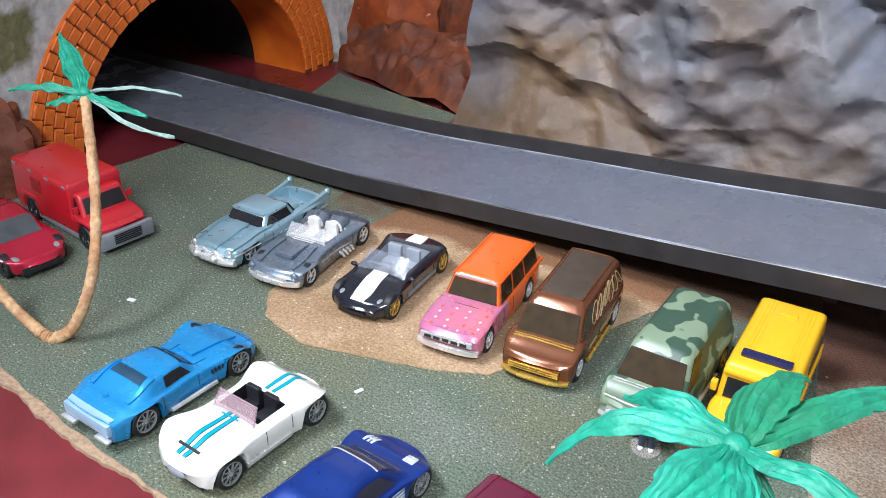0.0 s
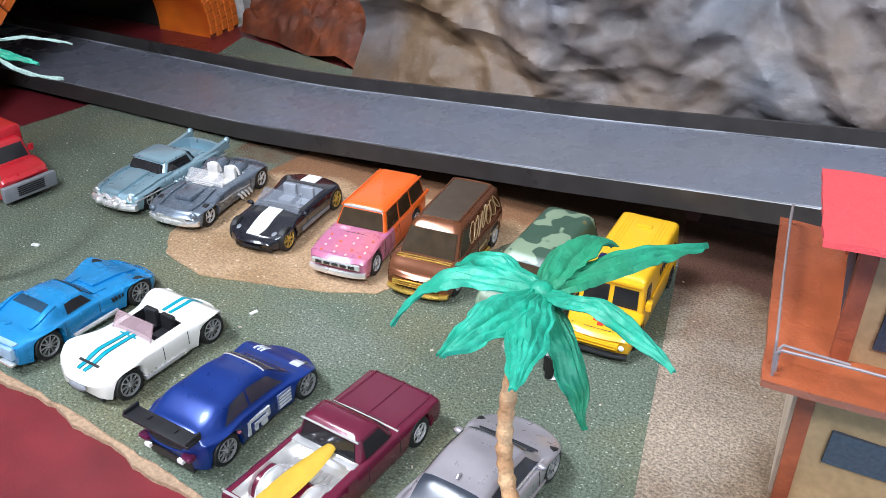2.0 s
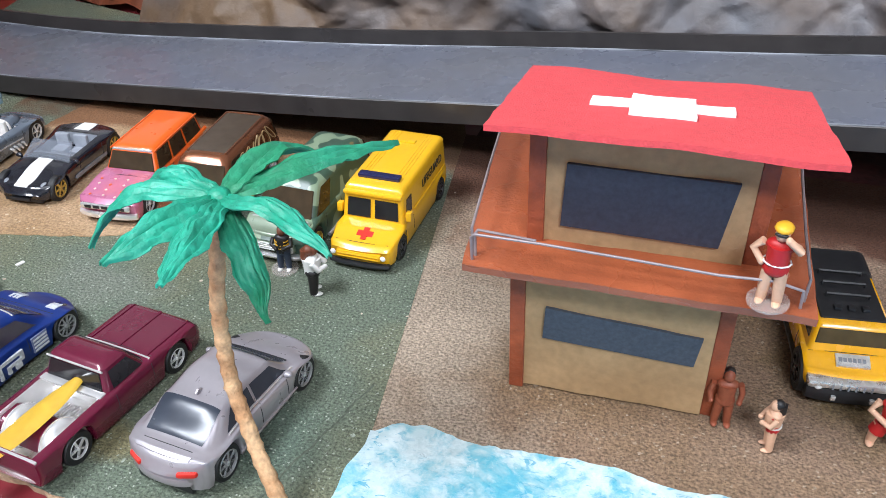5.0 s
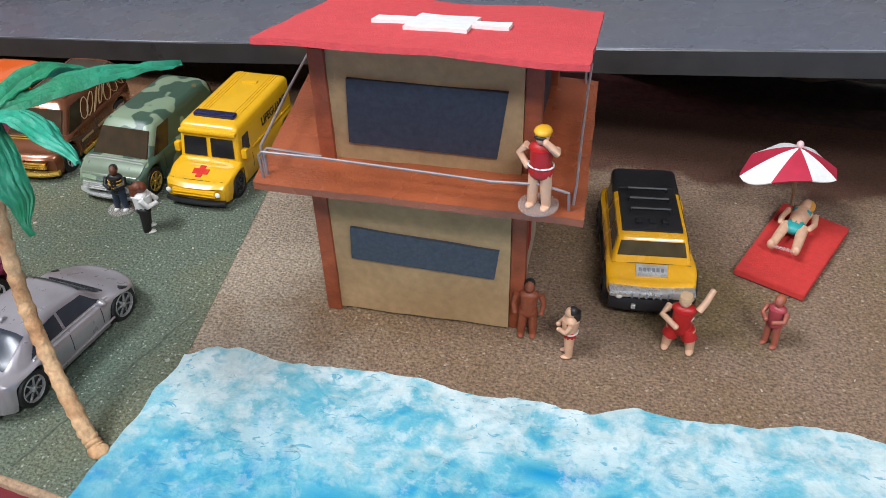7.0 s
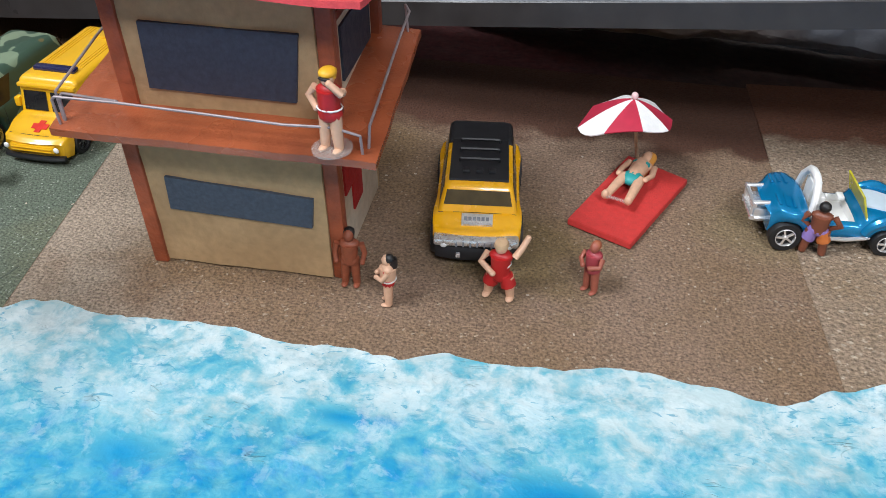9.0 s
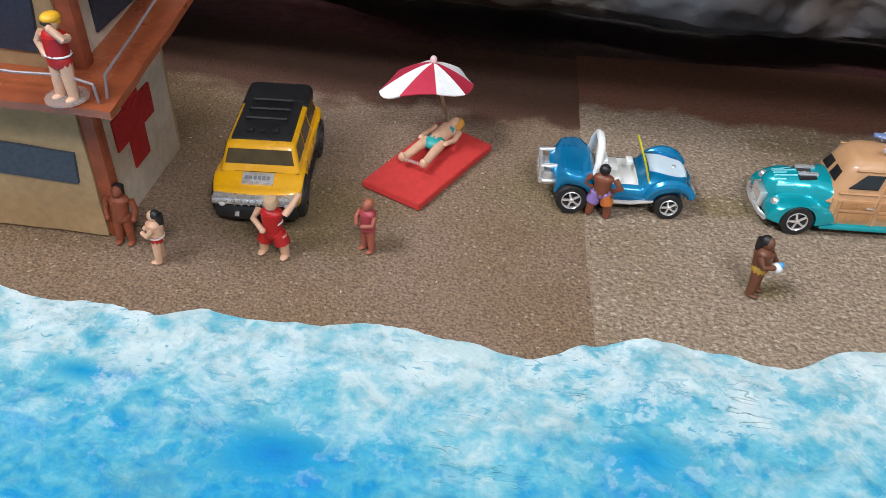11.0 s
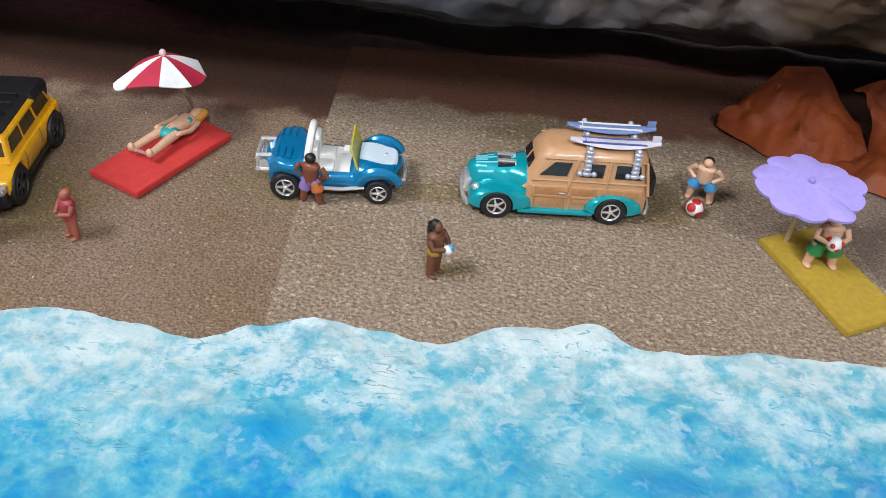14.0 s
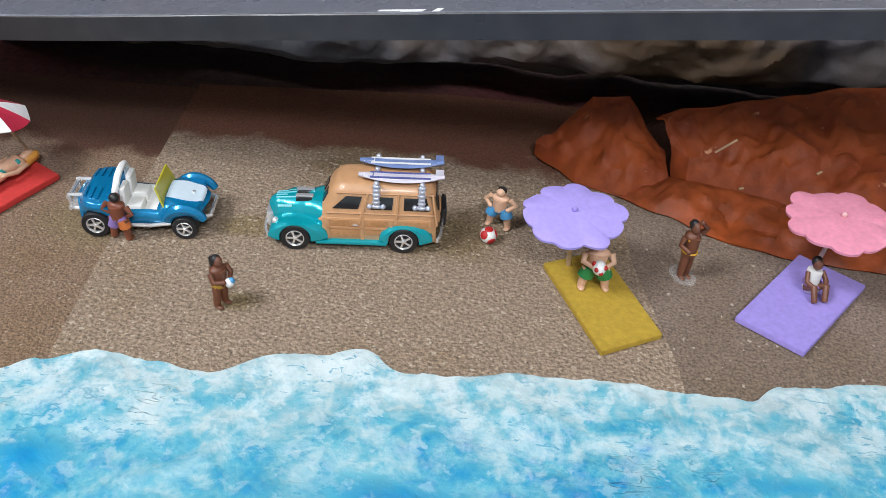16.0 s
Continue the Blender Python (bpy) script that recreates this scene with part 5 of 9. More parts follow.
def wheel_meshes(r, w, style):
    key = (round(r, 5), round(w, 5), style)
    if key in WHEELS:
        return WHEELS[key]
    spokes, rim_mat, face = {"five": (5, C_RIM, 0.63), "chrome": (5, C_CHROME, 0.62), "gold": (6, C_GOLD, 0.70), "ten": (10, C_MIDRIM, 0.72), "dark": (6, C_DARKRIM, 0.68), "silver": (7, C_MIDRIM, 0.72)}[style]
    turn = pose(0, 0, 0, -90, 0, 0)
    bm = bmesh.new()
    add_lathe(bm, ((r * 0.5, 0), (r * 0.9, 0), (r, w * 0.15), (r, w * 0.85), (r * 0.93, w), (r * (face + 0.03), w), (r * face, w * 0.80), (r * 0.3, w * 0.66)), 26, turn)
    tyre = finish("wheel", bm, C_TYRE, 35)
    bm = bmesh.new()
    ro = r * face
    add_lathe(bm, ((ro, w * 0.82), (ro, w * 1.02), (ro * 0.95, w * 1.05), (ro * 0.90, w * 1.0), (ro * 0.88, w * 0.80), (ro, w * 0.82)), 26, turn, False)
    add_lathe(bm, ((ro * 0.24, w * 0.66), (ro * 0.24, w * 1.04), (ro * 0.15, w * 1.1), (0, w * 1.1)), 12, turn)
    sw = ro * (0.20 if spokes <= 6 else 0.10)
    for k in range(spokes):
        rot = turn @ pose(0, 0, 0, 0, 0, 360 * k / spokes)
        add_box(bm, ro * 0.18, ro * 0.90, -sw / 2, sw / 2, w * 0.84, w * 1.0, m=rot)
    rim = finish("rim", bm, rim_mat, 35)
    WHEELS[key] = (tyre, rim)
    return WHEELS[key]


def wheel_at(car, x, y, r, w, style):
    """Outer face at |y|, on the side of y's sign."""
    tyre, rim = wheel_meshes(r, w, style)
    ob = new("wheel", tyre)
    ob.parent = car
    sgn = 1 if y > 0 else -1
    ob.matrix_basis = pose(x, y - sgn * w, r, 0, 0, 0 if sgn > 0 else 180)
    k = new("rim", rim)
    k.parent = ob


def four_wheels(car, xf, xr, y, r, w, style, rr=None, yr=None):
    for x, rad, yy in ((xf, r, y), (xr, rr or r, yr or y)):
        for sgn in (1, -1):
            wheel_at(car, x, sgn * yy, rad, w, style)


C_GAP = mat("dark_panel_gap", (0.02, 0.02, 0.022), 0.6, tone=0.1)


def panel_gaps(car, sh, doors, across=()):
    """Fine dark gaps: upright ones at stations of the doors, cross ones over the top."""
    for st in doors:
        x, w, zs = sh.L / 2 - st * sh.L, sh.half(st), smoothed(st, sh.shoulder)
        for sgn in (1, -1):
            bm = bmesh.new()
            pts = [(x, sgn * w * 0.999, zs - 0.0001)] + [(x, sgn * w * fw, zs + (sh.zb - zs) * fz) for fw, fz in sh.mids]
            add_tube(bm, pts, 0.00016, 5)
            part("door_gap", bm, C_GAP, car)
    for st, f in across:
        part("panel_gap", sh.strip(st, st + 0.0035, -f, f, lift=0.00008, n=2), C_GAP, car)


def base_plate(car, L, W, z=0.0018, material=None):
    part("chassis", box(-L * 0.46, L * 0.46, -W * 0.66, W * 0.66, z, z + 0.004, 0.0006), material or C_BLACKP, car)


def bumper(car, x, w, z, h, d, material, bend=0.003, name="bumper"):
    """A bar across the car that bends back at its ends. d: its depth; towards +x for x > 0."""
    bm = bmesh.new()
    sgn = 1 if x > 0 else -1
    n = 12
    rings = []
    for i in range(n + 1):
        k = -1 + 2 * i / n
        xx = x - sgn * bend * abs(k) ** 3
        y = k * w
        rings.append([bm.verts.new((xx + a * sgn * d, y, z + b * h)) for a, b in ((0, -0.5), (0.8, -0.4), (1, 0), (0.8, 0.4), (0, 0.5))])
    for a, b in zip(rings, rings[1:]):
        for i in range(5):
            bm.faces.new((a[i], a[(i + 1) % 5], b[(i + 1) % 5], b[i]))
    bm.faces.new(rings[0])
    bm.faces.new(rings[-1][::-1])
    return part(name, bm, material, car, "chrome bumper" if material is C_CHROME else "")


def lamp_pair(car, name, x, y, z, r, material, flat=0.5):
    for sgn in (1, -1):
        bm = bmesh.new()
        add_ball(bm, (x, sgn * y, z), r * flat, r, r, seg=10)
        part(name, bm, material, car)


def glass_set(car, cab, panes, mat_=None, rear=True, front=True, t0=0.16, t1=0.82, k=0.86):
    g = mat_ or C_GLASS
    if front:
        part("windscreen", panel(cab.screen(True, t0, t1, k), soft=0.0002), g, car, "dark plastic windscreen")
    if rear:
        part("rear_window", panel(cab.screen(False, t0, t1, k)), g, car)
    for u0, u1, v0, v1 in panes:
        for sgn in (1, -1):
            part("side_window", panel(cab.pane(u0, u1, v0, v1, sgn, t0, t1), out=0.0003), g, car)


def car(name, label, x, y, heading):
    return thing(name, label, "toy car", pose(x, y, 0, 0, 0, heading), group="parked toy cars")


def lettering(parent, text, size, m, material, name="lettering", label=""):
    cu = bpy.data.curves.new(name, "FONT")
    cu.body, cu.size, cu.extrude, cu.align_x, cu.align_y = text, size, 0.00012, "CENTER", "CENTER"
    tmp = new("tmp", cu)
    me = bpy.data.meshes.new_from_object(tmp)
    bpy.data.objects.remove(tmp)
    me.materials.clear()
    me.materials.append(material)
    ob = new(name, me)
    ob.parent = parent
    ob.matrix_basis = m
    return tagged(ob, label=label)


def seats(car, xs, y, z, w, h, material, name="seat"):
    for x in xs:
        for sgn in (1, -1):
            bm = box(x - 0.0035, x + 0.0035, sgn * y - w / 2, sgn * y + w / 2, z, z + h * 0.35, 0.0006)
            add_box(bm, x - 0.0045, x - 0.0022, sgn * y - w / 2, sgn * y + w / 2, z, z + h, 0.0008)
            part(name, bm, material, car)


# 1950s pale blue luxury pickup with tail fins
def fin_pickup():
    c = car("toy_finned_pickup", "metallic pale blue 1950s toy car with tail fins and open bed", -0.2040, 0.3365, -91.0)
    p = paint("metallic_pale_blue", (0.30, 0.45, 0.52), 0.5, 0.30)
    L, W, r = 0.073, 0.0148, 0.0058
    sf, sr = 0.19, 0.79
    sh = Shell(L, W, ((0, 0.0085), (0.04, 0.0112), (0.30, 0.0135), (0.55, 0.0140), (1, 0.0135)), ((0, 0.0072), (0.06, 0.0100), (0.35, 0.0115), (0.7, 0.0122), (1, 0.0125)),
               ((0, 0.80), (0.05, 0.95), (0.5, 1.0), (0.9, 0.98), (1, 0.90)), ((sf, r), (sr, r)), dips=((0.60, 0.965, 0.0075, 0.72),), n=3.2)
    part("body", sh.mesh(), (p, p), c, smooth=55)
    cab = Cabin(0.0118, 0.0076, -0.0100, -0.0140, 0.0126, 0.0126, 0.0192, 0.0126, 0.0106, 0.0030, 0.0012)
    part("cab", cab.mesh(), p, c)
    glass_set(c, cab, ((0.10, 0.84, 0.16, 0.84),), t0=0.14, t1=0.80, k=0.90)
    part("roof_visor", box(0.0055, 0.0086, -0.0102, 0.0102, 0.0186, 0.0194, 0.0004), p, c)
    part("hood_bulge", sh.strip(0.02, 0.33, -0.30, 0.30, lift=0.0012, thick=0.0018), p, c)
    for f in (-0.80, 0.80):
        part("fender_crest", sh.strip(0.015, 0.42, f - 0.10, f + 0.10, lift=0.0011, thick=0.0018), p, c)
    for sgn in (1, -1):
        bm = bmesh.new()
        n = 14
        rings = []
        for i in range(n + 1):
            k = i / n
            x = -0.004 - 0.0345 * k
            zt = 0.0128 + 0.0032 * k ** 2
            y = sgn * 0.0128
            rings.append([bm.verts.new(v) for v in ((x, y - 0.0024, 0.011), (x, y + 0.0018, 0.011), (x, y + 0.0012, zt), (x, y - 0.0010, zt))])
        for a, b in zip(rings, rings[1:]):
            for i in range(4):
                bm.faces.new((a[i], a[(i + 1) % 4], b[(i + 1) % 4], b[i]))
        bm.faces.new(rings[0])
        bm.faces.new(rings[-1][::-1])
        part("tail_fin", bm, p, c)
        bm = bmesh.new()
        add_ball(bm, (-0.0380, sgn * 0.0130, 0.0148), 0.0022, 0.0018, 0.0024)
        part("tail_light", bm, p, c)
        bm = bmesh.new()
        add_tube(bm, [(0.034 - 0.07 * k / 10, sgn * (0.0148 - 0.0006 * abs(k - 5) / 5), 0.0085) for k in range(11)], 0.0005, 6)
        part("side_trim", bm, C_CHROME, c)
    bm = bmesh.new()
    for sgn in (1, -1):
        add_lathe(bm, ((0, -0.0035), (0.0032, -0.003), (0.0036, 0), (0.0032, 0.003), (0, 0.0035)), 14, pose(-0.018, sgn * 0.0045, 0.0105, 0, 90, 0))
    add_box(bm, -0.026, -0.023, -0.007, 0.007, 0.0075, 0.012, 0.0005)
    part("bed_tanks", bm, p, c, "two round tanks in the bed")
    bumper(c, 0.0362, 0.0148, 0.0056, 0.0036, 0.0026, C_CHROME)
    for y in (-0.0056, 0.0056):
        bm = bmesh.new()
        add_ball(bm, (0.0384, y, 0.0074), 0.0026, 0.0021, 0.0021)
        part("bumper_bullet", bm, C_CHROME, c, "chrome bumper bullet")
    bm = bmesh.new()
    add_tube(bm, [(0.0362, y * 0.001, 0.0087 - 0.0008 * math.cos(y * 0.9)) for y in range(-9, 10)], 0.0011, 8)
    part("grille", bm, C_CHROME, c, "chrome wavy grille")
    lamp_pair(c, "headlight", 0.0345, 0.0112, 0.0100, 0.0016, C_CHROME)
    panel_gaps(c, sh, (0.40, 0.62), ((0.30, 0.7),))
    base_plate(c, L, W)
    four_wheels(c, L / 2 - sf * L, L / 2 - sr * L, 0.0138, r, 0.0032, "five")


def grey_convertible():
    c = car("toy_convertible", "gunmetal grey classic toy convertible with pale seats", -0.1690, 0.3345, -85.6)
    p = paint("metallic_gunmetal", (0.17, 0.205, 0.255), 0.5, 0.28)
    seat = mat("pale_pearl_interior", (0.66, 0.63, 0.60), 0.35, tone=0.1, coat=0.3)
    L, W, r = 0.0705, 0.0150, 0.0058
    sf, sr = 0.175, 0.83
    sh = Shell(L, W, ((0, 0.0080), (0.05, 0.0108), (0.35, 0.0130), (0.65, 0.0128), (0.8, 0.0132), (1, 0.0098)), ((0, 0.0070), (0.08, 0.0105), (0.35, 0.0118), (0.6, 0.0112), (0.82, 0.0128), (1, 0.0085)),
               ((0, 0.84), (0.06, 0.96), (0.2, 1.0), (0.5, 0.93), (0.8, 1.02), (1, 0.84)), ((sf, r), (sr, r * 1.06)), dips=((0.44, 0.70, 0.0062, 0.72),), n=3.0, flare=0.06)
    part("body", sh.mesh(), (p, seat), c, smooth=55)
    part("hood_scoop", box(0.0095, 0.024, -0.0050, 0.0050, 0.0118, 0.0140, 0.0007), p, c)
    for f in (-0.62, 0.62):
        part("hood_ridge", sh.strip(0.06, 0.36, f - 0.06, f + 0.06, lift=0.0009, thick=0.0012), p, c)
    seats(c, (-0.0065,), 0.0052, 0.0062, 0.0066, 0.0105, seat)
    part("dashboard", box(0.0020, 0.0042, -0.0100, 0.0100, 0.0075, 0.0132, 0.0008), seat, c)
    gl = mat("clear_plastic_screen", (0.70, 0.68, 0.68), 0.08, tone=0.05, alpha=0.30)
    ob = part("windscreen", panel([Vector((0.0062, -0.0112, 0.0125)), Vector((0.0062, 0.0112, 0.0125)), Vector((0.0022, 0.0100, 0.0188)), Vector((0.0022, -0.0100, 0.0188))], depth=0.0005), gl, c, "clear plastic windscreen")
    for sgn in (1, -1):
        bm = bmesh.new()
        add_ball(bm, (-0.0165, sgn * 0.0056, 0.0124), 0.0075, 0.0042, 0.0040, seg=14)
        part("headrest_fairing", bm, p, c, "rounded fairing behind the seat")
        bm = bmesh.new()
        add_tube(bm, [(-0.0112, sgn * 0.0056 + 0.0040 * math.cos(a), 0.0122 + 0.0044 * math.sin(a)) for a in (math.pi * q / 8 for q in range(9))], 0.0007, 6)
        part("seat_hoop", bm, seat, c, "pearl hoop behind the seat")
    for k in range(2):
        part("cowl_vent", sh.strip(0.385 + 0.022 * k, 0.395 + 0.022 * k, -0.42, 0.42, lift=0.0005), seat, c, "pale cowl vent")
    bumper(c, 0.0345, 0.0142, 0.0052, 0.0028, 0.0016, C_CHROME)
    part("grille", box(0.0335, 0.0352, -0.0085, 0.0085, 0.0058, 0.0082, 0.0006), C_CHROME, c)
    lamp_pair(c, "headlight", 0.0325, 0.0118, 0.0092, 0.0018, p, 0.8)
    for sgn in (1, -1):
        for k in range(4):
            bm = bmesh.new()
            add_tube(bm, [(-0.0105 + 0.0028 * k, sgn * 0.0135, 0.0062), (-0.0110 + 0.0028 * k, sgn * 0.0155, 0.0052), (-0.0118 + 0.0028 * k, sgn * 0.0160, 0.0035)], 0.0008, 7)
            part("exhaust_pipe", bm, C_CHROME, c)
        bm = bmesh.new()
        add_tube(bm, [(0.018 - 0.03 * k / 8, sgn * (0.0146 + 0.0004 * math.sin(k)), 0.0092 - 0.0002 * k) for k in range(9)], 0.0004, 6)
        part("side_trim", bm, C_CHROME, c)
    panel_gaps(c, sh, (0.42, 0.68), ((0.40, 0.75), (0.74, 0.7)))
    base_plate(c, L, W)
    four_wheels(c, L / 2 - sf * L, L / 2 - sr * L, 0.0146, r, 0.0034, "five", r * 1.06, 0.0150)


def striped_roadster():
    c = car("toy_roadster", "black toy roadster with wide white stripe and gold wheels", -0.1208, 0.3325, -86.2)
    p = paint("deep_black_blue", (0.006, 0.007, 0.014), 0.0, 0.16, coat=0.9)
    gi = mat("grey_roadster_interior", (0.30, 0.32, 0.36), 0.4, tone=0.1)
    L, W, r = 0.0675, 0.0148, 0.0060
    sf, sr = 0.165, 0.85
    sh = Shell(L, W, ((0, 0.0065), (0.06, 0.0098), (0.30, 0.0128), (0.45, 0.0135), (0.78, 0.0142), (0.92, 0.0138), (1, 0.0105)), ((0, 0.0055), (0.1, 0.0098), (0.35, 0.0118), (0.6, 0.0118), (0.85, 0.0132), (1, 0.0095)),
               ((0, 0.62), (0.05, 0.84), (0.14, 0.98), (0.5, 0.95), (0.85, 1.0), (0.95, 0.9), (1, 0.74)), ((sf, r), (sr, r)), dips=((0.43, 0.75, 0.0065, 0.74),), n=2.6, flare=0.05)
    part("body", sh.mesh(), (p, gi), c, smooth=55)
    part("hood_stripe", sh.strip(0.045, 0.36, -0.27, 0.27), C_WHITEP, c, "white stripe")
    part("deck_stripe", sh.strip(0.80, 0.985, -0.27, 0.27), C_WHITEP, c, "white stripe")
    seats(c, (-0.0085,), 0.0050, 0.0065, 0.0072, 0.0095, gi)
    part("dashboard", box(0.0015, 0.0045, -0.0105, 0.0105, 0.0075, 0.0128, 0.0008), gi, c)
    gl = mat("grey_clear_screen", (0.22, 0.24, 0.28), 0.08, tone=0.05, alpha=0.32)
    part("windscreen", panel([Vector((0.0105, -0.0125, 0.0118)), Vector((0.0105, 0.0125, 0.0118)), Vector((0.0015, 0.0105, 0.0188)), Vector((0.0015, -0.0105, 0.0188))], depth=0.0005), gl, c, "grey plastic windscreen")
    for sgn in (1, -1):
        part("side_sill_stripe", box(-0.016, 0.010, sgn * 0.0146 - 0.0003, sgn * 0.0146 + 0.0003, 0.0045, 0.0062), C_GREYP, c)
        bm = bmesh.new()
        add_ball(bm, (0.0085, sgn * 0.0152, 0.0128), 0.0012, 0.0018, 0.0012)
        part("mirror", bm, p, c)
        bm = bmesh.new()
        add_ball(bm, (0.0275, sgn * 0.0092, 0.0090), 0.0028, 0.0018, 0.0010, pose(0, 0, 0, 0, 18, sgn * -25))
        part("headlight", bm, C_GREYP, c)
    part("grille", box(0.0318, 0.0332, -0.0050, 0.0050, 0.0032, 0.0050, 0.0005), C_BLACKP, c)
    panel_gaps(c, sh, (0.42, 0.70), ((0.385, 0.8), (0.765, 0.7)))
    base_plate(c, L, W)
    four_wheels(c, L / 2 - sf * L, L / 2 - sr * L, 0.0147, r, 0.0034, "gold")


def orange_wagon():
    c = car("toy_station_wagon", "toy station wagon with orange roof and pink hood", -0.0735, 0.3335, -85.0)
    org = paint("bright_orange", (0.72, 0.11, 0.008), 0.0, 0.3)
    pink = mat("pink_to_orange_paint", (0.55, 0.145, 0.17), 0.3, tone=0.05, coat=0.6, scale=400, second=(0.44, 0.13, 0.235), patch=45, lo=0.35, hi=0.55)
    L, W, r = 0.0735, 0.0140, 0.0058
    sf, sr = 0.18, 0.80
    sh = Shell(L, W, ((0, 0.0110), (0.03, 0.0128), (0.28, 0.0150), (1, 0.0150)), ((0, 0.0100), (0.03, 0.0120), (0.28, 0.0138), (1, 0.0138)),
               ((0, 0.94), (0.04, 1.0), (0.96, 1.0), (1, 0.95)), ((sf, r), (sr, r)), n=5, flare=0.0)
    bm = sh.mesh()
    for f in bm.faces:
        x = f.calc_center_median().x
        f.material_index = 1 if x > 0.004 else 0
    part("body", bm, (org, pink), c)
    cab = Cabin(0.0118, 0.0072, -0.0345, -0.0362, 0.0140, 0.0140, 0.0240, 0.0130, 0.0104, 0.002, 0.0008)
    part("roof", cab.mesh(), org, c, "orange roof")
    glass_set(c, cab, ((0.05, 0.30, 0.05, 0.30), (0.34, 0.60, 0.34, 0.60), (0.64, 0.94, 0.64, 0.94)), mat_=mat("brown_grey_plastic_window", (0.040, 0.026, 0.014), 0.08, tone=0.2, spec=0.45), t0=0.10, t1=0.84, k=0.90)
    for sgn in (1, -1):
        bm = bmesh.new()
        add_tube(bm, [(-0.018 - 0.0185 * k / 8, sgn * (0.0132 + 0.0006 * k / 8), 0.0142 + 0.0012 * (k / 8) ** 2) for k in range(9)], 0.0010, 7)
        part("tail_fin", bm, org, c)
        bm = bmesh.new()
        add_ball(bm, (-0.0368, sgn * 0.0136, 0.0142), 0.0010, 0.0010, 0.0010)
        part("tail_light", bm, C_CHROME, c)
        bm = bmesh.new()
        add_tube(bm, [cab.side(u / 8, 0.93, sgn, 0.0003) for u in range(9)], 0.0004, 6)
        part("roof_gutter", bm, org, c)
    part("windscreen_frame", box(0.0067, 0.0080, -0.0098, 0.0098, 0.0228, 0.0236, 0.0003), C_CHROME, c)
    bumper(c, 0.0362, 0.0138, 0.0052, 0.0030, 0.0014, C_CHROME, 0.002)
    part("grille", box(0.0355, 0.0372, -0.0118, 0.0118, 0.0082, 0.0108, 0.0007), C_CHROME, c, "chrome grille")
    for k in range(5):
        part("grille_slot", box(0.0368, 0.0374, -0.0095 + 0.004 * k, -0.0065 + 0.004 * k, 0.0088, 0.0102), C_BLACKP, c)
    cream = mat("cream_print", (0.78, 0.55, 0.48), 0.4, tone=0.05)
    rnd = random.Random(5)
    for k in range(16):
        s, f = 0.05 + 0.055 * (k % 4) + 0.01 * rnd.random(), -0.72 + 0.47 * (k // 4) + 0.1 * rnd.random()
        q = sh.at(s, f, 0.0002)
        bm = bmesh.new()
        d = 0.0009
        bm.faces.new([bm.verts.new(q + Vector(v)) for v in ((d, 0, 0), (0, d * 0.8, 0), (-d, 0, 0), (0, -d * 0.8, 0))])
        ret = bmesh.ops.extrude_face_region(bm, geom=bm.faces[:])
        for v in ret["geom"]:
            if isinstance(v, bmesh.types.BMVert):
                v.co.z -= 0.0004
        part("hood_diamond", bm, (org, cream)[k % 3 > 0], c, "small diamond print")
    panel_gaps(c, sh, (0.30, 0.52, 0.72), ((0.27, 0.9),))
    base_plate(c, L, W)
    four_wheels(c, L / 2 - sf * L, L / 2 - sr * L, 0.0140, r, 0.0034, "five")


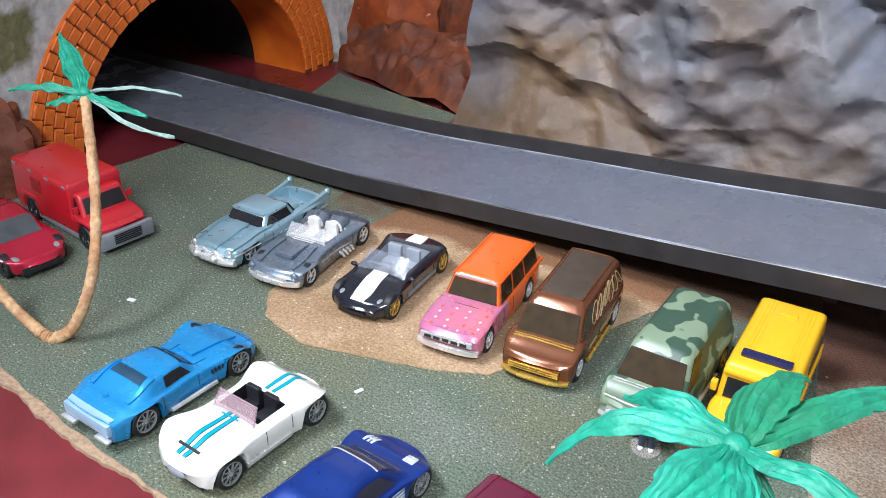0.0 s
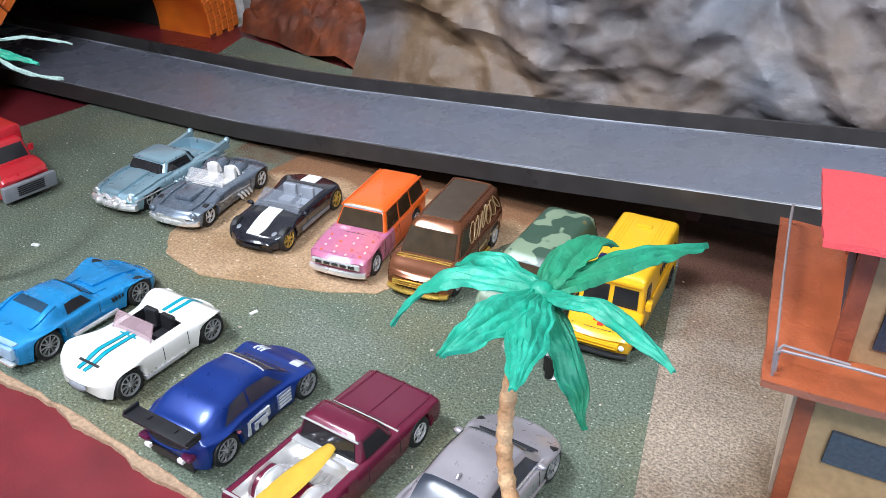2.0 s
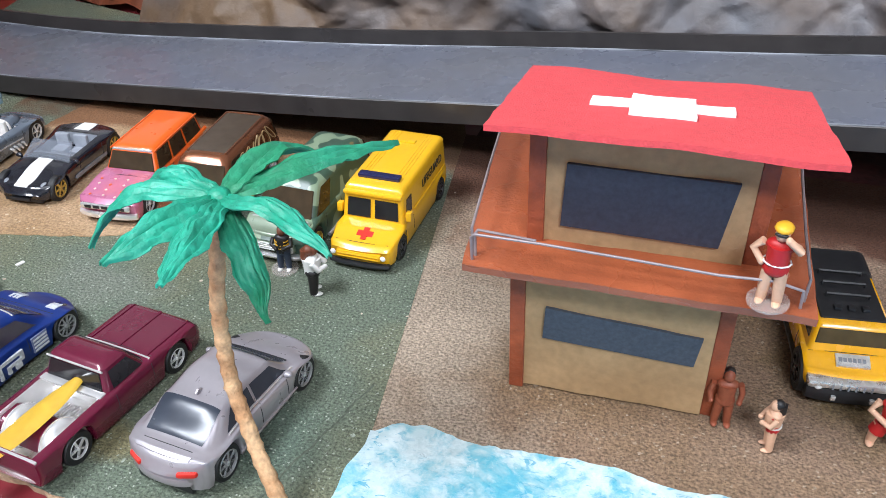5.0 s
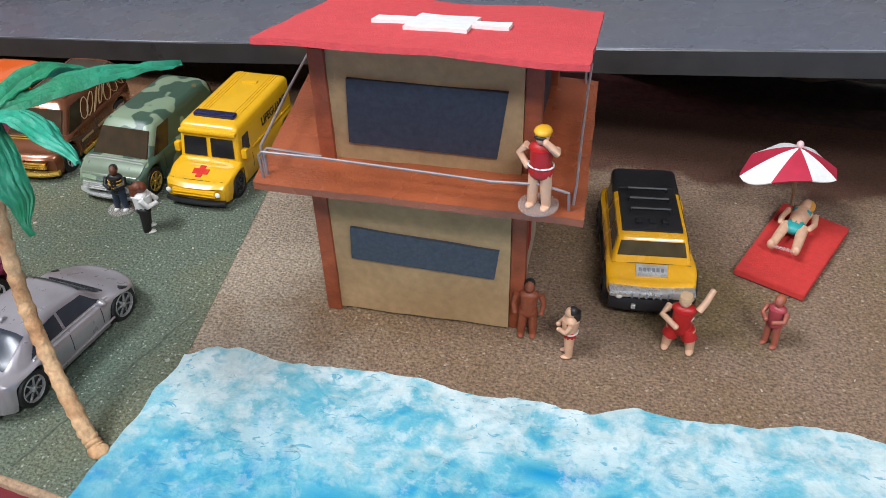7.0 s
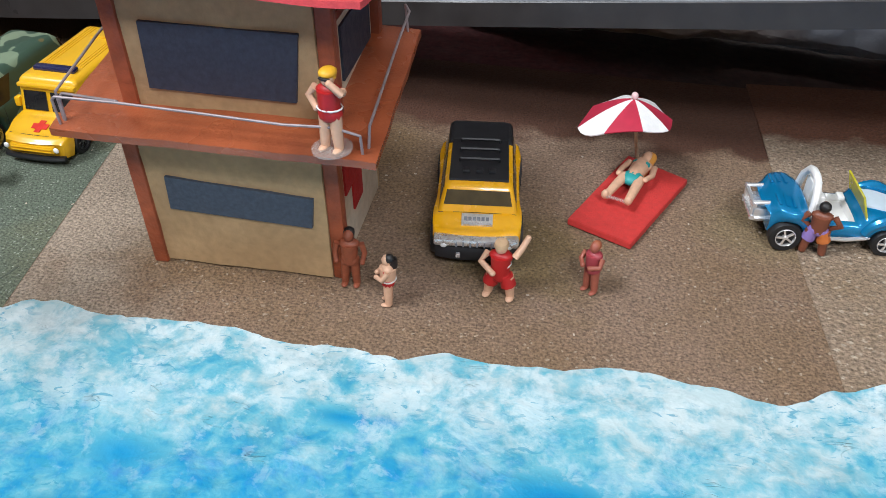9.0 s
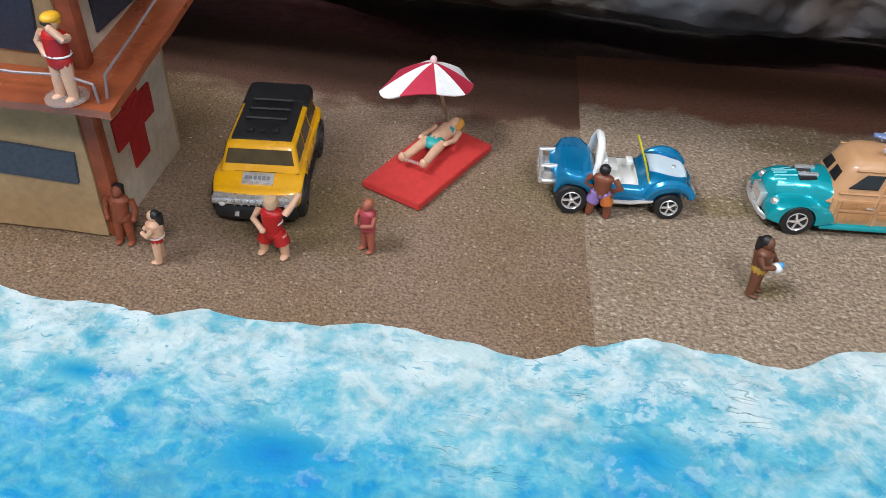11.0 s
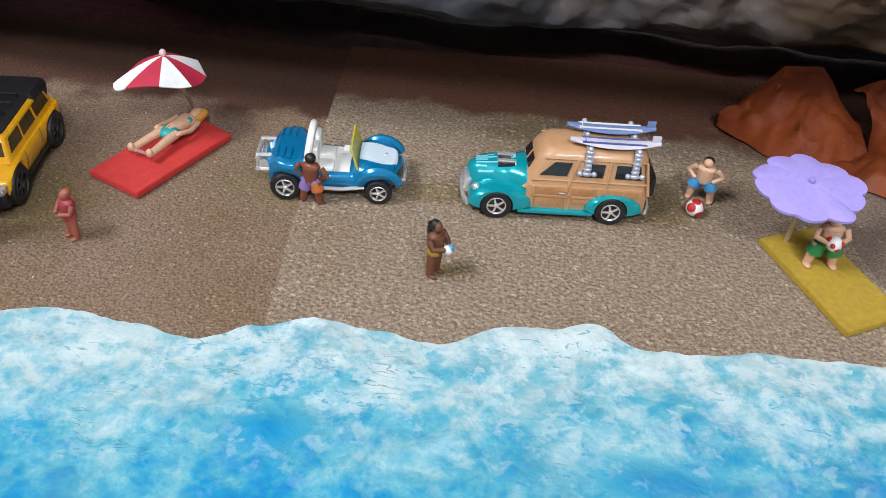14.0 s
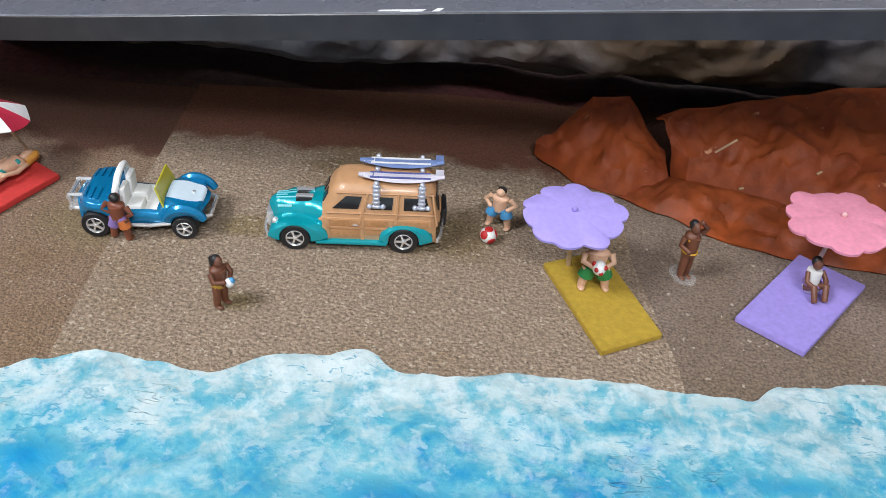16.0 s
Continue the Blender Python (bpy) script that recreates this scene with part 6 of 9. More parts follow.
def custom_van(name, label, x, y, heading, p, roof_m, grille_m, bump_m, wheels, camo=False):
    c = car(name, label, x, y, heading)
    L, W, r = 0.0735, 0.0148, 0.0062
    sf, sr = 0.17, 0.80
    sh = Shell(L, W, ((0, 0.0105), (0.03, 0.0125), (0.15, 0.0158), (0.2, 0.0165), (1, 0.0165)), ((0, 0.0095), (0.03, 0.0115), (0.16, 0.0148), (1, 0.0150)),
               ((0, 0.92), (0.05, 1.0), (0.95, 1.0), (1, 0.95)), ((sf, r), (sr, r)), n=5, flare=0.05)
    part("body", sh.mesh(), (p, p), c, smooth=55)
    cab = Cabin(0.0245, 0.0150, -0.0338, -0.0362, 0.0150, 0.0150, 0.0265, 0.0140, 0.0115, 0.003, 0.0016)
    part("upper_body", cab.mesh(), p, c)
    glass_set(c, cab, ((0.05, 0.24, 0.09, 0.26),), mat_=mat("smoky_brown_plastic_window", (0.040, 0.026, 0.014), 0.08, tone=0.2, spec=0.45), t0=0.05, t1=0.86, k=0.92)
    for k in range(2):
        part("cowl_line", sh.strip(0.122 + 0.018 * k, 0.127 + 0.018 * k, -0.82, 0.82, lift=0.0005), bump_m, c)
    if roof_m:
        part("roof_panel", box(-0.0300, 0.0100, -0.0090, 0.0090, 0.0262, 0.0282, 0.0008), roof_m, c, "dark roof panel")
        for sgn in (1, -1):
            bm = bmesh.new()
            add_tube(bm, [(0.0106, sgn * 0.0090, 0.0277), (-0.0300, sgn * 0.0094, 0.0278), (-0.0306, sgn * 0.0070, 0.0278), (-0.0306, 0, 0.0280)], 0.0006, 6)
            part("roof_rim", bm, p, c)
    bumper(c, 0.0362, 0.0142, 0.0040, 0.0024, 0.0020, bump_m, 0.003)
    part("grille", box(0.0352, 0.0372, -0.0108, 0.0108, 0.0068, 0.0100, 0.0006), grille_m, c, "chrome barred grille")
    for k in range(3):
        part("grille_bar", box(0.0368, 0.0378, -0.0104, 0.0104, 0.0072 + 0.001 * k, 0.0076 + 0.001 * k, 0.0001), bump_m, c)
    for sgn in (1, -1):
        part("headlight", box(0.0355, 0.0376, sgn * 0.0092 - 0.0014, sgn * 0.0092 + 0.0014, 0.0072, 0.0096, 0.0004), bump_m, c)
        bm = bmesh.new()
        add_tube(bm, [(-0.014 + 0.028 * k / 6, sgn * 0.0152, 0.0036) for k in range(7)], 0.0009, 8)
        part("side_pipe", bm, C_CHROME if camo else bump_m, c)
    panel_gaps(c, sh, (0.30, 0.50), ())
    base_plate(c, L, W)
    four_wheels(c, L / 2 - sf * L, L / 2 - sr * L, 0.0152, r, 0.0040, wheels)
    return c, cab, sh


def vans():
    copper = paint("copper_brown_metallic", (0.185, 0.062, 0.024), 0.5, 0.22)
    darkroof = mat("matt_brown_roof", (0.055, 0.038, 0.025), 0.5, tone=0.15)
    gold = mat("gold_toy_chrome", (0.78, 0.50, 0.10), 0.22, metal=0.7, tone=0.1)
    amber = mat("copper_toy_chrome", (0.48, 0.24, 0.07), 0.25, metal=1.0, tone=0.1)
    tan = mat("tan_scribble_print", (0.40, 0.27, 0.13), 0.4, tone=0.05)
    c, cab, sh = custom_van("toy_copper_van", "copper brown toy van with dark roof and scribbled tan side print", -0.0345, 0.3365, -86.0, copper, darkroof, amber, gold, "chrome")
    rnd = random.Random(9)
    for sgn in (1, -1):
        for k in range(7):
            bm = bmesh.new()
            u = 0.30 + 0.095 * k
            t0 = rnd.uniform(0.05, 0.2)
            pts = [cab.side(u + 0.060 * math.cos(j * 0.62 + k), t0 + 0.34 + 0.36 * math.sin(j * 0.62 + k * 1.7), sgn, 0.0003) for j in range(12)]
            add_tube(bm, pts, 0.00024, 5)
            part("side_scribble", bm, tan, c, "tan swirling line print")
        for k in range(3):
            part("side_bar", box(-0.026 + 0.015 * k, -0.016 + 0.015 * k, sgn * 0.0150 - 0.0003, sgn * 0.0150 + 0.0003, 0.0088, 0.0098), tan, c)
    camo = bpy.data.materials.new("camouflage_paint")
    camo.use_nodes = True
    n, l = camo.node_tree.nodes, camo.node_tree.links
    co = n.new("ShaderNodeTexCoord")
    cols = ((0.040, 0.076, 0.050), (0.190, 0.250, 0.160), (0.14, 0.115, 0.045))
    last = None
    for k, (s, at) in enumerate(((0, 0), (84, 0.525), (90, 0.70))):
        if k == 0:
            last = cols[0]
            continue
        mp = n.new("ShaderNodeMapping")
        mp.inputs["Location"].default_value = (k * 3.3 + 0.7, 1.7 * k, 0.4)
        l.new(co.outputs["Object"], mp.inputs[0])
        t = n.new("ShaderNodeTexNoise")
        t.inputs["Scale"].default_value, t.inputs["Detail"].default_value = s, 1.0
        l.new(mp.outputs[0], t.inputs["Vector"])
        r = n.new("ShaderNodeValToRGB")
        r.color_ramp.elements[0].position, r.color_ramp.elements[1].position = at, at + 0.012
        l.new(t.outputs["Fac"], r.inputs[0])
        x = n.new("ShaderNodeMix")
        x.data_type = "RGBA"
        l.new(r.outputs[0], x.inputs[0])
        if isinstance(last, tuple):
            x.inputs[6].default_value = (*last, 1)
        else:
            l.new(last, x.inputs[6])
        x.inputs[7].default_value = (*cols[k], 1)
        last = x.outputs[2]
    l.new(last, n["Principled BSDF"].inputs["Base Color"])
    n["Principled BSDF"].inputs["Roughness"].default_value = 0.36
    sage = paint("sage_green_paint", (0.170, 0.215, 0.150), 0.2, 0.3)
    c, cab, sh = custom_van("toy_camouflage_van", "green camouflage toy van with sage front", 0.0136, 0.3287, -92.0, camo, None, sage, C_CHROME, "gold")
    part("hood_panel", sh.strip(0.015, 0.15, -0.9, 0.9, lift=0.0004, thick=0.0008), sage, c, "sage green hood")
    for k in range(4):
        part("grille_slat", box(0.0372, 0.0380, -0.0100, 0.0100, 0.0070 + 0.0009 * k, 0.0073 + 0.0009 * k), C_CHROME, c)


def lifeguard_van():
    c = car("toy_rescue_van", "yellow toy step van with red cross and blue light bar", 0.0490, 0.3343, -90.0)
    p = paint("warm_yellow", (0.74, 0.40, 0.008), 0.0, 0.34)
    L, W, r = 0.0760, 0.0138, 0.0056
    sf, sr = 0.19, 0.87
    sh = Shell(L, W, ((0, 0.0100), (0.03, 0.0118), (0.19, 0.0142), (0.24, 0.0150), (1, 0.0150)), ((0, 0.0092), (0.03, 0.0110), (0.2, 0.0132), (1, 0.0140)),
               ((0, 0.90), (0.04, 0.97), (0.2, 1.0), (1, 1.0)), ((sf, r), (sr, r)), n=5, flare=0.04, zb=0.0024)
    part("body", sh.mesh(), (p, p), c, smooth=55)
    cab = Cabin(0.0205, 0.0185, -0.0365, -0.0370, 0.0140, 0.0140, 0.0283, 0.0136, 0.0128, 0.0016, 0.0010)
    part("box_body", cab.mesh(), p, c)
    for sgn in (1, -1):
        a, b = cab.front(0.10), cab.front(0.66)
        part("windscreen", panel([Vector((a[0], sgn * 0.0010, a[1])), Vector((a[0], sgn * 0.0112, a[1])), Vector((b[0], sgn * 0.0108, b[1])), Vector((b[0], sgn * 0.0010, b[1]))]), C_GLASS, c, "dark split windscreen")
        part("side_window", panel(cab.pane(0.06, 0.17, 0.07, 0.17, sgn, 0.18, 0.66), out=0.0003), C_GLASS, c)
        part("side_rib", box(-0.034, 0.008, sgn * 0.0140 - 0.0004, sgn * 0.0140 + 0.0004, 0.0150, 0.0158, 0.0002), p, c)
        bm = box(0.0165, 0.0195, sgn * 0.0152 - 0.0012, sgn * 0.0152 + 0.0012, 0.0155, 0.0195, 0.0005)
        add_box(bm, 0.0175, 0.0185, sgn * 0.0136 - 0.0005, sgn * 0.0150, 0.0168, 0.0176)
        part("mirror", bm, p, c)
        lettering(c, "LIFEGUARD", 0.0052, pose(-0.0170, sgn * 0.0135, 0.0208, 90 - sgn * 3, 0, 180 if sgn > 0 else 0), C_BLACKP, "side_lettering", "black word lifeguard")
        for k in range(3):
            part("roof_rib", box(-0.034, 0.006, sgn * (0.0062 + 0.0014 * k) - 0.0003, sgn * (0.0062 + 0.0014 * k) + 0.0003, 0.0285, 0.0294), p, c)
    part("visor", box(0.0170, 0.0205, -0.0126, 0.0126, 0.0252, 0.0268, 0.0005), p, c)
    part("roof_hatch", box(-0.026, -0.023, -0.0035, 0.0035, 0.0290, 0.0299, 0.0003), p, c)
    blue = mat("dark_blue_light_bar", (0.012, 0.014, 0.06), 0.18, tone=0.1, spec=0.7)
    bm = box(0.0085, 0.0125, -0.0092, 0.0092, 0.0290, 0.0310, 0.0008)
    part("light_bar", bm, blue, c, "dark blue light bar")
    a, b = sh.at(0.07, 0, 0.0005), sh.at(0.155, 0, 0.0005)
    for w, s0, s1 in ((0.0034, 0.095, 0.13), (0.0012, 0.07, 0.155)):
        part("hood_cross_bar", sh.strip(s0, s1, -w / 0.0138, w / 0.0138, lift=0.00035), C_RED, c, "red cross print")
    part("grille", box(0.0362, 0.0382, -0.0095, 0.0095, 0.0062, 0.0092, 0.0005), p, c)
    for k in range(2):
        part("grille_bar", box(0.0378, 0.0388, -0.0088, 0.0088, 0.0068 + 0.0012 * k, 0.0073 + 0.0012 * k, 0.0002), p, c)
    lamp_pair(c, "headlight", 0.0382, 0.0108, 0.0082, 0.0012, C_WHITEP)
    bumper(c, 0.0372, 0.0130, 0.0036, 0.0022, 0.0018, C_BLACKP, 0.0015)
    panel_gaps(c, sh, (0.24, 0.38), ((0.045, 0.85),))
    base_plate(c, L, W)
    four_wheels(c, L / 2 - sf * L, L / 2 - sr * L, 0.0140, r, 0.0034, "dark")


def blue_coupe():
    c = car("toy_blue_coupe", "metallic sky blue toy coupe with long hood and silver tail", -0.1500, 0.2225, 85.4)
    p = paint("metallic_sky_blue", (0.020, 0.27, 0.60), 0.35, 0.26)
    L, W, r = 0.0745, 0.0150, 0.0062
    sf, sr = 0.20, 0.81
    sh = Coupe(L, W, ((0, 0.0062), (0.08, 0.0096), (0.25, 0.0124), (0.45, 0.0130), (0.62, 0.0132), (0.9, 0.0138), (1, 0.0126)), ((0, 0.0052), (0.08, 0.0088), (0.2, 0.0130), (0.42, 0.0108), (0.6, 0.0110), (0.8, 0.0134), (1, 0.0112)),
               ((0, 0.60), (0.03, 0.74), (0.08, 0.88), (0.2, 1.0), (0.48, 0.86), (0.8, 1.03), (0.95, 0.95), (1, 0.90)), ((sf, r), (sr, r)), n=2.3, flare=0.07, N=90, bow=0.0016,
               cab=((0.43, 0.0), (0.525, 0.0050), (0.60, 0.0056), (0.69, 0.0050), (0.88, 0.0004), (0.92, 0.0), (1, 0.0)))
    part("body", sh.mesh(), (p, p), c, smooth=55)
    coupe_windows(c, sh, (0.442, 0.518), (((0.485, 0.655), (0.53, 0.645)),), None)
    part("rear_window", sh.pane((0.705, 0.762), (0.705, 0.762), -0.52, 0.52), mat("deep_blue_recess", (0.012, 0.045, 0.085), 0.3, tone=0.1), c, "dark recessed rear window", 60)
    for sgn in (1, -1):
        part("buttress", sh.strip(0.69, 0.86, sgn * 0.64 - 0.06, sgn * 0.64 + 0.06, lift=0.0007, thick=0.0012), p, c)
    part("hood_bulge", sh.strip(0.10, 0.40, -0.33, 0.33, lift=0.0009, thick=0.0014), p, c)
    for f in (-0.55, 0.55):
        part("hood_vent", sh.strip(0.36, 0.44, f - 0.12, f + 0.12, lift=0.0004), p, c)
        part("front_lamp_cover", sh.strip(0.03, 0.09, f - 0.16, f + 0.16, lift=0.0003), p, c)
    silver = mat("pale_silver_tail", (0.34, 0.52, 0.66), 0.35, metal=0.3, tone=0.06)
    part("tail_panel", box(-0.0379, -0.0352, -0.0128, 0.0128, 0.0066, 0.0118, 0.0012), silver, c, "silver tail panel")
    part("tail_lip", sh.strip(0.965, 0.998, -0.88, 0.88, lift=0.0006, thick=0.001), silver, c)
    for sgn in (1, -1):
        part("rear_bumper", box(-0.0392, -0.0368, sgn * 0.0098 - 0.0038, sgn * 0.0098 + 0.0038, 0.0050, 0.0060, 0.0005), C_CHROME, c)
        bm = bmesh.new()
        add_tube(bm, [(0.010 - 0.022 * k / 6, sgn * 0.0146, 0.0040) for k in range(7)], 0.0010, 8)
        part("side_pipe", bm, C_CHROME, c)
        for k in range(4):
            part("side_gill", box(0.0085 + 0.0016 * k, 0.0092 + 0.0016 * k, sgn * 0.0140 - 0.0008, sgn * 0.0140 + 0.0002, 0.0085, 0.0102), C_BLACKP, c)
    bm = bmesh.new()
    add_lathe(bm, ((0.0012, 0), (0.0012, 0.0004), (0, 0.0004)), 12, Matrix.Translation(sh.at(0.88, 0, 0.0)))
    part("fuel_cap", bm, p, c)
    panel_gaps(c, sh, (0.46, 0.70), ((0.43, 0.8), (0.05, 0.7)))
    base_plate(c, L, W)
    four_wheels(c, L / 2 - sf * L, L / 2 - sr * L, 0.0150, r, 0.0036, "ten")


def white_roadster():
    c = car("toy_white_roadster", "white toy roadster with twin cyan stripes and black seats", -0.1056, 0.2162, -95.1)
    p = paint("gloss_white", (0.76, 0.74, 0.69), 0.0, 0.25)
    L, W, r = 0.0640, 0.0148, 0.0062
    sf, sr = 0.180, 0.830
    sh = Shell(L, W, ((0, 0.0090), (0.06, 0.0124), (0.22, 0.0144), (0.45, 0.0140), (0.7, 0.0142), (0.85, 0.0140), (1, 0.0085)), ((0, 0.0076), (0.05, 0.0114), (0.17, 0.0142), (0.42, 0.0122), (0.6, 0.0122), (0.82, 0.0144), (0.93, 0.0125), (1, 0.0075)),
               ((0, 0.64), (0.03, 0.84), (0.08, 0.96), (0.18, 1.03), (0.45, 0.95), (0.62, 0.96), (0.82, 1.07), (0.93, 0.95), (0.975, 0.80), (1, 0.60)), ((sf, r), (sr, r)), dips=((0.45, 0.66, 0.0062, 0.70),), n=2.3, flare=0.07)
    part("body", sh.mesh(), (p, C_BLACKP), c, smooth=55)
    edge_m = mat("dark_teal_pinstripe", (0.01, 0.10, 0.12), 0.4, tone=0.05)
    for f in (-0.165, 0.065):
        part("hood_stripe", sh.strip(0.05, 0.43, f, f + 0.10), C_CYAN, c, "cyan stripe")
        part("deck_stripe", sh.strip(0.69, 0.96, f, f + 0.10), C_CYAN, c, "cyan stripe")
        for g in (f - 0.012, f + 0.100):
            part("stripe_edge", sh.strip(0.05, 0.43, g, g + 0.014, lift=0.0003), edge_m, c, "thin dark stripe edge")
    part("hood_mark", sh.strip(0.10, 0.115, -0.34, 0.34, lift=0.0004), C_BLACKP, c)
    part("hood_mark", sh.strip(0.39, 0.40, -0.30, 0.28, lift=0.0004), C_CYAN, c)
    seats(c, (-0.0055,), 0.0045, 0.0065, 0.0066, 0.0098, C_BLACKP)
    gl = mat("rosy_clear_screen", (0.50, 0.34, 0.37), 0.1, tone=0.05, alpha=0.42)
    part("windscreen", panel([Vector((0.0058, -0.0102, 0.0122)), Vector((0.0058, 0.0102, 0.0122)), Vector((0.0022, 0.0092, 0.0195)), Vector((0.0022, -0.0092, 0.0195))], depth=0.0005), gl, c, "rosy clear windscreen")
    bm = bmesh.new()
    add_tube(bm, [(0.0060, -0.0104, 0.0124), (0.0024, -0.0094, 0.0198), (0.0024, 0.0094, 0.0198), (0.0060, 0.0104, 0.0124)], 0.0004, 6)
    part("screen_frame", bm, gl, c)
    bm = bmesh.new()
    add_ball(bm, (0.0315, 0, 0.0068), 0.0012, 0.0046, 0.0018)
    part("grille", bm, C_GREYP, c)
    lamp_pair(c, "headlight", 0.0278, 0.0086, 0.0098, 0.0015, p, 0.7)
    for sgn in (1, -1):
        bm = bmesh.new()
        add_tube(bm, [(0.013 - 0.021 * k / 6, sgn * 0.0140, 0.0040) for k in range(7)], 0.0011, 8)
        part("side_pipe", bm, C_CHROME, c)
        for k in range(3):
            bm = bmesh.new()
            add_tube(bm, [(0.0135 - 0.002 * k, sgn * 0.0118, 0.0072), (0.0125 - 0.002 * k, sgn * 0.0140, 0.0058), (0.0115 - 0.002 * k, sgn * 0.0142, 0.0042)], 0.0007, 6)
            part("exhaust_header", bm, C_CHROME, c)
    panel_gaps(c, sh, (0.45, 0.64), ())
    base_plate(c, L, W)
    four_wheels(c, L / 2 - sf * L, L / 2 - sr * L, 0.0150, r, 0.0036, "ten")


C_GREYPRINT = mat("pale_grey_print", (0.52, 0.54, 0.56), 0.4, tone=0.2, scale=900)
C_ROSE = mat("rosy_print", (0.55, 0.16, 0.18), 0.4)


def race_coupe():
    c = car("toy_race_coupe", "dark blue toy race coupe with black rear wing and white prints", -0.0530, 0.2050, 84.6)
    p = paint("deep_metallic_blue", (0.005, 0.030, 0.195), 0.35, 0.30, coat=0.3)
    L, W, r = 0.0680, 0.0150, 0.0060
    sf, sr = 0.19, 0.80
    sh = Coupe(L, W, ((0, 0.0062), (0.04, 0.0090), (0.20, 0.0124), (0.4, 0.0136), (0.7, 0.0142), (0.90, 0.0150), (0.96, 0.0142), (1, 0.0112)), ((0, 0.0052), (0.05, 0.0084), (0.18, 0.0122), (0.45, 0.0120), (0.78, 0.0138), (0.94, 0.0126), (1, 0.0098)),
               ((0, 0.56), (0.03, 0.74), (0.08, 0.90), (0.17, 1.0), (0.48, 0.94), (0.8, 1.02), (0.93, 0.95), (0.975, 0.86), (1, 0.74)), ((sf, r), (sr, r)), n=2.5, flare=0.06, N=90, bow=0.0034,
               cab=((0.235, 0.0), (0.43, 0.0074), (0.55, 0.0084), (0.73, 0.0068), (0.91, 0.0022), (0.975, 0.0), (1, 0.0)))
    part("body", sh.mesh(), (p, p), c, smooth=55)
    coupe_windows(c, sh, (0.260, 0.412), (((0.345, 0.585), (0.435, 0.585)), ((0.60, 0.79), (0.60, 0.71))), None, mat("smoky_blue_window", (0.040, 0.040, 0.056), 0.08, tone=0.1, spec=0.7))
    bm = bmesh.new()
    add_tube(bm, [sh.at(0.422, -0.66 + 1.32 * q / 12) + Vector((0, 0, 0.0002)) for q in range(13)], 0.00028, 6)
    part("screen_trim", bm, C_CHROME, c, "bright line over the windscreen")
    part("wing_blade", box(-0.0362, -0.0300, -0.0148, 0.0148, 0.0180, 0.0190, 0.0003), C_BLACKP, c, "black rear wing")
    for sgn in (1, -1):
        part("wing_end", box(-0.0360, -0.0297, sgn * 0.0140 - 0.0004, sgn * 0.0140 + 0.0004, 0.0176, 0.0204, 0.0002), C_BLACKP, c)
        part("wing_strut", box(-0.0335, -0.0315, sgn * 0.0060 - 0.0006, sgn * 0.0060 + 0.0006, 0.0135, 0.0194), C_BLACKP, c)
        # slanted block print on the door, a framed mesh of short bars behind the front wheel
        for x0, x1, z0, z1 in ((-0.0105, -0.0092, 0.0046, 0.0104), (-0.0092, 0.0006, 0.0094, 0.0106), (-0.0070, 0.0004, 0.0068, 0.0078), (-0.0008, 0.0006, 0.0074, 0.0100), (-0.0070, -0.0056, 0.0048, 0.0074), (-0.0036, -0.0010, 0.0046, 0.0066)):
            part("door_print", box(x0, x1, sgn * 0.0150 - 0.0003, sgn * 0.0150 + 0.0005, z0, z1), C_GREYPRINT, c, "pale block print")
        part("fender_print", box(0.0052, 0.0122, sgn * 0.0146 - 0.0003, sgn * 0.0146 + 0.0004, 0.0050, 0.0112), mat("grey_blue_print", (0.16, 0.19, 0.30), 0.4), c, "grey mesh print")
        for k in range(4):
            part("fender_print_bar", box(0.0056, 0.0118, sgn * 0.0149 - 0.0003, sgn * 0.0149 + 0.0004, 0.0055 + 0.0014 * k, 0.0061 + 0.0014 * k), C_GREYPRINT, c)
        part("quarter_print", box(-0.0150, -0.0126, sgn * 0.0151 - 0.0003, sgn * 0.0151 + 0.0005, 0.0092, 0.0104), C_ROSE, c, "small rosy print")
        part("rear_light", box(-0.0338, -0.0306, sgn * 0.0098 - 0.0022, sgn * 0.0098 + 0.0022, 0.0086, 0.0106, 0.0009), mat("dim_violet_lamp", (0.10, 0.012, 0.05), 0.3), c)
        bm = bmesh.new()
        add_ball(bm, (0.0255, sgn * 0.0098, 0.0098), 0.0035, 0.0016, 0.0012, pose(0, 0, 0, 0, 20, sgn * -28))
        part("headlight", bm, C_GREYGLASS, c)
    part("rear_recess", sh.strip(0.955, 0.995, -0.62, 0.62, lift=0.0006), C_BLACKP, c, "black recess under the wing")
    for y in (-0.0075, 0.0075):
        part("rear_print", box(-0.0342, -0.0330, y - 0.0012, y + 0.0012, 0.0072, 0.0086), C_WHITEP, c)
    for f0, rows in ((0.40, ((0.0, 0.06), (0.10, 0.15), (0.21, 0.27))), (-0.70, ((0.0, 0.27), (0.12, 0.16)))):
        for a, b in rows:
            part("hood_print", sh.strip(0.125, 0.195, f0 + a, f0 + b), C_GREYPRINT, c, "pale number-like print")
        part("hood_print", sh.strip(0.155, 0.165, f0, f0 + 0.27, lift=0.0004), C_GREYPRINT, c, "pale number-like print")
    panel_gaps(c, sh, (0.44, 0.70), ((0.225, 0.8),))
    base_plate(c, L, W)
    four_wheels(c, L / 2 - sf * L, L / 2 - sr * L, 0.0150, r, 0.0036, "ten")


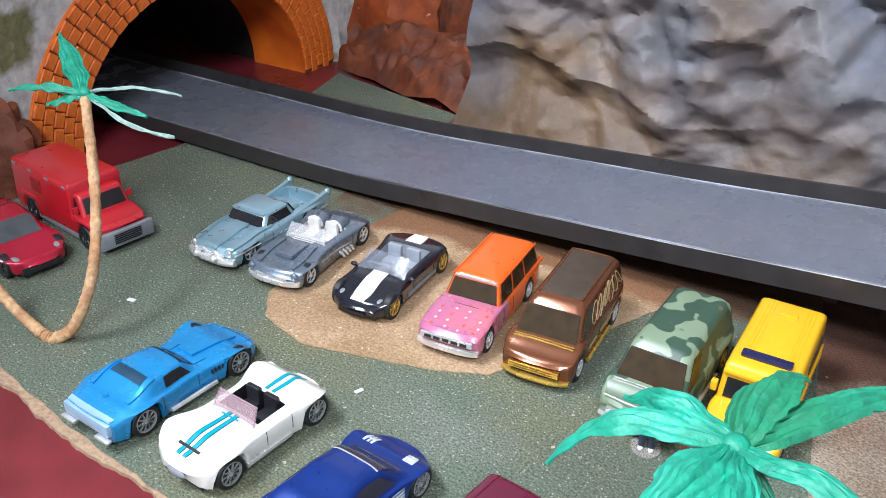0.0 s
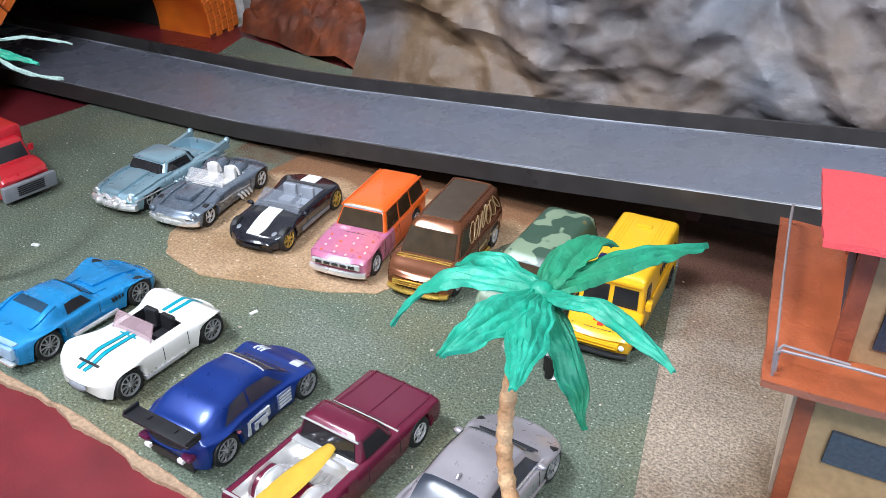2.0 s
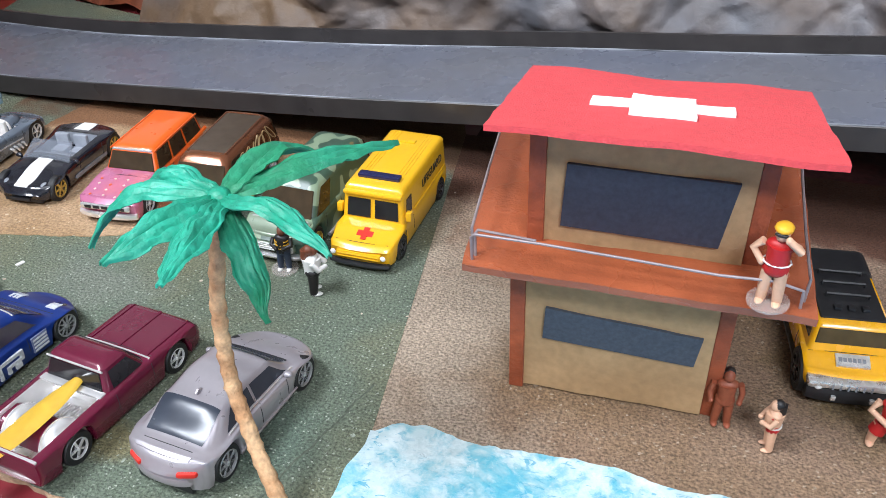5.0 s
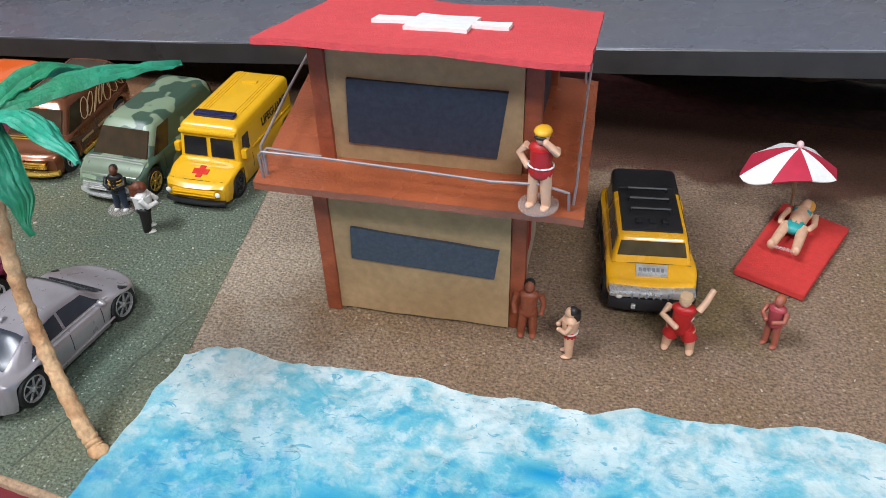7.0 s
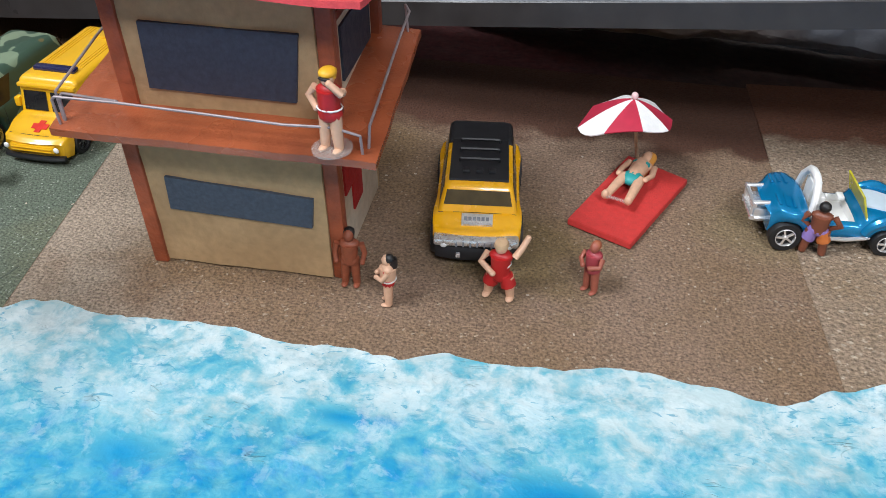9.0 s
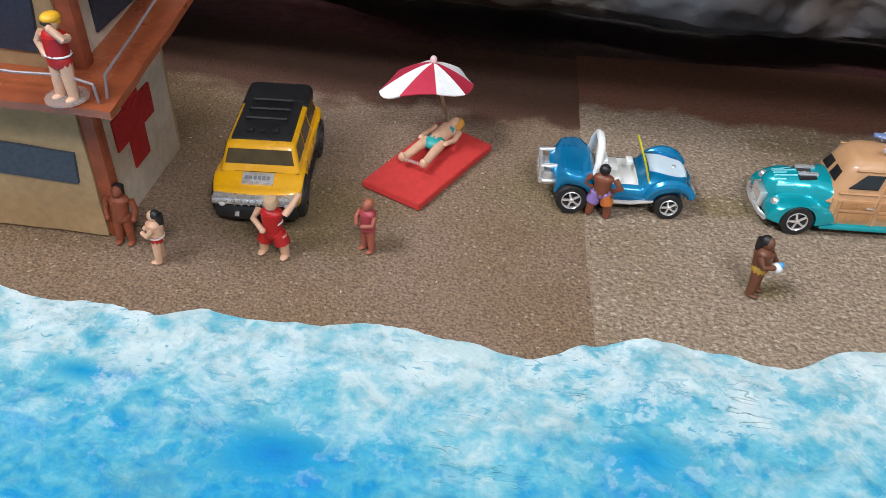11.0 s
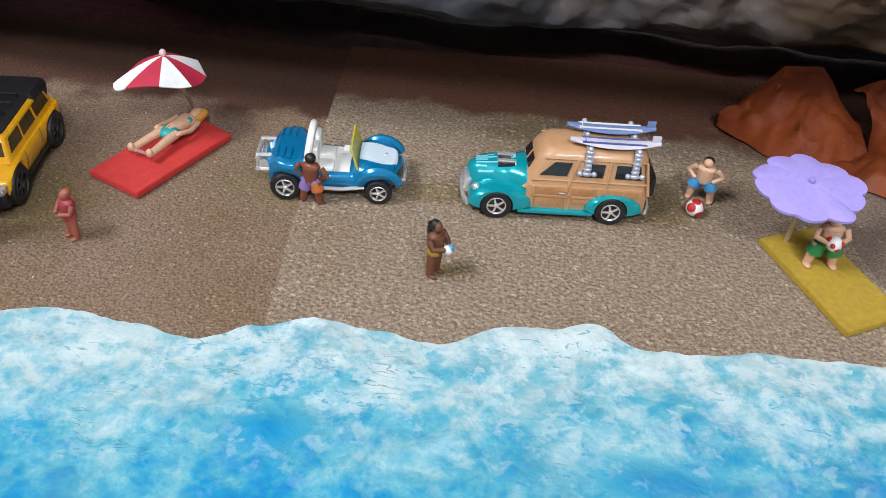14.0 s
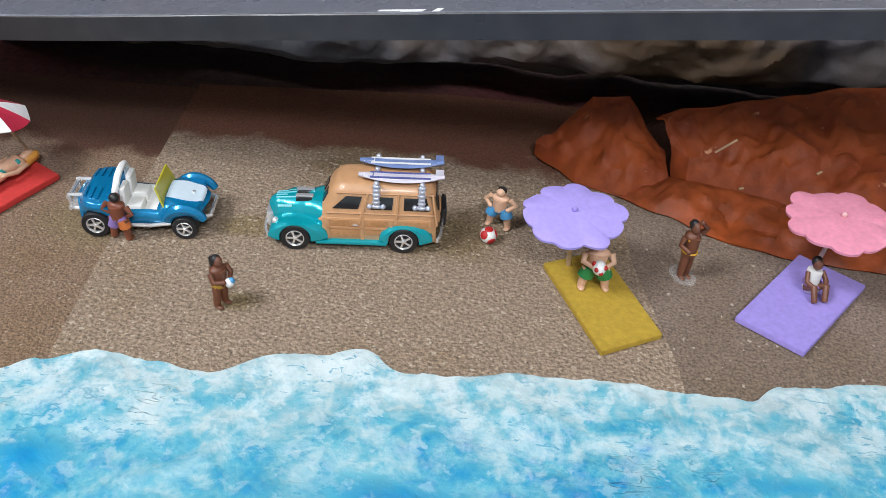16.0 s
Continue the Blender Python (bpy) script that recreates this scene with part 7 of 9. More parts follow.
def maroon_pickup():
    c = car("toy_maroon_pickup", "dark maroon toy pickup with chrome bed and yellow surfboard", -0.0055, 0.1975, 83.0)
    p = paint("deep_maroon", (0.12, 0.006, 0.028), 0.15, 0.2)
    L, W, r = 0.0760, 0.0150, 0.0058
    sf, sr = 0.17, 0.79
    sh = Shell(L, W, ((0, 0.0118), (0.02, 0.0135), (0.33, 0.0142), (1, 0.0135)), ((0, 0.0110), (0.03, 0.0126), (0.33, 0.0130), (1, 0.0126)),
               ((0, 0.97), (0.015, 1.0), (0.985, 1.0), (1, 0.97)), ((sf, r), (sr, r)), dips=((0.565, 0.975, 0.0060, 0.80),), n=8, flare=0.0, bow=0.0004)
    part("body", sh.mesh(), (p, C_CHROME), c)
    cab = Cabin(0.0130, 0.0070, -0.0035, -0.0058, 0.0132, 0.0132, 0.0215, 0.0134, 0.0112, 0.002, 0.001)
    part("cab", cab.mesh(), p, c)
    glass_set(c, cab, ((0.12, 0.84, 0.16, 0.84),), t0=0.1, t1=0.8)
    part("rear_window_ledge", box(-0.0085, -0.0055, -0.0128, 0.0128, 0.0130, 0.0142, 0.0004), C_CHROME, c, "chrome ledge")
    a_, b_ = cab.rear(0.06), cab.rear(0.92)
    for q0, q1 in ((a_, a_), (b_, b_)):
        bm = bmesh.new()
        add_tube(bm, [(q0[0] - 0.0004, -0.0115 + 0.023 * k / 6, q0[1]) for k in range(7)], 0.0004, 6)
        part("window_trim", bm, C_CHROME, c, "chrome rear window trim")
    part("cowl_trim", sh.strip(0.315, 0.322, -0.92, 0.92, lift=0.0004), C_CHROME, c, "chrome cowl line")
    for k in range(9):
        part("bed_rib", box(-0.0165, -0.0085, -0.0098 + 0.0023 * k, -0.0086 + 0.0023 * k, 0.0058, 0.0072, 0.0003), C_CHROME, c)
    for sgn in (1, -1):
        bm = bmesh.new()
        add_ball(bm, (L / 2 - sr * L, sgn * 0.0078, 0.0058), 0.0086, 0.0046, 0.0080, seg=16)
        part("wheel_tub", bm, C_CHROME, c, "chrome wheel tub")
    part("hood_crease", sh.strip(0.02, 0.31, -0.03, 0.03, lift=0.0003), p, c)
    for sgn in (1, -1):
        part("fender_line", sh.strip(0.01, 0.31, sgn * 0.80 - 0.02, sgn * 0.80 + 0.02, lift=0.0003), p, c)
    bumper(c, -0.0372, 0.0140, 0.0050, 0.0022, 0.0012, C_CHROME, 0.001, "rear_bumper")
    bumper(c, 0.0372, 0.0140, 0.0048, 0.0022, 0.0012, C_CHROME, 0.001)
    part("tailgate_trim", box(-0.0374, -0.0364, -0.0145, 0.0145, 0.0128, 0.0136, 0.0002), C_CHROME, c)
    panel_gaps(c, sh, (0.33, 0.55), ((0.30, 0.9),))
    base_plate(c, L, W)
    four_wheels(c, L / 2 - sf * L, L / 2 - sr * L, 0.0148, r, 0.0034, "five")
    # the board lies in the bed
    yel = mat("mustard_surfboard", (0.52, 0.32, 0.03), 0.4, tone=0.08, coat=0.3)
    bm = bmesh.new()
    rings = []
    n = 20
    for i in range(n + 1):
        k = i / n
        w = 0.0046 * math.sin(math.pi * min(max(k, 0.02), 0.98)) ** 0.55
        x = -0.0235 + 0.047 * k
        z = 0.0006 * (2 * k - 1) ** 2
        rings.append([bm.verts.new((x, w * math.cos(a), z + 0.0009 * math.sin(a))) for a in (TAU * q / 10 for q in range(10))])
    for a, b in zip(rings, rings[1:]):
        for q in range(10):
            bm.faces.new((a[q], a[(q + 1) % 10], b[(q + 1) % 10], b[q]))
    bm.faces.new(rings[0])
    bm.faces.new(rings[-1])
    ob = part("surfboard", bm, yel, None, "mustard yellow toy surfboard lying in a pickup bed", 40)
    tagged(ob, category="surfboard")
    ob.matrix_basis = pose(-0.0055, 0.1975, 0, 0, 0, 83.0) @ pose(-0.0255, 0.0005, 0.0130, 0, -6, -6)


def silver_coupe():
    c = car("toy_silver_coupe", "warm silver grey toy coupe with dark windows", 0.0412, 0.2050, 83.8)
    p = paint("warm_silver", (0.40, 0.37, 0.395), 0.5, 0.30)
    win = mat("blue_black_car_window", (0.030, 0.036, 0.050), 0.22, tone=0.1, spec=0.4)
    L, W, r = 0.0725, 0.0150, 0.0062
    sf, sr = 0.19, 0.80
    sh = Coupe(L, W, ((0, 0.0072), (0.04, 0.0104), (0.26, 0.0138), (0.75, 0.0144), (0.93, 0.0150), (0.965, 0.0142), (1, 0.0098)), ((0, 0.0062), (0.05, 0.0094), (0.25, 0.0126), (0.75, 0.0136), (0.94, 0.0132), (1, 0.0086)),
               ((0, 0.62), (0.03, 0.80), (0.09, 0.93), (0.18, 1.0), (0.84, 1.0), (0.93, 0.95), (0.975, 0.85), (1, 0.70)), ((sf, r), (sr, r)), n=2.6, flare=0.04, N=90, bow=0.0034,
               cab=((0.235, 0.0), (0.39, 0.0078), (0.53, 0.0088), (0.70, 0.0072), (0.89, 0.0003), (0.92, 0.0), (1, 0.0)))
    part("body", sh.mesh(), (p, p), c, smooth=55)
    coupe_windows(c, sh, (0.255, 0.372), (((0.30, 0.535), (0.385, 0.535)), ((0.55, 0.755), (0.55, 0.675))), (0.715, 0.862), win, fr=0.66)
    for sgn in (1, -1):
        bm = box(-0.0355, -0.0318, sgn * 0.0092 - 0.0030, sgn * 0.0092 + 0.0026, 0.0094, 0.0114, 0.0008, m=None)
        for v in bm.verts:
            v.co.x += 0.0022 * max(0.0, (abs(v.co.y) - 0.0070) / 0.0050)
        part("rear_light", bm, C_RED, c)
        part("door_handle", box(-0.0075, -0.0048, sgn * 0.0150 - 0.0002, sgn * 0.0150 + 0.0004, 0.0112, 0.0118, 0.0002), p, c)
        bm = bmesh.new()
        add_ball(bm, (0.0125, sgn * 0.0152, 0.0142), 0.0014, 0.0018, 0.0011)
        part("mirror", bm, p, c)
        bm = bmesh.new()
        add_tube(bm, [(0.0165 - 0.032 * k / 8, sgn * 0.0152, 0.0052) for k in range(9)], 0.0004, 6)
        part("sill_line", bm, p, c)
        bm = bmesh.new()
        add_tube(bm, [sh.at(0.27 + 0.48 * k / 14, sgn * 0.905) + Vector((0, 0, 0.0002)) for k in range(15)], 0.00028, 6)
        part("window_trim", bm, C_CHROME, c, "bright line under the side windows")
    bumper(c, -0.0340, 0.0118, 0.0066, 0.0034, 0.0018, p, 0.0040, "rear_bumper")
    part("trunk_lip", sh.strip(0.935, 0.955, -0.70, 0.70, lift=0.0005, thick=0.0008), p, c)
    bm = bmesh.new()
    add_tube(bm, [sh.at(0.655, 0) + Vector((0, 0, 0.0002)), sh.at(0.675, 0) + Vector((0, 0, 0.0009)), sh.at(0.69, 0) + Vector((0, 0, 0.0004))], 0.0005, 6)
    part("antenna", bm, p, c)
    bm = bmesh.new()
    add_tube(bm, [sh.at(0.247, -0.70 + 1.4 * q / 12) + Vector((0, 0, 0.0003)) for q in range(13)], 0.0003, 6)
    part("wiper_line", bm, C_BLACKP, c)
    panel_gaps(c, sh, (0.34, 0.545), ((0.235, 0.66), (0.90, 0.6)))
    base_plate(c, L, W)
    four_wheels(c, L / 2 - sf * L, L / 2 - sr * L, 0.0150, r, 0.0036, "silver")


def offroader():
    c = car("toy_offroader", "big yellow toy off-road car with black roof and roof rack", 0.2290, 0.2985, -82.0)
    p = paint("golden_yellow", (0.86, 0.42, 0.006), 0.0, 0.26)
    L, W, r = 0.0615, 0.0146, 0.0076
    sf, sr = 0.17, 0.82
    sh = Shell(L, W, ((0, 0.0126), (0.03, 0.0140), (0.17, 0.0166), (1, 0.0166)), ((0, 0.0118), (0.03, 0.0134), (0.17, 0.0158), (1, 0.0160)),
               ((0, 0.95), (0.03, 1.0), (0.97, 1.0), (1, 0.96)), ((sf, r), (sr, r)), zb=0.0062, n=6, flare=0.03, arch=1.06)
    part("body", sh.mesh(), (p, p), c, smooth=55)
    cab = Cabin(0.0212, 0.0172, -0.0235, -0.0265, 0.0160, 0.0160, 0.0250, 0.0138, 0.0116, 0.0020, 0.0006)
    part("upper_body", cab.mesh(), p, c)
    glass_set(c, cab, ((0.06, 0.30, 0.08, 0.30), (0.34, 0.60, 0.34, 0.60), (0.65, 0.93, 0.65, 0.93)), mat_=mat("amber_grey_plastic_window", (0.070, 0.048, 0.018), 0.10, tone=0.2, spec=0.45), t0=0.32, t1=0.84, k=0.90)
    part("roof", box(-0.0250, 0.0148, -0.0104, 0.0104, 0.0240, 0.0262, 0.0008), C_BLACKP, c, "black roof")
    part("roof_rear", box(-0.0290, -0.0110, -0.0121, 0.0121, 0.0182, 0.0264, 0.0034, 5), C_BLACKP, c, "black rear roof cover")
    for x in (-0.011, -0.004, 0.003):
        bm = bmesh.new()
        add_tube(bm, [(x, y * 0.001, 0.0276) for y in range(-7, 8, 2)], 0.0006, 6)
        for y in (-0.007, 0.007):
            add_tube(bm, [(x, y, 0.0262), (x, y, 0.0277)], 0.0005, 6)
        part("roof_rack_bar", bm, C_BLACKP, c)
    for y in (-0.0045, 0.0, 0.0045):
        part("roof_lamp", box(0.0085, 0.0112, y - 0.0012, y + 0.0012, 0.0262, 0.0274, 0.0004), C_BLACKP, c)
    foil = mat("crumpled_foil", (0.78, 0.76, 0.74), 0.28, metal=0.75, tone=0.2, scale=500, bump=0.4, bump_scale=500)
    part("hood_plate", sh.strip(0.070, 0.140, -0.36, 0.36, lift=0.0006, thick=0.0008), foil, c, "silver plate with a line of print")
    for k in range(6):
        part("plate_bar", sh.strip(0.095, 0.115, -0.30 + 0.1 * k, -0.23 + 0.1 * k, lift=0.0008), C_GREYP, c)
    part("grille", box(0.0280, 0.0330, -0.0146, 0.0146, 0.0102, 0.0130, 0.0012), foil, c, "chrome slotted grille")
    for k in range(6):
        part("grille_slot", box(0.0318, 0.0331, -0.0070 + 0.0024 * k, -0.0064 + 0.0024 * k, 0.0102, 0.0122), C_GREYP, c)
    lamp_pair(c, "headlight", 0.0324, 0.0110, 0.0108, 0.0014, C_WHITEP)
    bumper(c, 0.0288, 0.0140, 0.0066, 0.0064, 0.0040, C_BLACKP, 0.0018)
    for y in (-0.006, 0.006):
        part("tow_hook", box(0.0326, 0.0338, y - 0.0008, y + 0.0008, 0.0062, 0.0078, 0.0003), C_CHROME, c)
    panel_gaps(c, sh, (0.34, 0.60), ((0.155, 0.9),))
    bumper(c, -0.0300, 0.0140, 0.0080, 0.0036, 0.0016, C_BLACKP, 0.001, "rear_bumper")
    for sgn in (1, -1):
        part("side_step", box(-0.012, 0.012, sgn * 0.0142 - 0.0012, sgn * 0.0142 + 0.0012, 0.0054, 0.0068, 0.0004), C_BLACKP, c)
    base_plate(c, L, W, 0.005)
    four_wheels(c, L / 2 - sf * L, L / 2 - sr * L, 0.0158, r, 0.0056, "dark")


def beach_buggy():
    c = car("toy_beach_buggy", "metallic blue toy beach buggy with white interior and roll bar", 0.3555, 0.3180, 6.5)
    p = paint("metallic_cyan_blue", (0.004, 0.22, 0.46), 0.4, 0.2)
    L, W, r = 0.0520, 0.0122, 0.0052
    sf, sr = 0.16, 0.84
    sh = Shell(L, W, ((0, 0.0118), (0.05, 0.0138), (0.31, 0.0160), (0.36, 0.0120), (0.66, 0.0120), (0.72, 0.0170), (0.9, 0.0178), (1, 0.0145)), ((0, 0.0100), (0.08, 0.0132), (0.18, 0.0140), (0.31, 0.0112), (0.36, 0.0100), (0.66, 0.0100), (0.78, 0.0160), (0.92, 0.0158), (1, 0.0130)),
               ((0, 0.62), (0.08, 0.92), (0.2, 1.0), (0.45, 0.92), (0.8, 1.06), (1, 0.9)), ((sf, r), (sr, r * 1.12)), zb=0.0054, n=2.6, dips=((0.38, 0.68, 0.0078, 0.80),), flare=0.12, arch=1.1)
    part("body", sh.mesh(), (p, C_WHITEP), c)
    part("hood_stripe", sh.strip(0.03, 0.31, -0.50, 0.50), mat("pale_blue_print", (0.56, 0.66, 0.72), 0.35, tone=0.05), c, "pale hood panel")
    bm = bmesh.new()
    add_lathe(bm, ((0.0007, 0), (0.0007, 0.0006), (0, 0.0006)), 10, Matrix.Translation(sh.at(0.12, 0, 0.0002)))
    part("fuel_cap", bm, C_CHROME, c)
    seats(c, (-0.0035,), 0.0048, 0.0078, 0.0074, 0.0122, C_WHITEP)
    for sgn in (1, -1):
        bm = bmesh.new()
        rad = 0.0084
        add_tube(bm, [(0.0177 + rad * math.cos(a), sgn * 0.0118, 0.0062 + rad * 0.92 * math.sin(a)) for a in (math.pi * (0.12 + 0.80 * q / 10) for q in range(11))], lambda k: 0.0024 - 0.0008 * abs(2 * k - 1), 10)
        part("front_fender", bm, p, c, "raised blue front fender")
        for q in range(3):
            part("rear_louvre", sh.strip(0.80 + 0.05 * q, 0.82 + 0.05 * q, sgn * 0.55 - 0.25, sgn * 0.55 + 0.25, lift=0.0006), p, c)
    part("floor_tub", box(-0.008, 0.0065, -0.0090, 0.0090, 0.0070, 0.0085, 0.0006), C_WHITEP, c)
    bm = bmesh.new()
    add_tube(bm, [(-0.0100, -0.0106, 0.0120), (-0.0092, -0.0088, 0.0195), (-0.0086, -0.0050, 0.0238), (-0.0085, -0.0020, 0.0248), (-0.0085, 0.0020, 0.0248), (-0.0086, 0.0050, 0.0238), (-0.0092, 0.0088, 0.0195), (-0.0100, 0.0106, 0.0120)], 0.0014, 10)
    part("roll_bar", bm, C_WHITEP, c, "white roll bar")
    yg = mat("yellow_clear_screen", (0.62, 0.55, 0.03), 0.12, tone=0.05, alpha=0.72)
    part("windscreen", panel([Vector((0.0100, -0.0108, 0.0118)), Vector((0.0100, 0.0108, 0.0118)), Vector((0.0068, 0.0094, 0.0215)), Vector((0.0068, -0.0094, 0.0215))], depth=0.0007), yg, c, "yellow clear windscreen")
    part("steering_column", box(0.0030, 0.0055, 0.0025, 0.0065, 0.0125, 0.0140, 0.0005), C_WHITEP, c)
    bm = bmesh.new()
    for y in (-0.006, 0.006):
        add_tube(bm, [(-0.0235, y, 0.0085), (-0.0290, y, 0.0085), (-0.0290, y, 0.0150), (-0.0235, y, 0.0150)], 0.0009, 8)
    add_tube(bm, [(-0.0290, -0.0075, 0.0092), (-0.0290, 0.0075, 0.0092)], 0.0009, 8)
    add_tube(bm, [(-0.0290, -0.0075, 0.0142), (-0.0290, 0.0075, 0.0142)], 0.0009, 8)
    part("rear_engine_cage", bm, C_CHROME, c, "chrome engine cage")
    part("engine", box(-0.0285, -0.0235, -0.0062, 0.0062, 0.0068, 0.0125, 0.0012), C_CHROME, c, "chrome engine block")
    bm = bmesh.new()
    add_tube(bm, [(0.0240, -0.0085, 0.0078), (0.0272, -0.0070, 0.0080), (0.0272, 0.0070, 0.0080), (0.0240, 0.0085, 0.0078)], 0.0008, 8)
    part("front_bumper", bm, C_CHROME, c)
    for sgn in (1, -1):
        bm = bmesh.new()
        add_tube(bm, [(0.0120, sgn * 0.0116, 0.0064), (0.004, sgn * 0.0124, 0.0056), (-0.0085, sgn * 0.0124, 0.0056)], 0.0008, 8)
        part("side_pipe", bm, C_CHROME, c)
    bm = bmesh.new()
    add_tube(bm, [(0.0177, -0.012, r), (0.0177, 0.012, r)], 0.0012, 8)
    add_tube(bm, [(-0.0177, -0.012, r), (-0.0177, 0.012, r)], 0.0012, 8)
    part("axle", bm, C_BLACKP, c)
    part("chassis", box(-0.022, 0.022, -0.0062, 0.0062, 0.0042, 0.0072, 0.0006), C_BLACKP, c)
    four_wheels(c, L / 2 - sf * L, L / 2 - sr * L, 0.0138, r, 0.0046, "chrome", r * 1.12, 0.0142)


def lumps(x, y):
    """A knobbly moulded clamp from the window line up to the rack."""
    bm = bmesh.new()
    for k, (w, z) in enumerate(((0.0026, 0.0208), (0.0017, 0.0228), (0.0014, 0.0246), (0.0018, 0.0264), (0.0014, 0.0284), (0.0017, 0.0302))):
        add_ball(bm, (x, y, z), w, 0.0010, 0.0010, seg=8)
    add_box(bm, x - 0.0013, x + 0.0013, y - 0.0006, y + 0.0006, 0.0206, 0.0303, 0.0003)
    return bm


def woody_wagon():
    c = car("toy_woody_wagon", "teal and tan toy woody wagon carrying surfboards on its roof", 0.4418, 0.3235, 186.5)
    teal = paint("metallic_teal", (0.003, 0.36, 0.42), 0.35, 0.22)
    tanp = mat("tan_plastic_wood", (0.50, 0.27, 0.13), 0.42, tone=0.06, scale=300, coat=0.25)
    grain = mat("orange_wood_panel", (0.45, 0.225, 0.095), 0.45, tone=0.12, scale=900, coat=0.2, second=(0.40, 0.19, 0.075), patch=160)
    lav = mat("grey_lavender_plastic", (0.50, 0.52, 0.60), 0.3, metal=0.4, tone=0.1)
    L, W, r = 0.0705, 0.0130, 0.0060
    sf, sr = 0.165, 0.785
    sh = Shell(L, W, ((0, 0.0146), (0.02, 0.0170), (0.06, 0.0182), (0.20, 0.0190), (0.33, 0.0197), (0.38, 0.0178), (1, 0.0160)), ((0, 0.0095), (0.05, 0.0112), (0.20, 0.0128), (0.33, 0.0146), (0.4, 0.0150), (1, 0.0145)),
               ((0, 0.34), (0.04, 0.44), (0.2, 0.56), (0.33, 0.80), (0.42, 0.86), (0.9, 0.86), (1, 0.80)), ((sf, r), (sr, r)), n=2.4, flare=0.0, arch=1.0)
    bm = sh.mesh()
    for f in bm.faces:
        f.material_index = 0 if f.calc_center_median().x > 0.0125 else 1
    part("body", bm, (teal, tanp), c)
    cab = Cabin(0.0150, 0.0088, -0.0322, -0.0345, 0.0150, 0.0150, 0.0272, 0.0114, 0.0096, 0.0052, 0.0026)
    part("wood_body", cab.mesh(), tanp, c, "tan plastic wood body")
    glass_set(c, cab, ((0.09, 0.31, 0.16, 0.31), (0.42, 0.60, 0.42, 0.60), (0.70, 0.92, 0.70, 0.91)), front=False, t0=0.36, t1=0.80)
    for sgn in (1, -1):
        a_, b_ = cab.front(0.40), cab.front(0.70)
        part("windscreen", panel([Vector((a_[0], sgn * 0.0013, a_[1])), Vector((a_[0], sgn * 0.0068, a_[1])), Vector((b_[0], sgn * 0.0060, b_[1])), Vector((b_[0], sgn * 0.0013, b_[1]))]), C_GLASS, c, "dark split windscreen")
    for sgn in (1, -1):
        # fenders with a running board between them
        for sx, w0, w1, hgt in ((sf, 0.0130, 0.0140, 0.0138), (sr, 0.0130, 0.0140, 0.0134)):
            bm = bmesh.new()
            xc = L / 2 - sx * L
            rings = []
            n = 22
            for i in range(n + 1):
                k = i / n
                a = math.pi * (1.06 - 1.12 * k)
                ro = r * 1.36
                ca = math.cos(a)
                long = (1.62 if ca < 0 else 1.34) if sx == sf else (1.22 if ca > 0 else 1.45)
                x = xc + ro * long * ca
                zt = max(0.0038, r + ro * (0.84 if sx == sf else 0.80) * max(0, math.sin(a)) ** 0.9 + 0.0006)
                xi = xc + r * 1.06 * math.cos(a)
                zi = max(0.0034, r + r * 1.06 * math.sin(a))
                pts = ((x, 0.0060, zt), (x, 0.0105, zt), (x, 0.0130, zt - 0.0006), (xi * 0.45 + x * 0.55, 0.0140, zt * 0.62 + zi * 0.38 - 0.0003), (xi, 0.0140, zi), (xi, 0.0060, zi))
                rings.append([bm.verts.new((px, sgn * py, pz)) for px, py, pz in pts])
            for a_, b_ in zip(rings, rings[1:]):
                for q in range(6):
                    bm.faces.new((a_[q], a_[(q + 1) % 6], b_[(q + 1) % 6], b_[q]))
            bm.faces.new(rings[0])
            bm.faces.new(rings[-1][::-1])
            part("fender", bm, teal, c, "teal fender")
        part("running_board", box(-0.0135, 0.0155, sgn * 0.0115 - 0.0024, sgn * 0.0115 + 0.0024, 0.0036, 0.0052, 0.0006), teal, c)
        # timber frames
        for u in (0.355, 0.645, 0.97):
            bm = bmesh.new()
            add_tube(bm, [cab.side(u, t, sgn, 0.0001) for t in (-0.15, 0.1, 0.4, 0.7, 0.92)], 0.0006, 6)
            part("timber_post", bm, tanp, c)
        for t, zz in ((0.20, 0), (0.92, 0)):
            bm = bmesh.new()
            add_tube(bm, [cab.side(0.05 + 0.92 * u / 8, t, sgn, 0.0001) for u in range(9)], 0.0004, 6)
            part("timber_rail", bm, tanp, c)
        part("lower_side", box(-0.031, 0.0128, sgn * 0.0110 - 0.0008, sgn * 0.0110 + 0.0008, 0.0048, 0.0152, 0.0003), tanp, c, "tan panelled side")
        for x0, x1, z0, z1 in ((-0.0022, 0.0094, 0.0058, 0.0100), (-0.0022, 0.0094, 0.0116, 0.0146), (-0.0138, -0.0048, 0.0116, 0.0146), (-0.0138, -0.0048, 0.0074, 0.0100), (-0.0300, -0.0164, 0.0116, 0.0146)):
            part("wood_panel", box(x0, x1, sgn * 0.0118 - 0.0003, sgn * 0.0118 + 0.0002, z0, z1, 0.0001), grain, c, "orange-brown wood panel")
        part("door_handle", box(-0.0018, 0.0006, sgn * 0.0124 - 0.0003, sgn * 0.0124 + 0.0003, 0.0122, 0.0127, 0.0002), C_CHROME, c)
        for x in (0.0104, -0.0035, -0.0150):
            part("door_post", box(x - 0.0005, x + 0.0005, sgn * 0.0119 - 0.0003, sgn * 0.0119 + 0.0003, 0.0052, 0.0150), tanp, c)
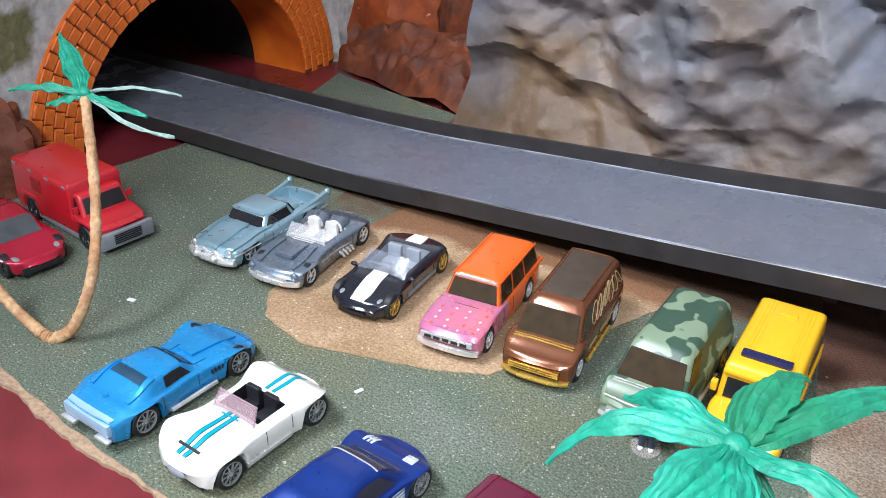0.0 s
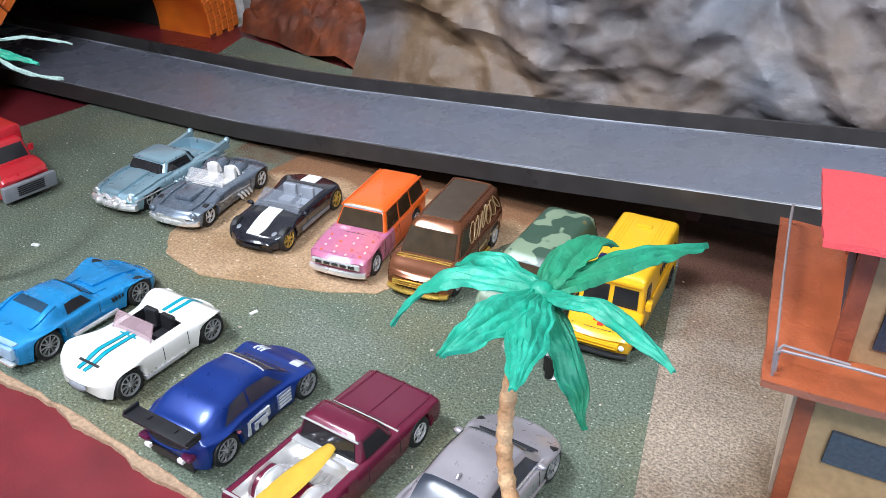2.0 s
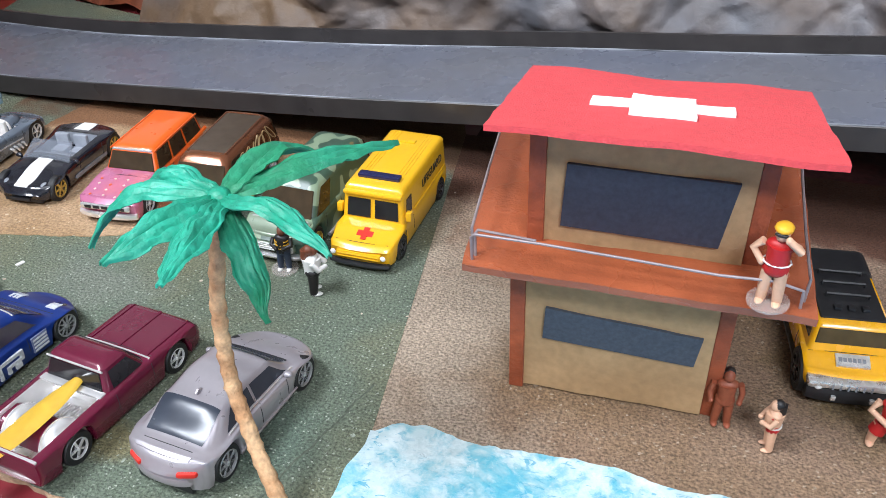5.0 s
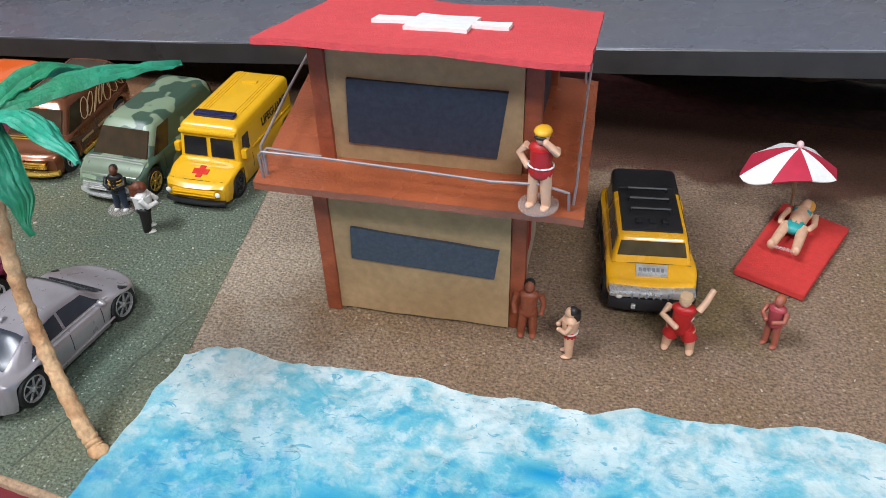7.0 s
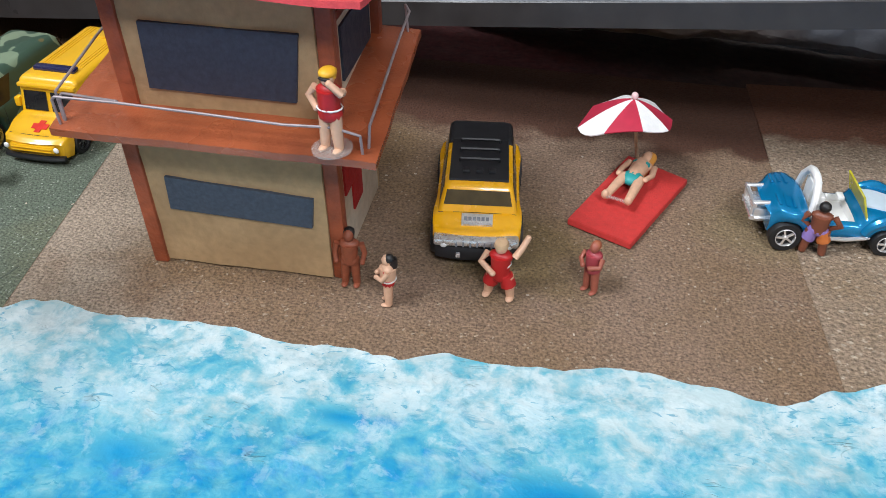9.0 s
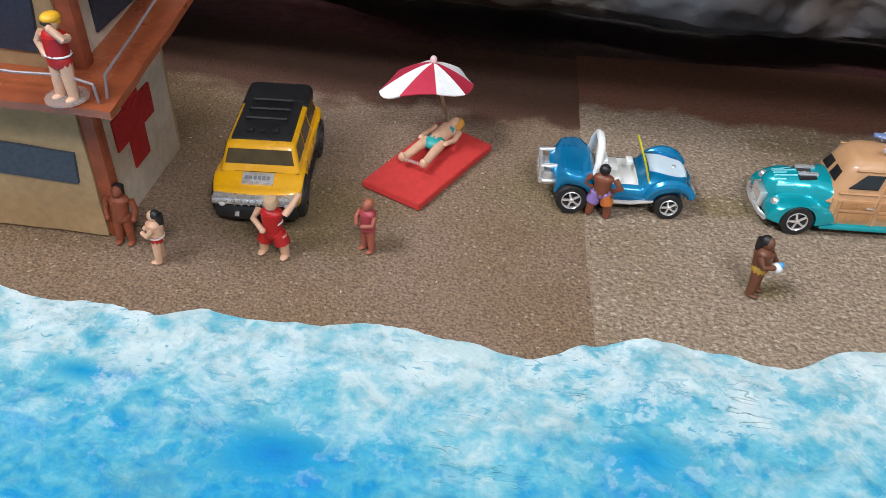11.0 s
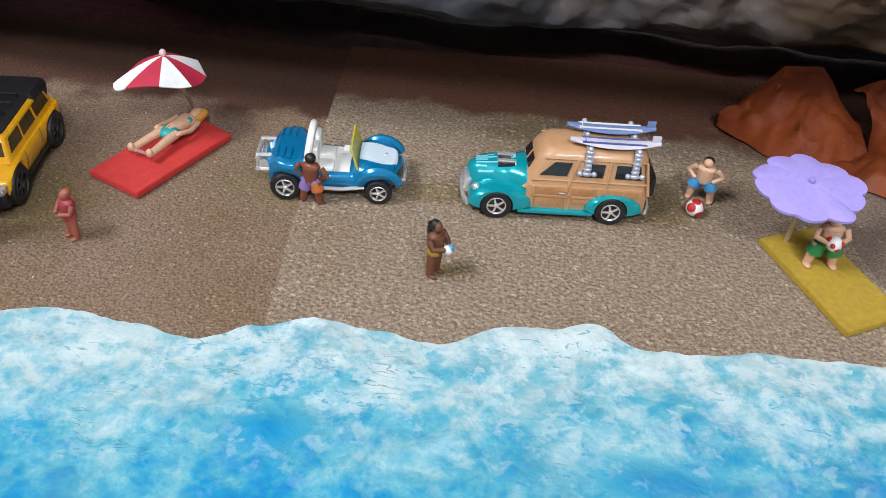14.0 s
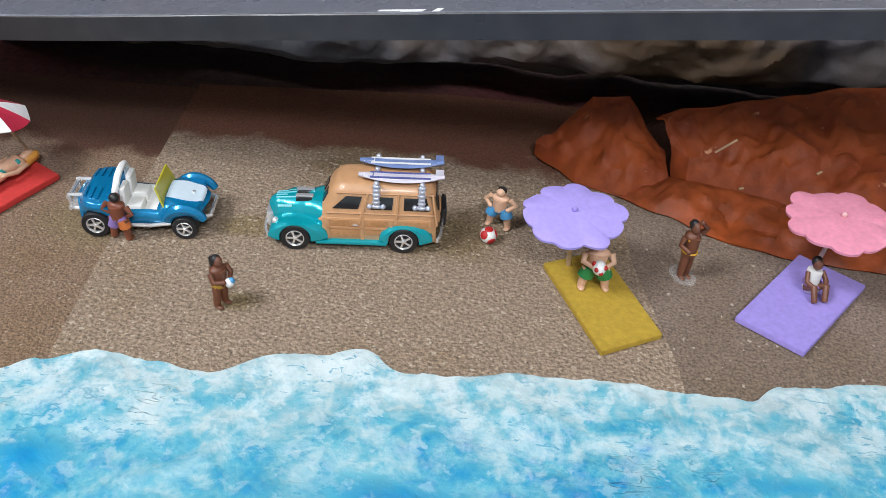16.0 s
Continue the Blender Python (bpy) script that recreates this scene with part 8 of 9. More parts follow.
        part("side_moulding", box(-0.026, 0.0110, sgn * 0.0119 - 0.0003, sgn * 0.0119 + 0.0003, 0.0104, 0.0112), tanp, c)
        bm = bmesh.new()
        add_ball(bm, (0.0318, sgn * 0.0092, 0.0112), 0.0016, 0.0017, 0.0017)
        part("headlight", bm, C_CHROME, c)
        part("roof_rack_clamp", lumps(-0.0088, sgn * 0.0108), lav, c, "grey lavender rack clamp")
        part("roof_rack_clamp", lumps(-0.0268, sgn * 0.0108), lav, c, "grey lavender rack clamp")
        for x in (-0.0115, -0.0062, -0.0295, -0.0242):
            bm = bmesh.new()
            add_ball(bm, (x, sgn * 0.0114, 0.0212), 0.0011)
            part("rack_knob", bm, lav, c)
    for x in (-0.0088, -0.0268):
        part("roof_rack_bar", box(x - 0.0011, x + 0.0011, -0.0112, 0.0112, 0.0292, 0.0304, 0.0005), lav, c, "grey lavender rack bar")
        for y in (-0.0105, -0.0002, 0.0105):
            bm = bmesh.new()
            add_ball(bm, (x, y, 0.0314), 0.0011)
            part("rack_knob", bm, lav, c)
    part("hood_engine", box(0.0172, 0.0238, -0.0046, 0.0046, 0.0160, 0.0191, 0.0006), C_BLACKP, c, "black engine cover")
    for y in (-0.0025, 0.0025):
        part("engine_stack", box(0.0168, 0.0240, y - 0.0009, y + 0.0009, 0.0190, 0.0199, 0.0003), C_CHROME, c, "chrome engine cover")
    flame = mat("pale_blue_flame_print", (0.26, 0.62, 0.66), 0.3, tone=0.1)
    for f0, s1 in ((-0.85, 0.10), (-0.62, 0.15), (-0.40, 0.11), (-0.14, 0.16), (0.10, 0.11), (0.34, 0.16), (0.58, 0.10), (0.80, 0.14)):
        part("flame_print", sh.strip(0.045, s1, f0, f0 + 0.055), flame, c, "pale flame print on the hood")
    part("grille", box(0.0330, 0.0362, -0.0046, 0.0046, 0.0052, 0.0118, 0.0009), C_CHROME, c, "chrome grille")
    bumper(c, 0.0362, 0.0118, 0.0056, 0.0018, 0.0012, C_CHROME, 0.002)
    bumper(c, -0.0352, 0.0118, 0.0056, 0.0018, 0.0012, C_CHROME, 0.002, "rear_bumper")
    part("spare_wheel_cover", box(-0.0372, -0.0350, -0.0058, 0.0058, 0.0090, 0.0175, 0.0010), C_BLACKP, c)
    base_plate(c, L, W)
    four_wheels(c, L / 2 - sf * L, L / 2 - sr * L, 0.0139, r, 0.0034, "chrome")
    # two boards on the rack
    navy = mat("navy_print", (0.09, 0.11, 0.30), 0.35, tone=0.05)
    for y, col, ink, word in ((0.0052, mat("pale_lilac_board", (0.58, 0.54, 0.60), 0.35, tone=0.1), navy, "pale toy surfboard with navy print on a roof rack"), (-0.0058, mat("steel_blue_board", (0.15, 0.21, 0.40), 0.35, tone=0.1), C_WHITEP, "steel blue toy surfboard with white print on a roof rack")):
        b = thing("surfboard", word, "surfboard", pose(0.4418, 0.3235, 0, 0, 0, 186.5) @ pose(-0.0180, y, 0.0313), group="roof surfboards")
        bm = bmesh.new()
        rings = []
        for i in range(19):
            k = i / 18
            w = 0.0040 * math.sin(math.pi * min(max(k, 0.02), 0.97)) ** 0.6
            x = 0.0165 - 0.034 * k
            rings.append([bm.verts.new((x, w * math.cos(a), 0.0010 * (2 * k - 1) ** 2 + 0.0009 * math.sin(a))) for a in (TAU * q / 10 for q in range(10))])
        for a_, b_ in zip(rings, rings[1:]):
            for q in range(10):
                bm.faces.new((a_[q], a_[(q + 1) % 10], b_[(q + 1) % 10], b_[q]))
        bm.faces.new(rings[0])
        bm.faces.new(rings[-1])
        part("deck", bm, col, b)
        for q in (-0.0022, 0.0014):
            part("board_print", box(-0.012, 0.012, q, q + 0.0009, 0.0009, 0.0012), ink, b, "line print along the board")
        part("board_print", box(0.0105, 0.0150, -0.0012, 0.0012, 0.0010, 0.0013), ink, b, "nose print")
        part("fin", box(-0.0172, -0.0140, -0.0004, 0.0004, 0.0004, 0.0042, 0.0002), col, b)


def red_truck():
    c = thing("toy_box_truck", "red toy box truck with grey bumper on the green board", "toy truck", pose(-0.2920, 0.2985, 0, 0, 0, -8.5), group="parked toy cars")
    p = paint("bright_red", (0.50, 0.012, 0.022), 0.0, 0.3)
    L, W, r = 0.0790, 0.0150, 0.0062
    sf, sr = 0.17, 0.80
    sh = Shell(L, W, ((0, 0.0130), (0.03, 0.0145), (0.19, 0.0165), (1, 0.0165)), ((0, 0.0120), (0.03, 0.0138), (0.2, 0.0150), (1, 0.0155)),
               ((0, 0.84), (0.05, 0.92), (0.2, 0.96), (1, 1.0)), ((sf, r), (sr, r)), n=5, flare=0.04)
    part("body", sh.mesh(), (p, p), c, smooth=55)
    cab = Cabin(0.0255, 0.0205, 0.0040, 0.0035, 0.0155, 0.0155, 0.0262, 0.0132, 0.0118, 0.0018, 0.0006)
    part("cab", cab.mesh(), p, c)
    glass_set(c, cab, ((0.12, 0.62, 0.2, 0.62),), rear=False)
    bx = Cabin(0.0170, 0.0168, -0.0385, -0.0388, 0.0150, 0.0150, 0.0315, 0.0150, 0.0146, 0.0012, 0.0004)
    part("cargo_box", bx.mesh(), p, c, "red cargo box")
    for sgn in (1, -1):
        for k in range(4):
            part("side_marker", box(-0.036 + 0.016 * k, -0.033 + 0.016 * k, sgn * 0.0149 - 0.0003, sgn * 0.0149 + 0.0004, 0.0290, 0.0300), C_GREYP, c)
        part("side_badge", box(-0.019, -0.010, sgn * 0.0150 - 0.0003, sgn * 0.0150 + 0.0003, 0.0190, 0.0260), C_DKRED, c)
        bm = box(0.0210, 0.0225, sgn * 0.0150 - 0.0014, sgn * 0.0150 + 0.0014, 0.0180, 0.0215, 0.0004)
        add_box(bm, 0.0213, 0.0222, sgn * 0.0132 - 0.0006, sgn * 0.0142, 0.0190, 0.0196)
        part("mirror", bm, p, c)
    part("front_bumper", box(0.0375, 0.0410, -0.0150, 0.0150, 0.0030, 0.0112, 0.0012), C_GREYP, c, "grey front bumper and grille")
    for k in range(5):
        part("grille_bar", box(0.0408, 0.0414, -0.0075, 0.0075, 0.0050 + 0.0011 * k, 0.0056 + 0.0011 * k, 0.0001), C_BLACKP, c)
    part("side_skirt", box(-0.036, 0.030, -0.0146, 0.0146, 0.0030, 0.0062, 0.0006), C_GREYP, c)
    base_plate(c, L, W)
    four_wheels(c, L / 2 - sf * L, L / 2 - sr * L, 0.0150, r, 0.0036, "dark")


def red_coupe():
    c = car("toy_red_car", "glossy crimson toy car with dark wheels", -0.2985, 0.2585, -9.0)
    p = paint("crimson_metallic", (0.42, 0.006, 0.030), 0.2, 0.2)
    L, W, r = 0.0720, 0.0150, 0.0060
    sf, sr = 0.18, 0.81
    sh = Coupe(L, W, ((0, 0.0070), (0.05, 0.0100), (0.3, 0.0135), (0.85, 0.0145), (1, 0.0115)), ((0, 0.0060), (0.06, 0.0090), (0.25, 0.0124), (0.8, 0.0132), (1, 0.0100)),
               ((0, 0.60), (0.04, 0.82), (0.16, 1.0), (0.85, 1.0), (1, 0.76)), ((sf, r), (sr, r)), n=2.6, flare=0.05, N=90, bow=0.0034,
               cab=((0.25, 0.0), (0.41, 0.0072), (0.55, 0.0082), (0.70, 0.0068), (0.90, 0.0), (1, 0.0)))
    part("body", sh.mesh(), (p, p), c, smooth=55)
    coupe_windows(c, sh, (0.27, 0.392), (((0.31, 0.535), (0.40, 0.535)), ((0.55, 0.75), (0.55, 0.675))), (0.715, 0.86), C_GREYGLASS)
    for sgn in (1, -1):
        bm = bmesh.new()
        add_ball(bm, (0.0290, sgn * 0.0098, 0.0092), 0.0034, 0.0018, 0.0012, pose(0, 0, 0, 0, 18, sgn * -26))
        part("headlight", bm, C_GREYP, c)
    part("grille", box(0.0336, 0.0352, -0.0070, 0.0070, 0.0038, 0.0062, 0.0005), C_BLACKP, c)
    base_plate(c, L, W)
    four_wheels(c, L / 2 - sf * L, L / 2 - sr * L, 0.0150, r, 0.0036, "dark")


for make in (fin_pickup, grey_convertible, striped_roadster, orange_wagon, vans, lifeguard_van, blue_coupe, white_roadster, race_coupe, maroon_pickup, silver_coupe,
             offroader, beach_buggy, woody_wagon, red_truck, red_coupe):
    make()

# ---- painted toy figures: one plain mesh each ----
S_PALE = mat("pale_doll_plastic", (0.62, 0.37, 0.24), 0.55, tone=0.08, scale=500)
S_RUST = mat("rust_doll_plastic", (0.25, 0.065, 0.030), 0.5, tone=0.2, scale=400)
S_BROWN = mat("brown_doll_plastic", (0.14, 0.050, 0.025), 0.5, tone=0.15, scale=400)
D_BLACK = mat("doll_black_paint", (0.012, 0.010, 0.010), 0.5, tone=0.2)
D_RED = mat("doll_red_paint", (0.42, 0.012, 0.012), 0.5, tone=0.1)
D_YEL = mat("doll_yellow_paint", (0.72, 0.38, 0.02), 0.5, tone=0.1)
D_WHITE = mat("doll_white_paint", (0.72, 0.71, 0.68), 0.5, tone=0.06)
D_TEAL = mat("doll_teal_paint", (0.02, 0.28, 0.27), 0.5, tone=0.1)
D_BLUE = mat("doll_blue_paint", (0.06, 0.26, 0.48), 0.5, tone=0.1)
D_GREEN = mat("doll_green_paint", (0.02, 0.20, 0.05), 0.5, tone=0.1)
D_VIO = mat("doll_violet_paint", (0.24, 0.16, 0.40), 0.5, tone=0.1)
D_ORG = mat("doll_orange_paint", (0.50, 0.14, 0.03), 0.5, tone=0.1)
D_BLOND = mat("doll_blond_paint", (0.62, 0.28, 0.05), 0.5, tone=0.15)
D_CLEAR = mat("clear_doll_base", (0.62, 0.55, 0.50), 0.15, tone=0.05, alpha=0.22)
D_DENIM = mat("doll_denim_paint", (0.035, 0.050, 0.085), 0.6, tone=0.2)


class Figure:
    """Limbs, trunk and head joined into one mesh. Heights are fractions of h; x is to the figure's left, -y is its front."""

    def __init__(self, h, mats):
        self.h, self.mats, self.bm = h, mats, bmesh.new()

    def mark(self, before, i):
        for f in self.bm.faces:
            if f.index == -1 or f.index >= before:
                f.material_index = i
        self.bm.faces.index_update()

    def tube(self, pts, r, i, sides=8):
        n = len(self.bm.faces)
        self.bm.faces.index_update()
        h = self.h
        add_tube(self.bm, [(a * h, b * h, c * h) for a, b, c in pts], (lambda k: r[0] * h + (r[1] - r[0]) * h * k) if isinstance(r, tuple) else r * h, sides)
        for f in list(self.bm.faces)[n:]:
            f.material_index = i

    def ball(self, c, rx, ry, rz, i, m=None):
        n = len(self.bm.faces)
        h = self.h
        add_ball(self.bm, (c[0] * h, c[1] * h, c[2] * h), rx * h, ry * h, rz * h, m, 10)
        for f in list(self.bm.faces)[n:]:
            f.material_index = i

    def stand(self, legs=0, shorts=1, top=0, head=0, hair=2, arms=0, feet=0, hips=0.47, spread=0.085, long_hair=False, armpose="down", twist=0.0):
        for s in (1, -1):
            self.tube([(s * spread * 1.15, 0.01, 0.035), (s * spread, 0.0, 0.25), (s * spread * 0.8, 0, hips)], (0.062, 0.088), legs)
            self.ball((s * spread * 1.2, -0.035, 0.028), 0.058, 0.095, 0.032, feet)
        self.ball((0, 0, hips), 0.165, 0.125, 0.115, shorts)
        self.tube([(0, 0, hips - 0.02), (0, -0.005, 0.60), (0, 0, 0.76)], (0.125, 0.150), top, 10)
        self.ball((0, 0, 0.75), 0.175, 0.105, 0.085, top)
        self.tube([(0, 0, 0.76), (0, 0, 0.86)], 0.055, head)
        self.ball((0, -0.01, 0.905), 0.088, 0.098, 0.105, head)
        self.ball((0, 0.022, 0.930), 0.096, 0.095, 0.092, hair)
        if long_hair:
            self.tube([(0, 0.07, 0.93), (0, 0.095, 0.80), (0, 0.085, 0.68)], (0.085, 0.05), hair)
        poses = {"down": [[(0.20, 0, 0.76), (0.245, 0.01, 0.60), (0.215, -0.05, 0.46)]] * 2,
                 "front": [[(0.19, 0, 0.75), (0.22, -0.08, 0.62), (0.08, -0.19, 0.60)]] * 2,
                 "hips": [[(0.19, 0, 0.76), (0.30, 0.03, 0.63), (0.17, -0.04, 0.52)]] * 2,
                 "wave": [[(0.19, 0, 0.76), (0.31, -0.03, 0.80), (0.33, -0.06, 0.98)], [(0.19, 0, 0.76), (0.25, -0.05, 0.62), (0.08, -0.17, 0.55)]],
                 "head": [[(0.19, 0, 0.77), (0.28, -0.03, 0.88), (0.12, -0.03, 0.99)], [(0.19, 0, 0.76), (0.25, 0.0, 0.62), (0.14, -0.12, 0.56)]],
                 "signal": [[(0.19, 0, 0.76), (0.26, 0.08, 0.88), (0.31, 0.18, 1.00)], [(0.19, 0, 0.76), (0.27, -0.03, 0.60), (0.06, -0.17, 0.54)]],
                 "look": [[(0.19, 0, 0.76), (0.25, -0.13, 0.80), (0.10, -0.14, 0.90)], [(0.19, 0, 0.76), (0.30, 0.02, 0.64), (0.17, -0.03, 0.52)]]}[armpose]
        for s, pts in zip((1, -1), poses):
            self.tube([(s * a, b, c) for a, b, c in pts], (0.052, 0.042), arms)
            self.ball((s * pts[-1][0], pts[-1][1], pts[-1][2]), 0.045, 0.045, 0.045, arms)

    def base(self, i, r=0.24):
        n = len(self.bm.faces)
        add_lathe(self.bm, ((r * self.h, 0.0003), (r * self.h, 0.0009), (0, 0.0009)), 18)
        for f in list(self.bm.faces)[n:]:
            f.material_index = i

    def place(self, label, x, y, z, turn, rx=0.0, ry=0.0):
        for v in self.bm.verts:
            v.co.x *= 0.90
        ob = part("toy_figure", self.bm, self.mats, None, label, 60, pose(x, y, z, rx, ry, turn))
        return tagged(ob, category="toy figure", group="toy figures")


f = Figure(0.0205, (S_BROWN, D_DENIM, D_BLACK, D_YEL, D_CLEAR, D_WHITE))
f.stand(legs=1, shorts=1, top=2, head=0, hair=2, arms=2, feet=5, armpose="front")
for k in range(3):
    f.tube([(0.155 * math.cos(a), 0.125 * math.sin(a), 0.56 + 0.075 * k) for a in (TAU * q / 12 for q in range(13))], 0.018, 3, 5)
f.base(4, 0.30)
f.place("toy figure in black and yellow striped top by a van", 0.0195, 0.2890, 0.0, 10)

f = Figure(0.0215, (S_BROWN, D_BLACK, mat("doll_auburn_paint", (0.16, 0.045, 0.02), 0.5), D_WHITE))
f.stand(legs=1, shorts=1, top=3, head=2, hair=2, arms=3, feet=3, armpose="front", long_hair=True)
for v in f.bm.verts:
    v.co.x *= 1.25
    v.co.y *= 1.2
f.place("toy figure in white shirt and black trousers on the green board", 0.0375, 0.2780, 0.0, 118)

f = Figure(0.0225, (S_RUST, S_RUST, D_BLACK))
f.stand(armpose="down", long_hair=True)
f.place("rust brown toy figure with black hair beside the hut post", 0.1940, 0.2500, 0.0, 5)

f = Figure(0.0195, (S_PALE, D_RED, D_BLACK, D_WHITE))
f.stand(shorts=1, top=0, armpose="front", long_hair=True)
f.ball((0, -0.01, 0.72), 0.165, 0.115, 0.06, 1)
f.tube([(0.17 * math.cos(a), 0.13 * math.sin(a), 0.53) for a in (TAU * q / 12 for q in range(13))], 0.015, 3, 5)
f.place("small pale toy figure in red swimwear on the sand", 0.2088, 0.2430, 0.0, -80)

f = Figure(0.0222, (S_PALE, D_RED, mat("doll_tan_cap", (0.50, 0.33, 0.19), 0.6, tone=0.1), D_WHITE))
f.stand(shorts=1, top=1, hair=2, armpose="signal", spread=0.14, hips=0.40)
f.tube([(0, -0.02, 0.95), (0, -0.03, 1.01)], (0.10, 0.085), 2, 10)
for s in (1, -1):
    f.tube([(s * 0.08, 0, 0.42), (s * 0.13, 0, 0.24)], (0.105, 0.115), 1)
for v in f.bm.verts:
    v.co.x *= 1.2
    v.co.y *= 1.15
f.tube([(0.17 * math.cos(a), 0.135 * math.sin(a), 0.56 + 0.06 * math.cos(a)) for a in (TAU * q / 12 for q in range(13))], 0.013, 3, 5)
f.place("pale toy lifeguard figure in red waving beside the off-road car", 0.2436, 0.2548, 0.0, -8)

f = Figure(0.0200, (mat("red_brown_doll", (0.34, 0.095, 0.06), 0.5, tone=0.15), mat("doll_rose_paint", (0.34, 0.05, 0.06), 0.5), mat("doll_ginger_paint", (0.32, 0.09, 0.04), 0.5)))
f.stand(top=1, armpose="front")
f.place("red-brown toy figure standing on the sand", 0.2732, 0.2640, 0.0, -35)

f = Figure(0.0242, (S_PALE, D_RED, D_YEL, D_BLACK, D_WHITE, D_CLEAR))
f.stand(shorts=1, top=1, hair=2, armpose="look")
f.ball((0, -0.085, 0.915), 0.085, 0.03, 0.025, 3)
f.ball((0, 0.0, 0.965), 0.115, 0.125, 0.06, 2)
f.tube([(0.165 * math.cos(a), 0.13 * math.sin(a), 0.55) for a in (TAU * q / 12 for q in range(13))], 0.012, 4, 5)
f.base(5, 0.26)
f.place("pale toy lifeguard in red with yellow cap on the deck", 0.1975, 0.2290, 0.0642, -12)

f = Figure(0.0400, (S_PALE, D_TEAL, D_BLOND, D_CLEAR))
f.stand(shorts=1, top=0, hair=2, armpose="down", long_hair=True, spread=0.15)
f.ball((0, -0.06, 0.72), 0.150, 0.075, 0.055, 1)
f.ball((0.02, 0.03, 0.93), 0.125, 0.10, 0.12, 2)
f.tube([(-0.20, -0.02, 0.02), (0, -0.02, 0.02), (0.20, -0.02, 0.02)], 0.022, 3, 6)
f.tube([(0.03, 0.04, 1.0), (0.02, 0.09, 0.86), (0.0, 0.10, 0.70)], (0.10, 0.12), 2, 10)
for v in f.bm.verts:
    v.co.x *= 0.70
    v.co.y *= 0.54
f.place("blond toy sunbather in teal bikini lying on the red mat", 0.2788, 0.3112, 0.0070, -18, -90)

f = Figure(0.0215, (mat("red_brown_skin_plastic", (0.19, 0.058, 0.030), 0.5, tone=0.15), D_VIO, D_BLACK, D_ORG))
f.stand(shorts=1, top=0, armpose="hips", spread=0.13)
for s in (1, -1):
    f.tube([(s * 0.07, 0, 0.46), (s * 0.12, 0, 0.28)], (0.105, 0.115), 1 if s > 0 else 3)
for v in f.bm.verts:
    v.co.x *= 1.15
f.ball((-0.08, 0, 0.42), 0.095, 0.115, 0.12, 3)
f.place("brown toy figure in orange and violet shorts by the beach buggy", 0.3496, 0.3025, 0.0004, 170)

f = Figure(0.0225, (S_BROWN, mat("doll_ochre_paint", (0.42, 0.24, 0.03), 0.5), D_BLACK, D_WHITE, D_BLUE))
f.stand(shorts=1, top=0, armpose="front", long_hair=True)
f.ball((0.02, -0.22, 0.56), 0.085, 0.085, 0.085, 3)
f.ball((0.05, -0.25, 0.60), 0.06, 0.06, 0.06, 4)
f.place("brown toy figure holding a white and blue ball on the sand", 0.4010, 0.2690, 0.0004, 62)

f = Figure(0.0190, (S_PALE, D_BLUE, D_BLACK))
f.stand(shorts=1, top=0, armpose="hips", spread=0.16)
for s in (1, -1):
    f.tube([(s * 0.10, 0, 0.46), (s * 0.155, 0, 0.30)], (0.11, 0.125), 1)
for v in f.bm.verts:
    v.co.x *= 1.35
    v.co.y *= 1.2
f.place("pale toy figure in blue shorts behind a ball", 0.5008, 0.3385, 0.0004, -20)

f = Figure(0.0225, (S_PALE, D_GREEN, D_BLOND, D_WHITE, D_RED))
f.stand(shorts=1, top=0, armpose="front", spread=0.15)
for s in (1, -1):
    f.tube([(s * 0.08, 0, 0.46), (s * 0.14, 0, 0.26)], (0.11, 0.13), 1)
for v in f.bm.verts:
    v.co.x *= 1.3
    v.co.y *= 1.1
f.ball((0, -0.22, 0.60), 0.135, 0.135, 0.135, 3)
for a, b in ((0.6, 0.5), (2.2, 0.2), (3.6, 0.7), (5.0, 0.3), (1.4, -0.4), (4.3, -0.5)):
    f.ball((0.115 * math.cos(a), -0.22 - 0.085 * math.sin(a) - 0.02, 0.60 + 0.10 * b), 0.045, 0.045, 0.045, 4)
f.place("pale toy figure in green shorts holding a football under a parasol", 0.5398, 0.2995, 0.0030, 5)

f = Figure(0.0270, (S_BROWN, D_YEL, D_BLACK, D_CLEAR))
f.stand(shorts=0, top=0, armpose="head", spread=0.06)
f.tube([(0.155 * math.cos(a), 0.13 * math.sin(a), 0.50) for a in (TAU * q / 12 for q in range(13))], 0.018, 1, 5)
f.ball((0, -0.04, 0.72), 0.150, 0.075, 0.040, 1)
f.base(3, 0.26)
for v in f.bm.verts:
    v.co.x *= 0.78
f.place("slender brown toy figure in yellow swimwear by the rust rocks", 0.5772, 0.3165, 0.0, 25)

f = Figure(0.0240, (S_BROWN, D_WHITE, D_BLACK, D_VIO))
for s in (1, -1):
    f.tube([(s * 0.09, 0.02, 0.10), (s * 0.12, -0.20, 0.26), (s * 0.10, -0.30, 0.04)], (0.075, 0.055), 0)
f.ball((0, 0.02, 0.10), 0.16, 0.14, 0.11, 1)
f.tube([(0, 0.03, 0.10), (0, 0.05, 0.26), (0, 0.06, 0.42)], (0.12, 0.135), 1, 10)
f.tube([(0.14, 0.05, 0.40), (0.19, -0.06, 0.28), (0.10, -0.20, 0.24)], 0.045, 0)
f.tube([(-0.14, 0.05, 0.40), (-0.19, -0.06, 0.28), (-0.10, -0.20, 0.24)], 0.045, 0)
f.ball((0, 0.05, 0.55), 0.09, 0.10, 0.105, 0)
f.ball((0, 0.085, 0.575), 0.10, 0.095, 0.10, 2)
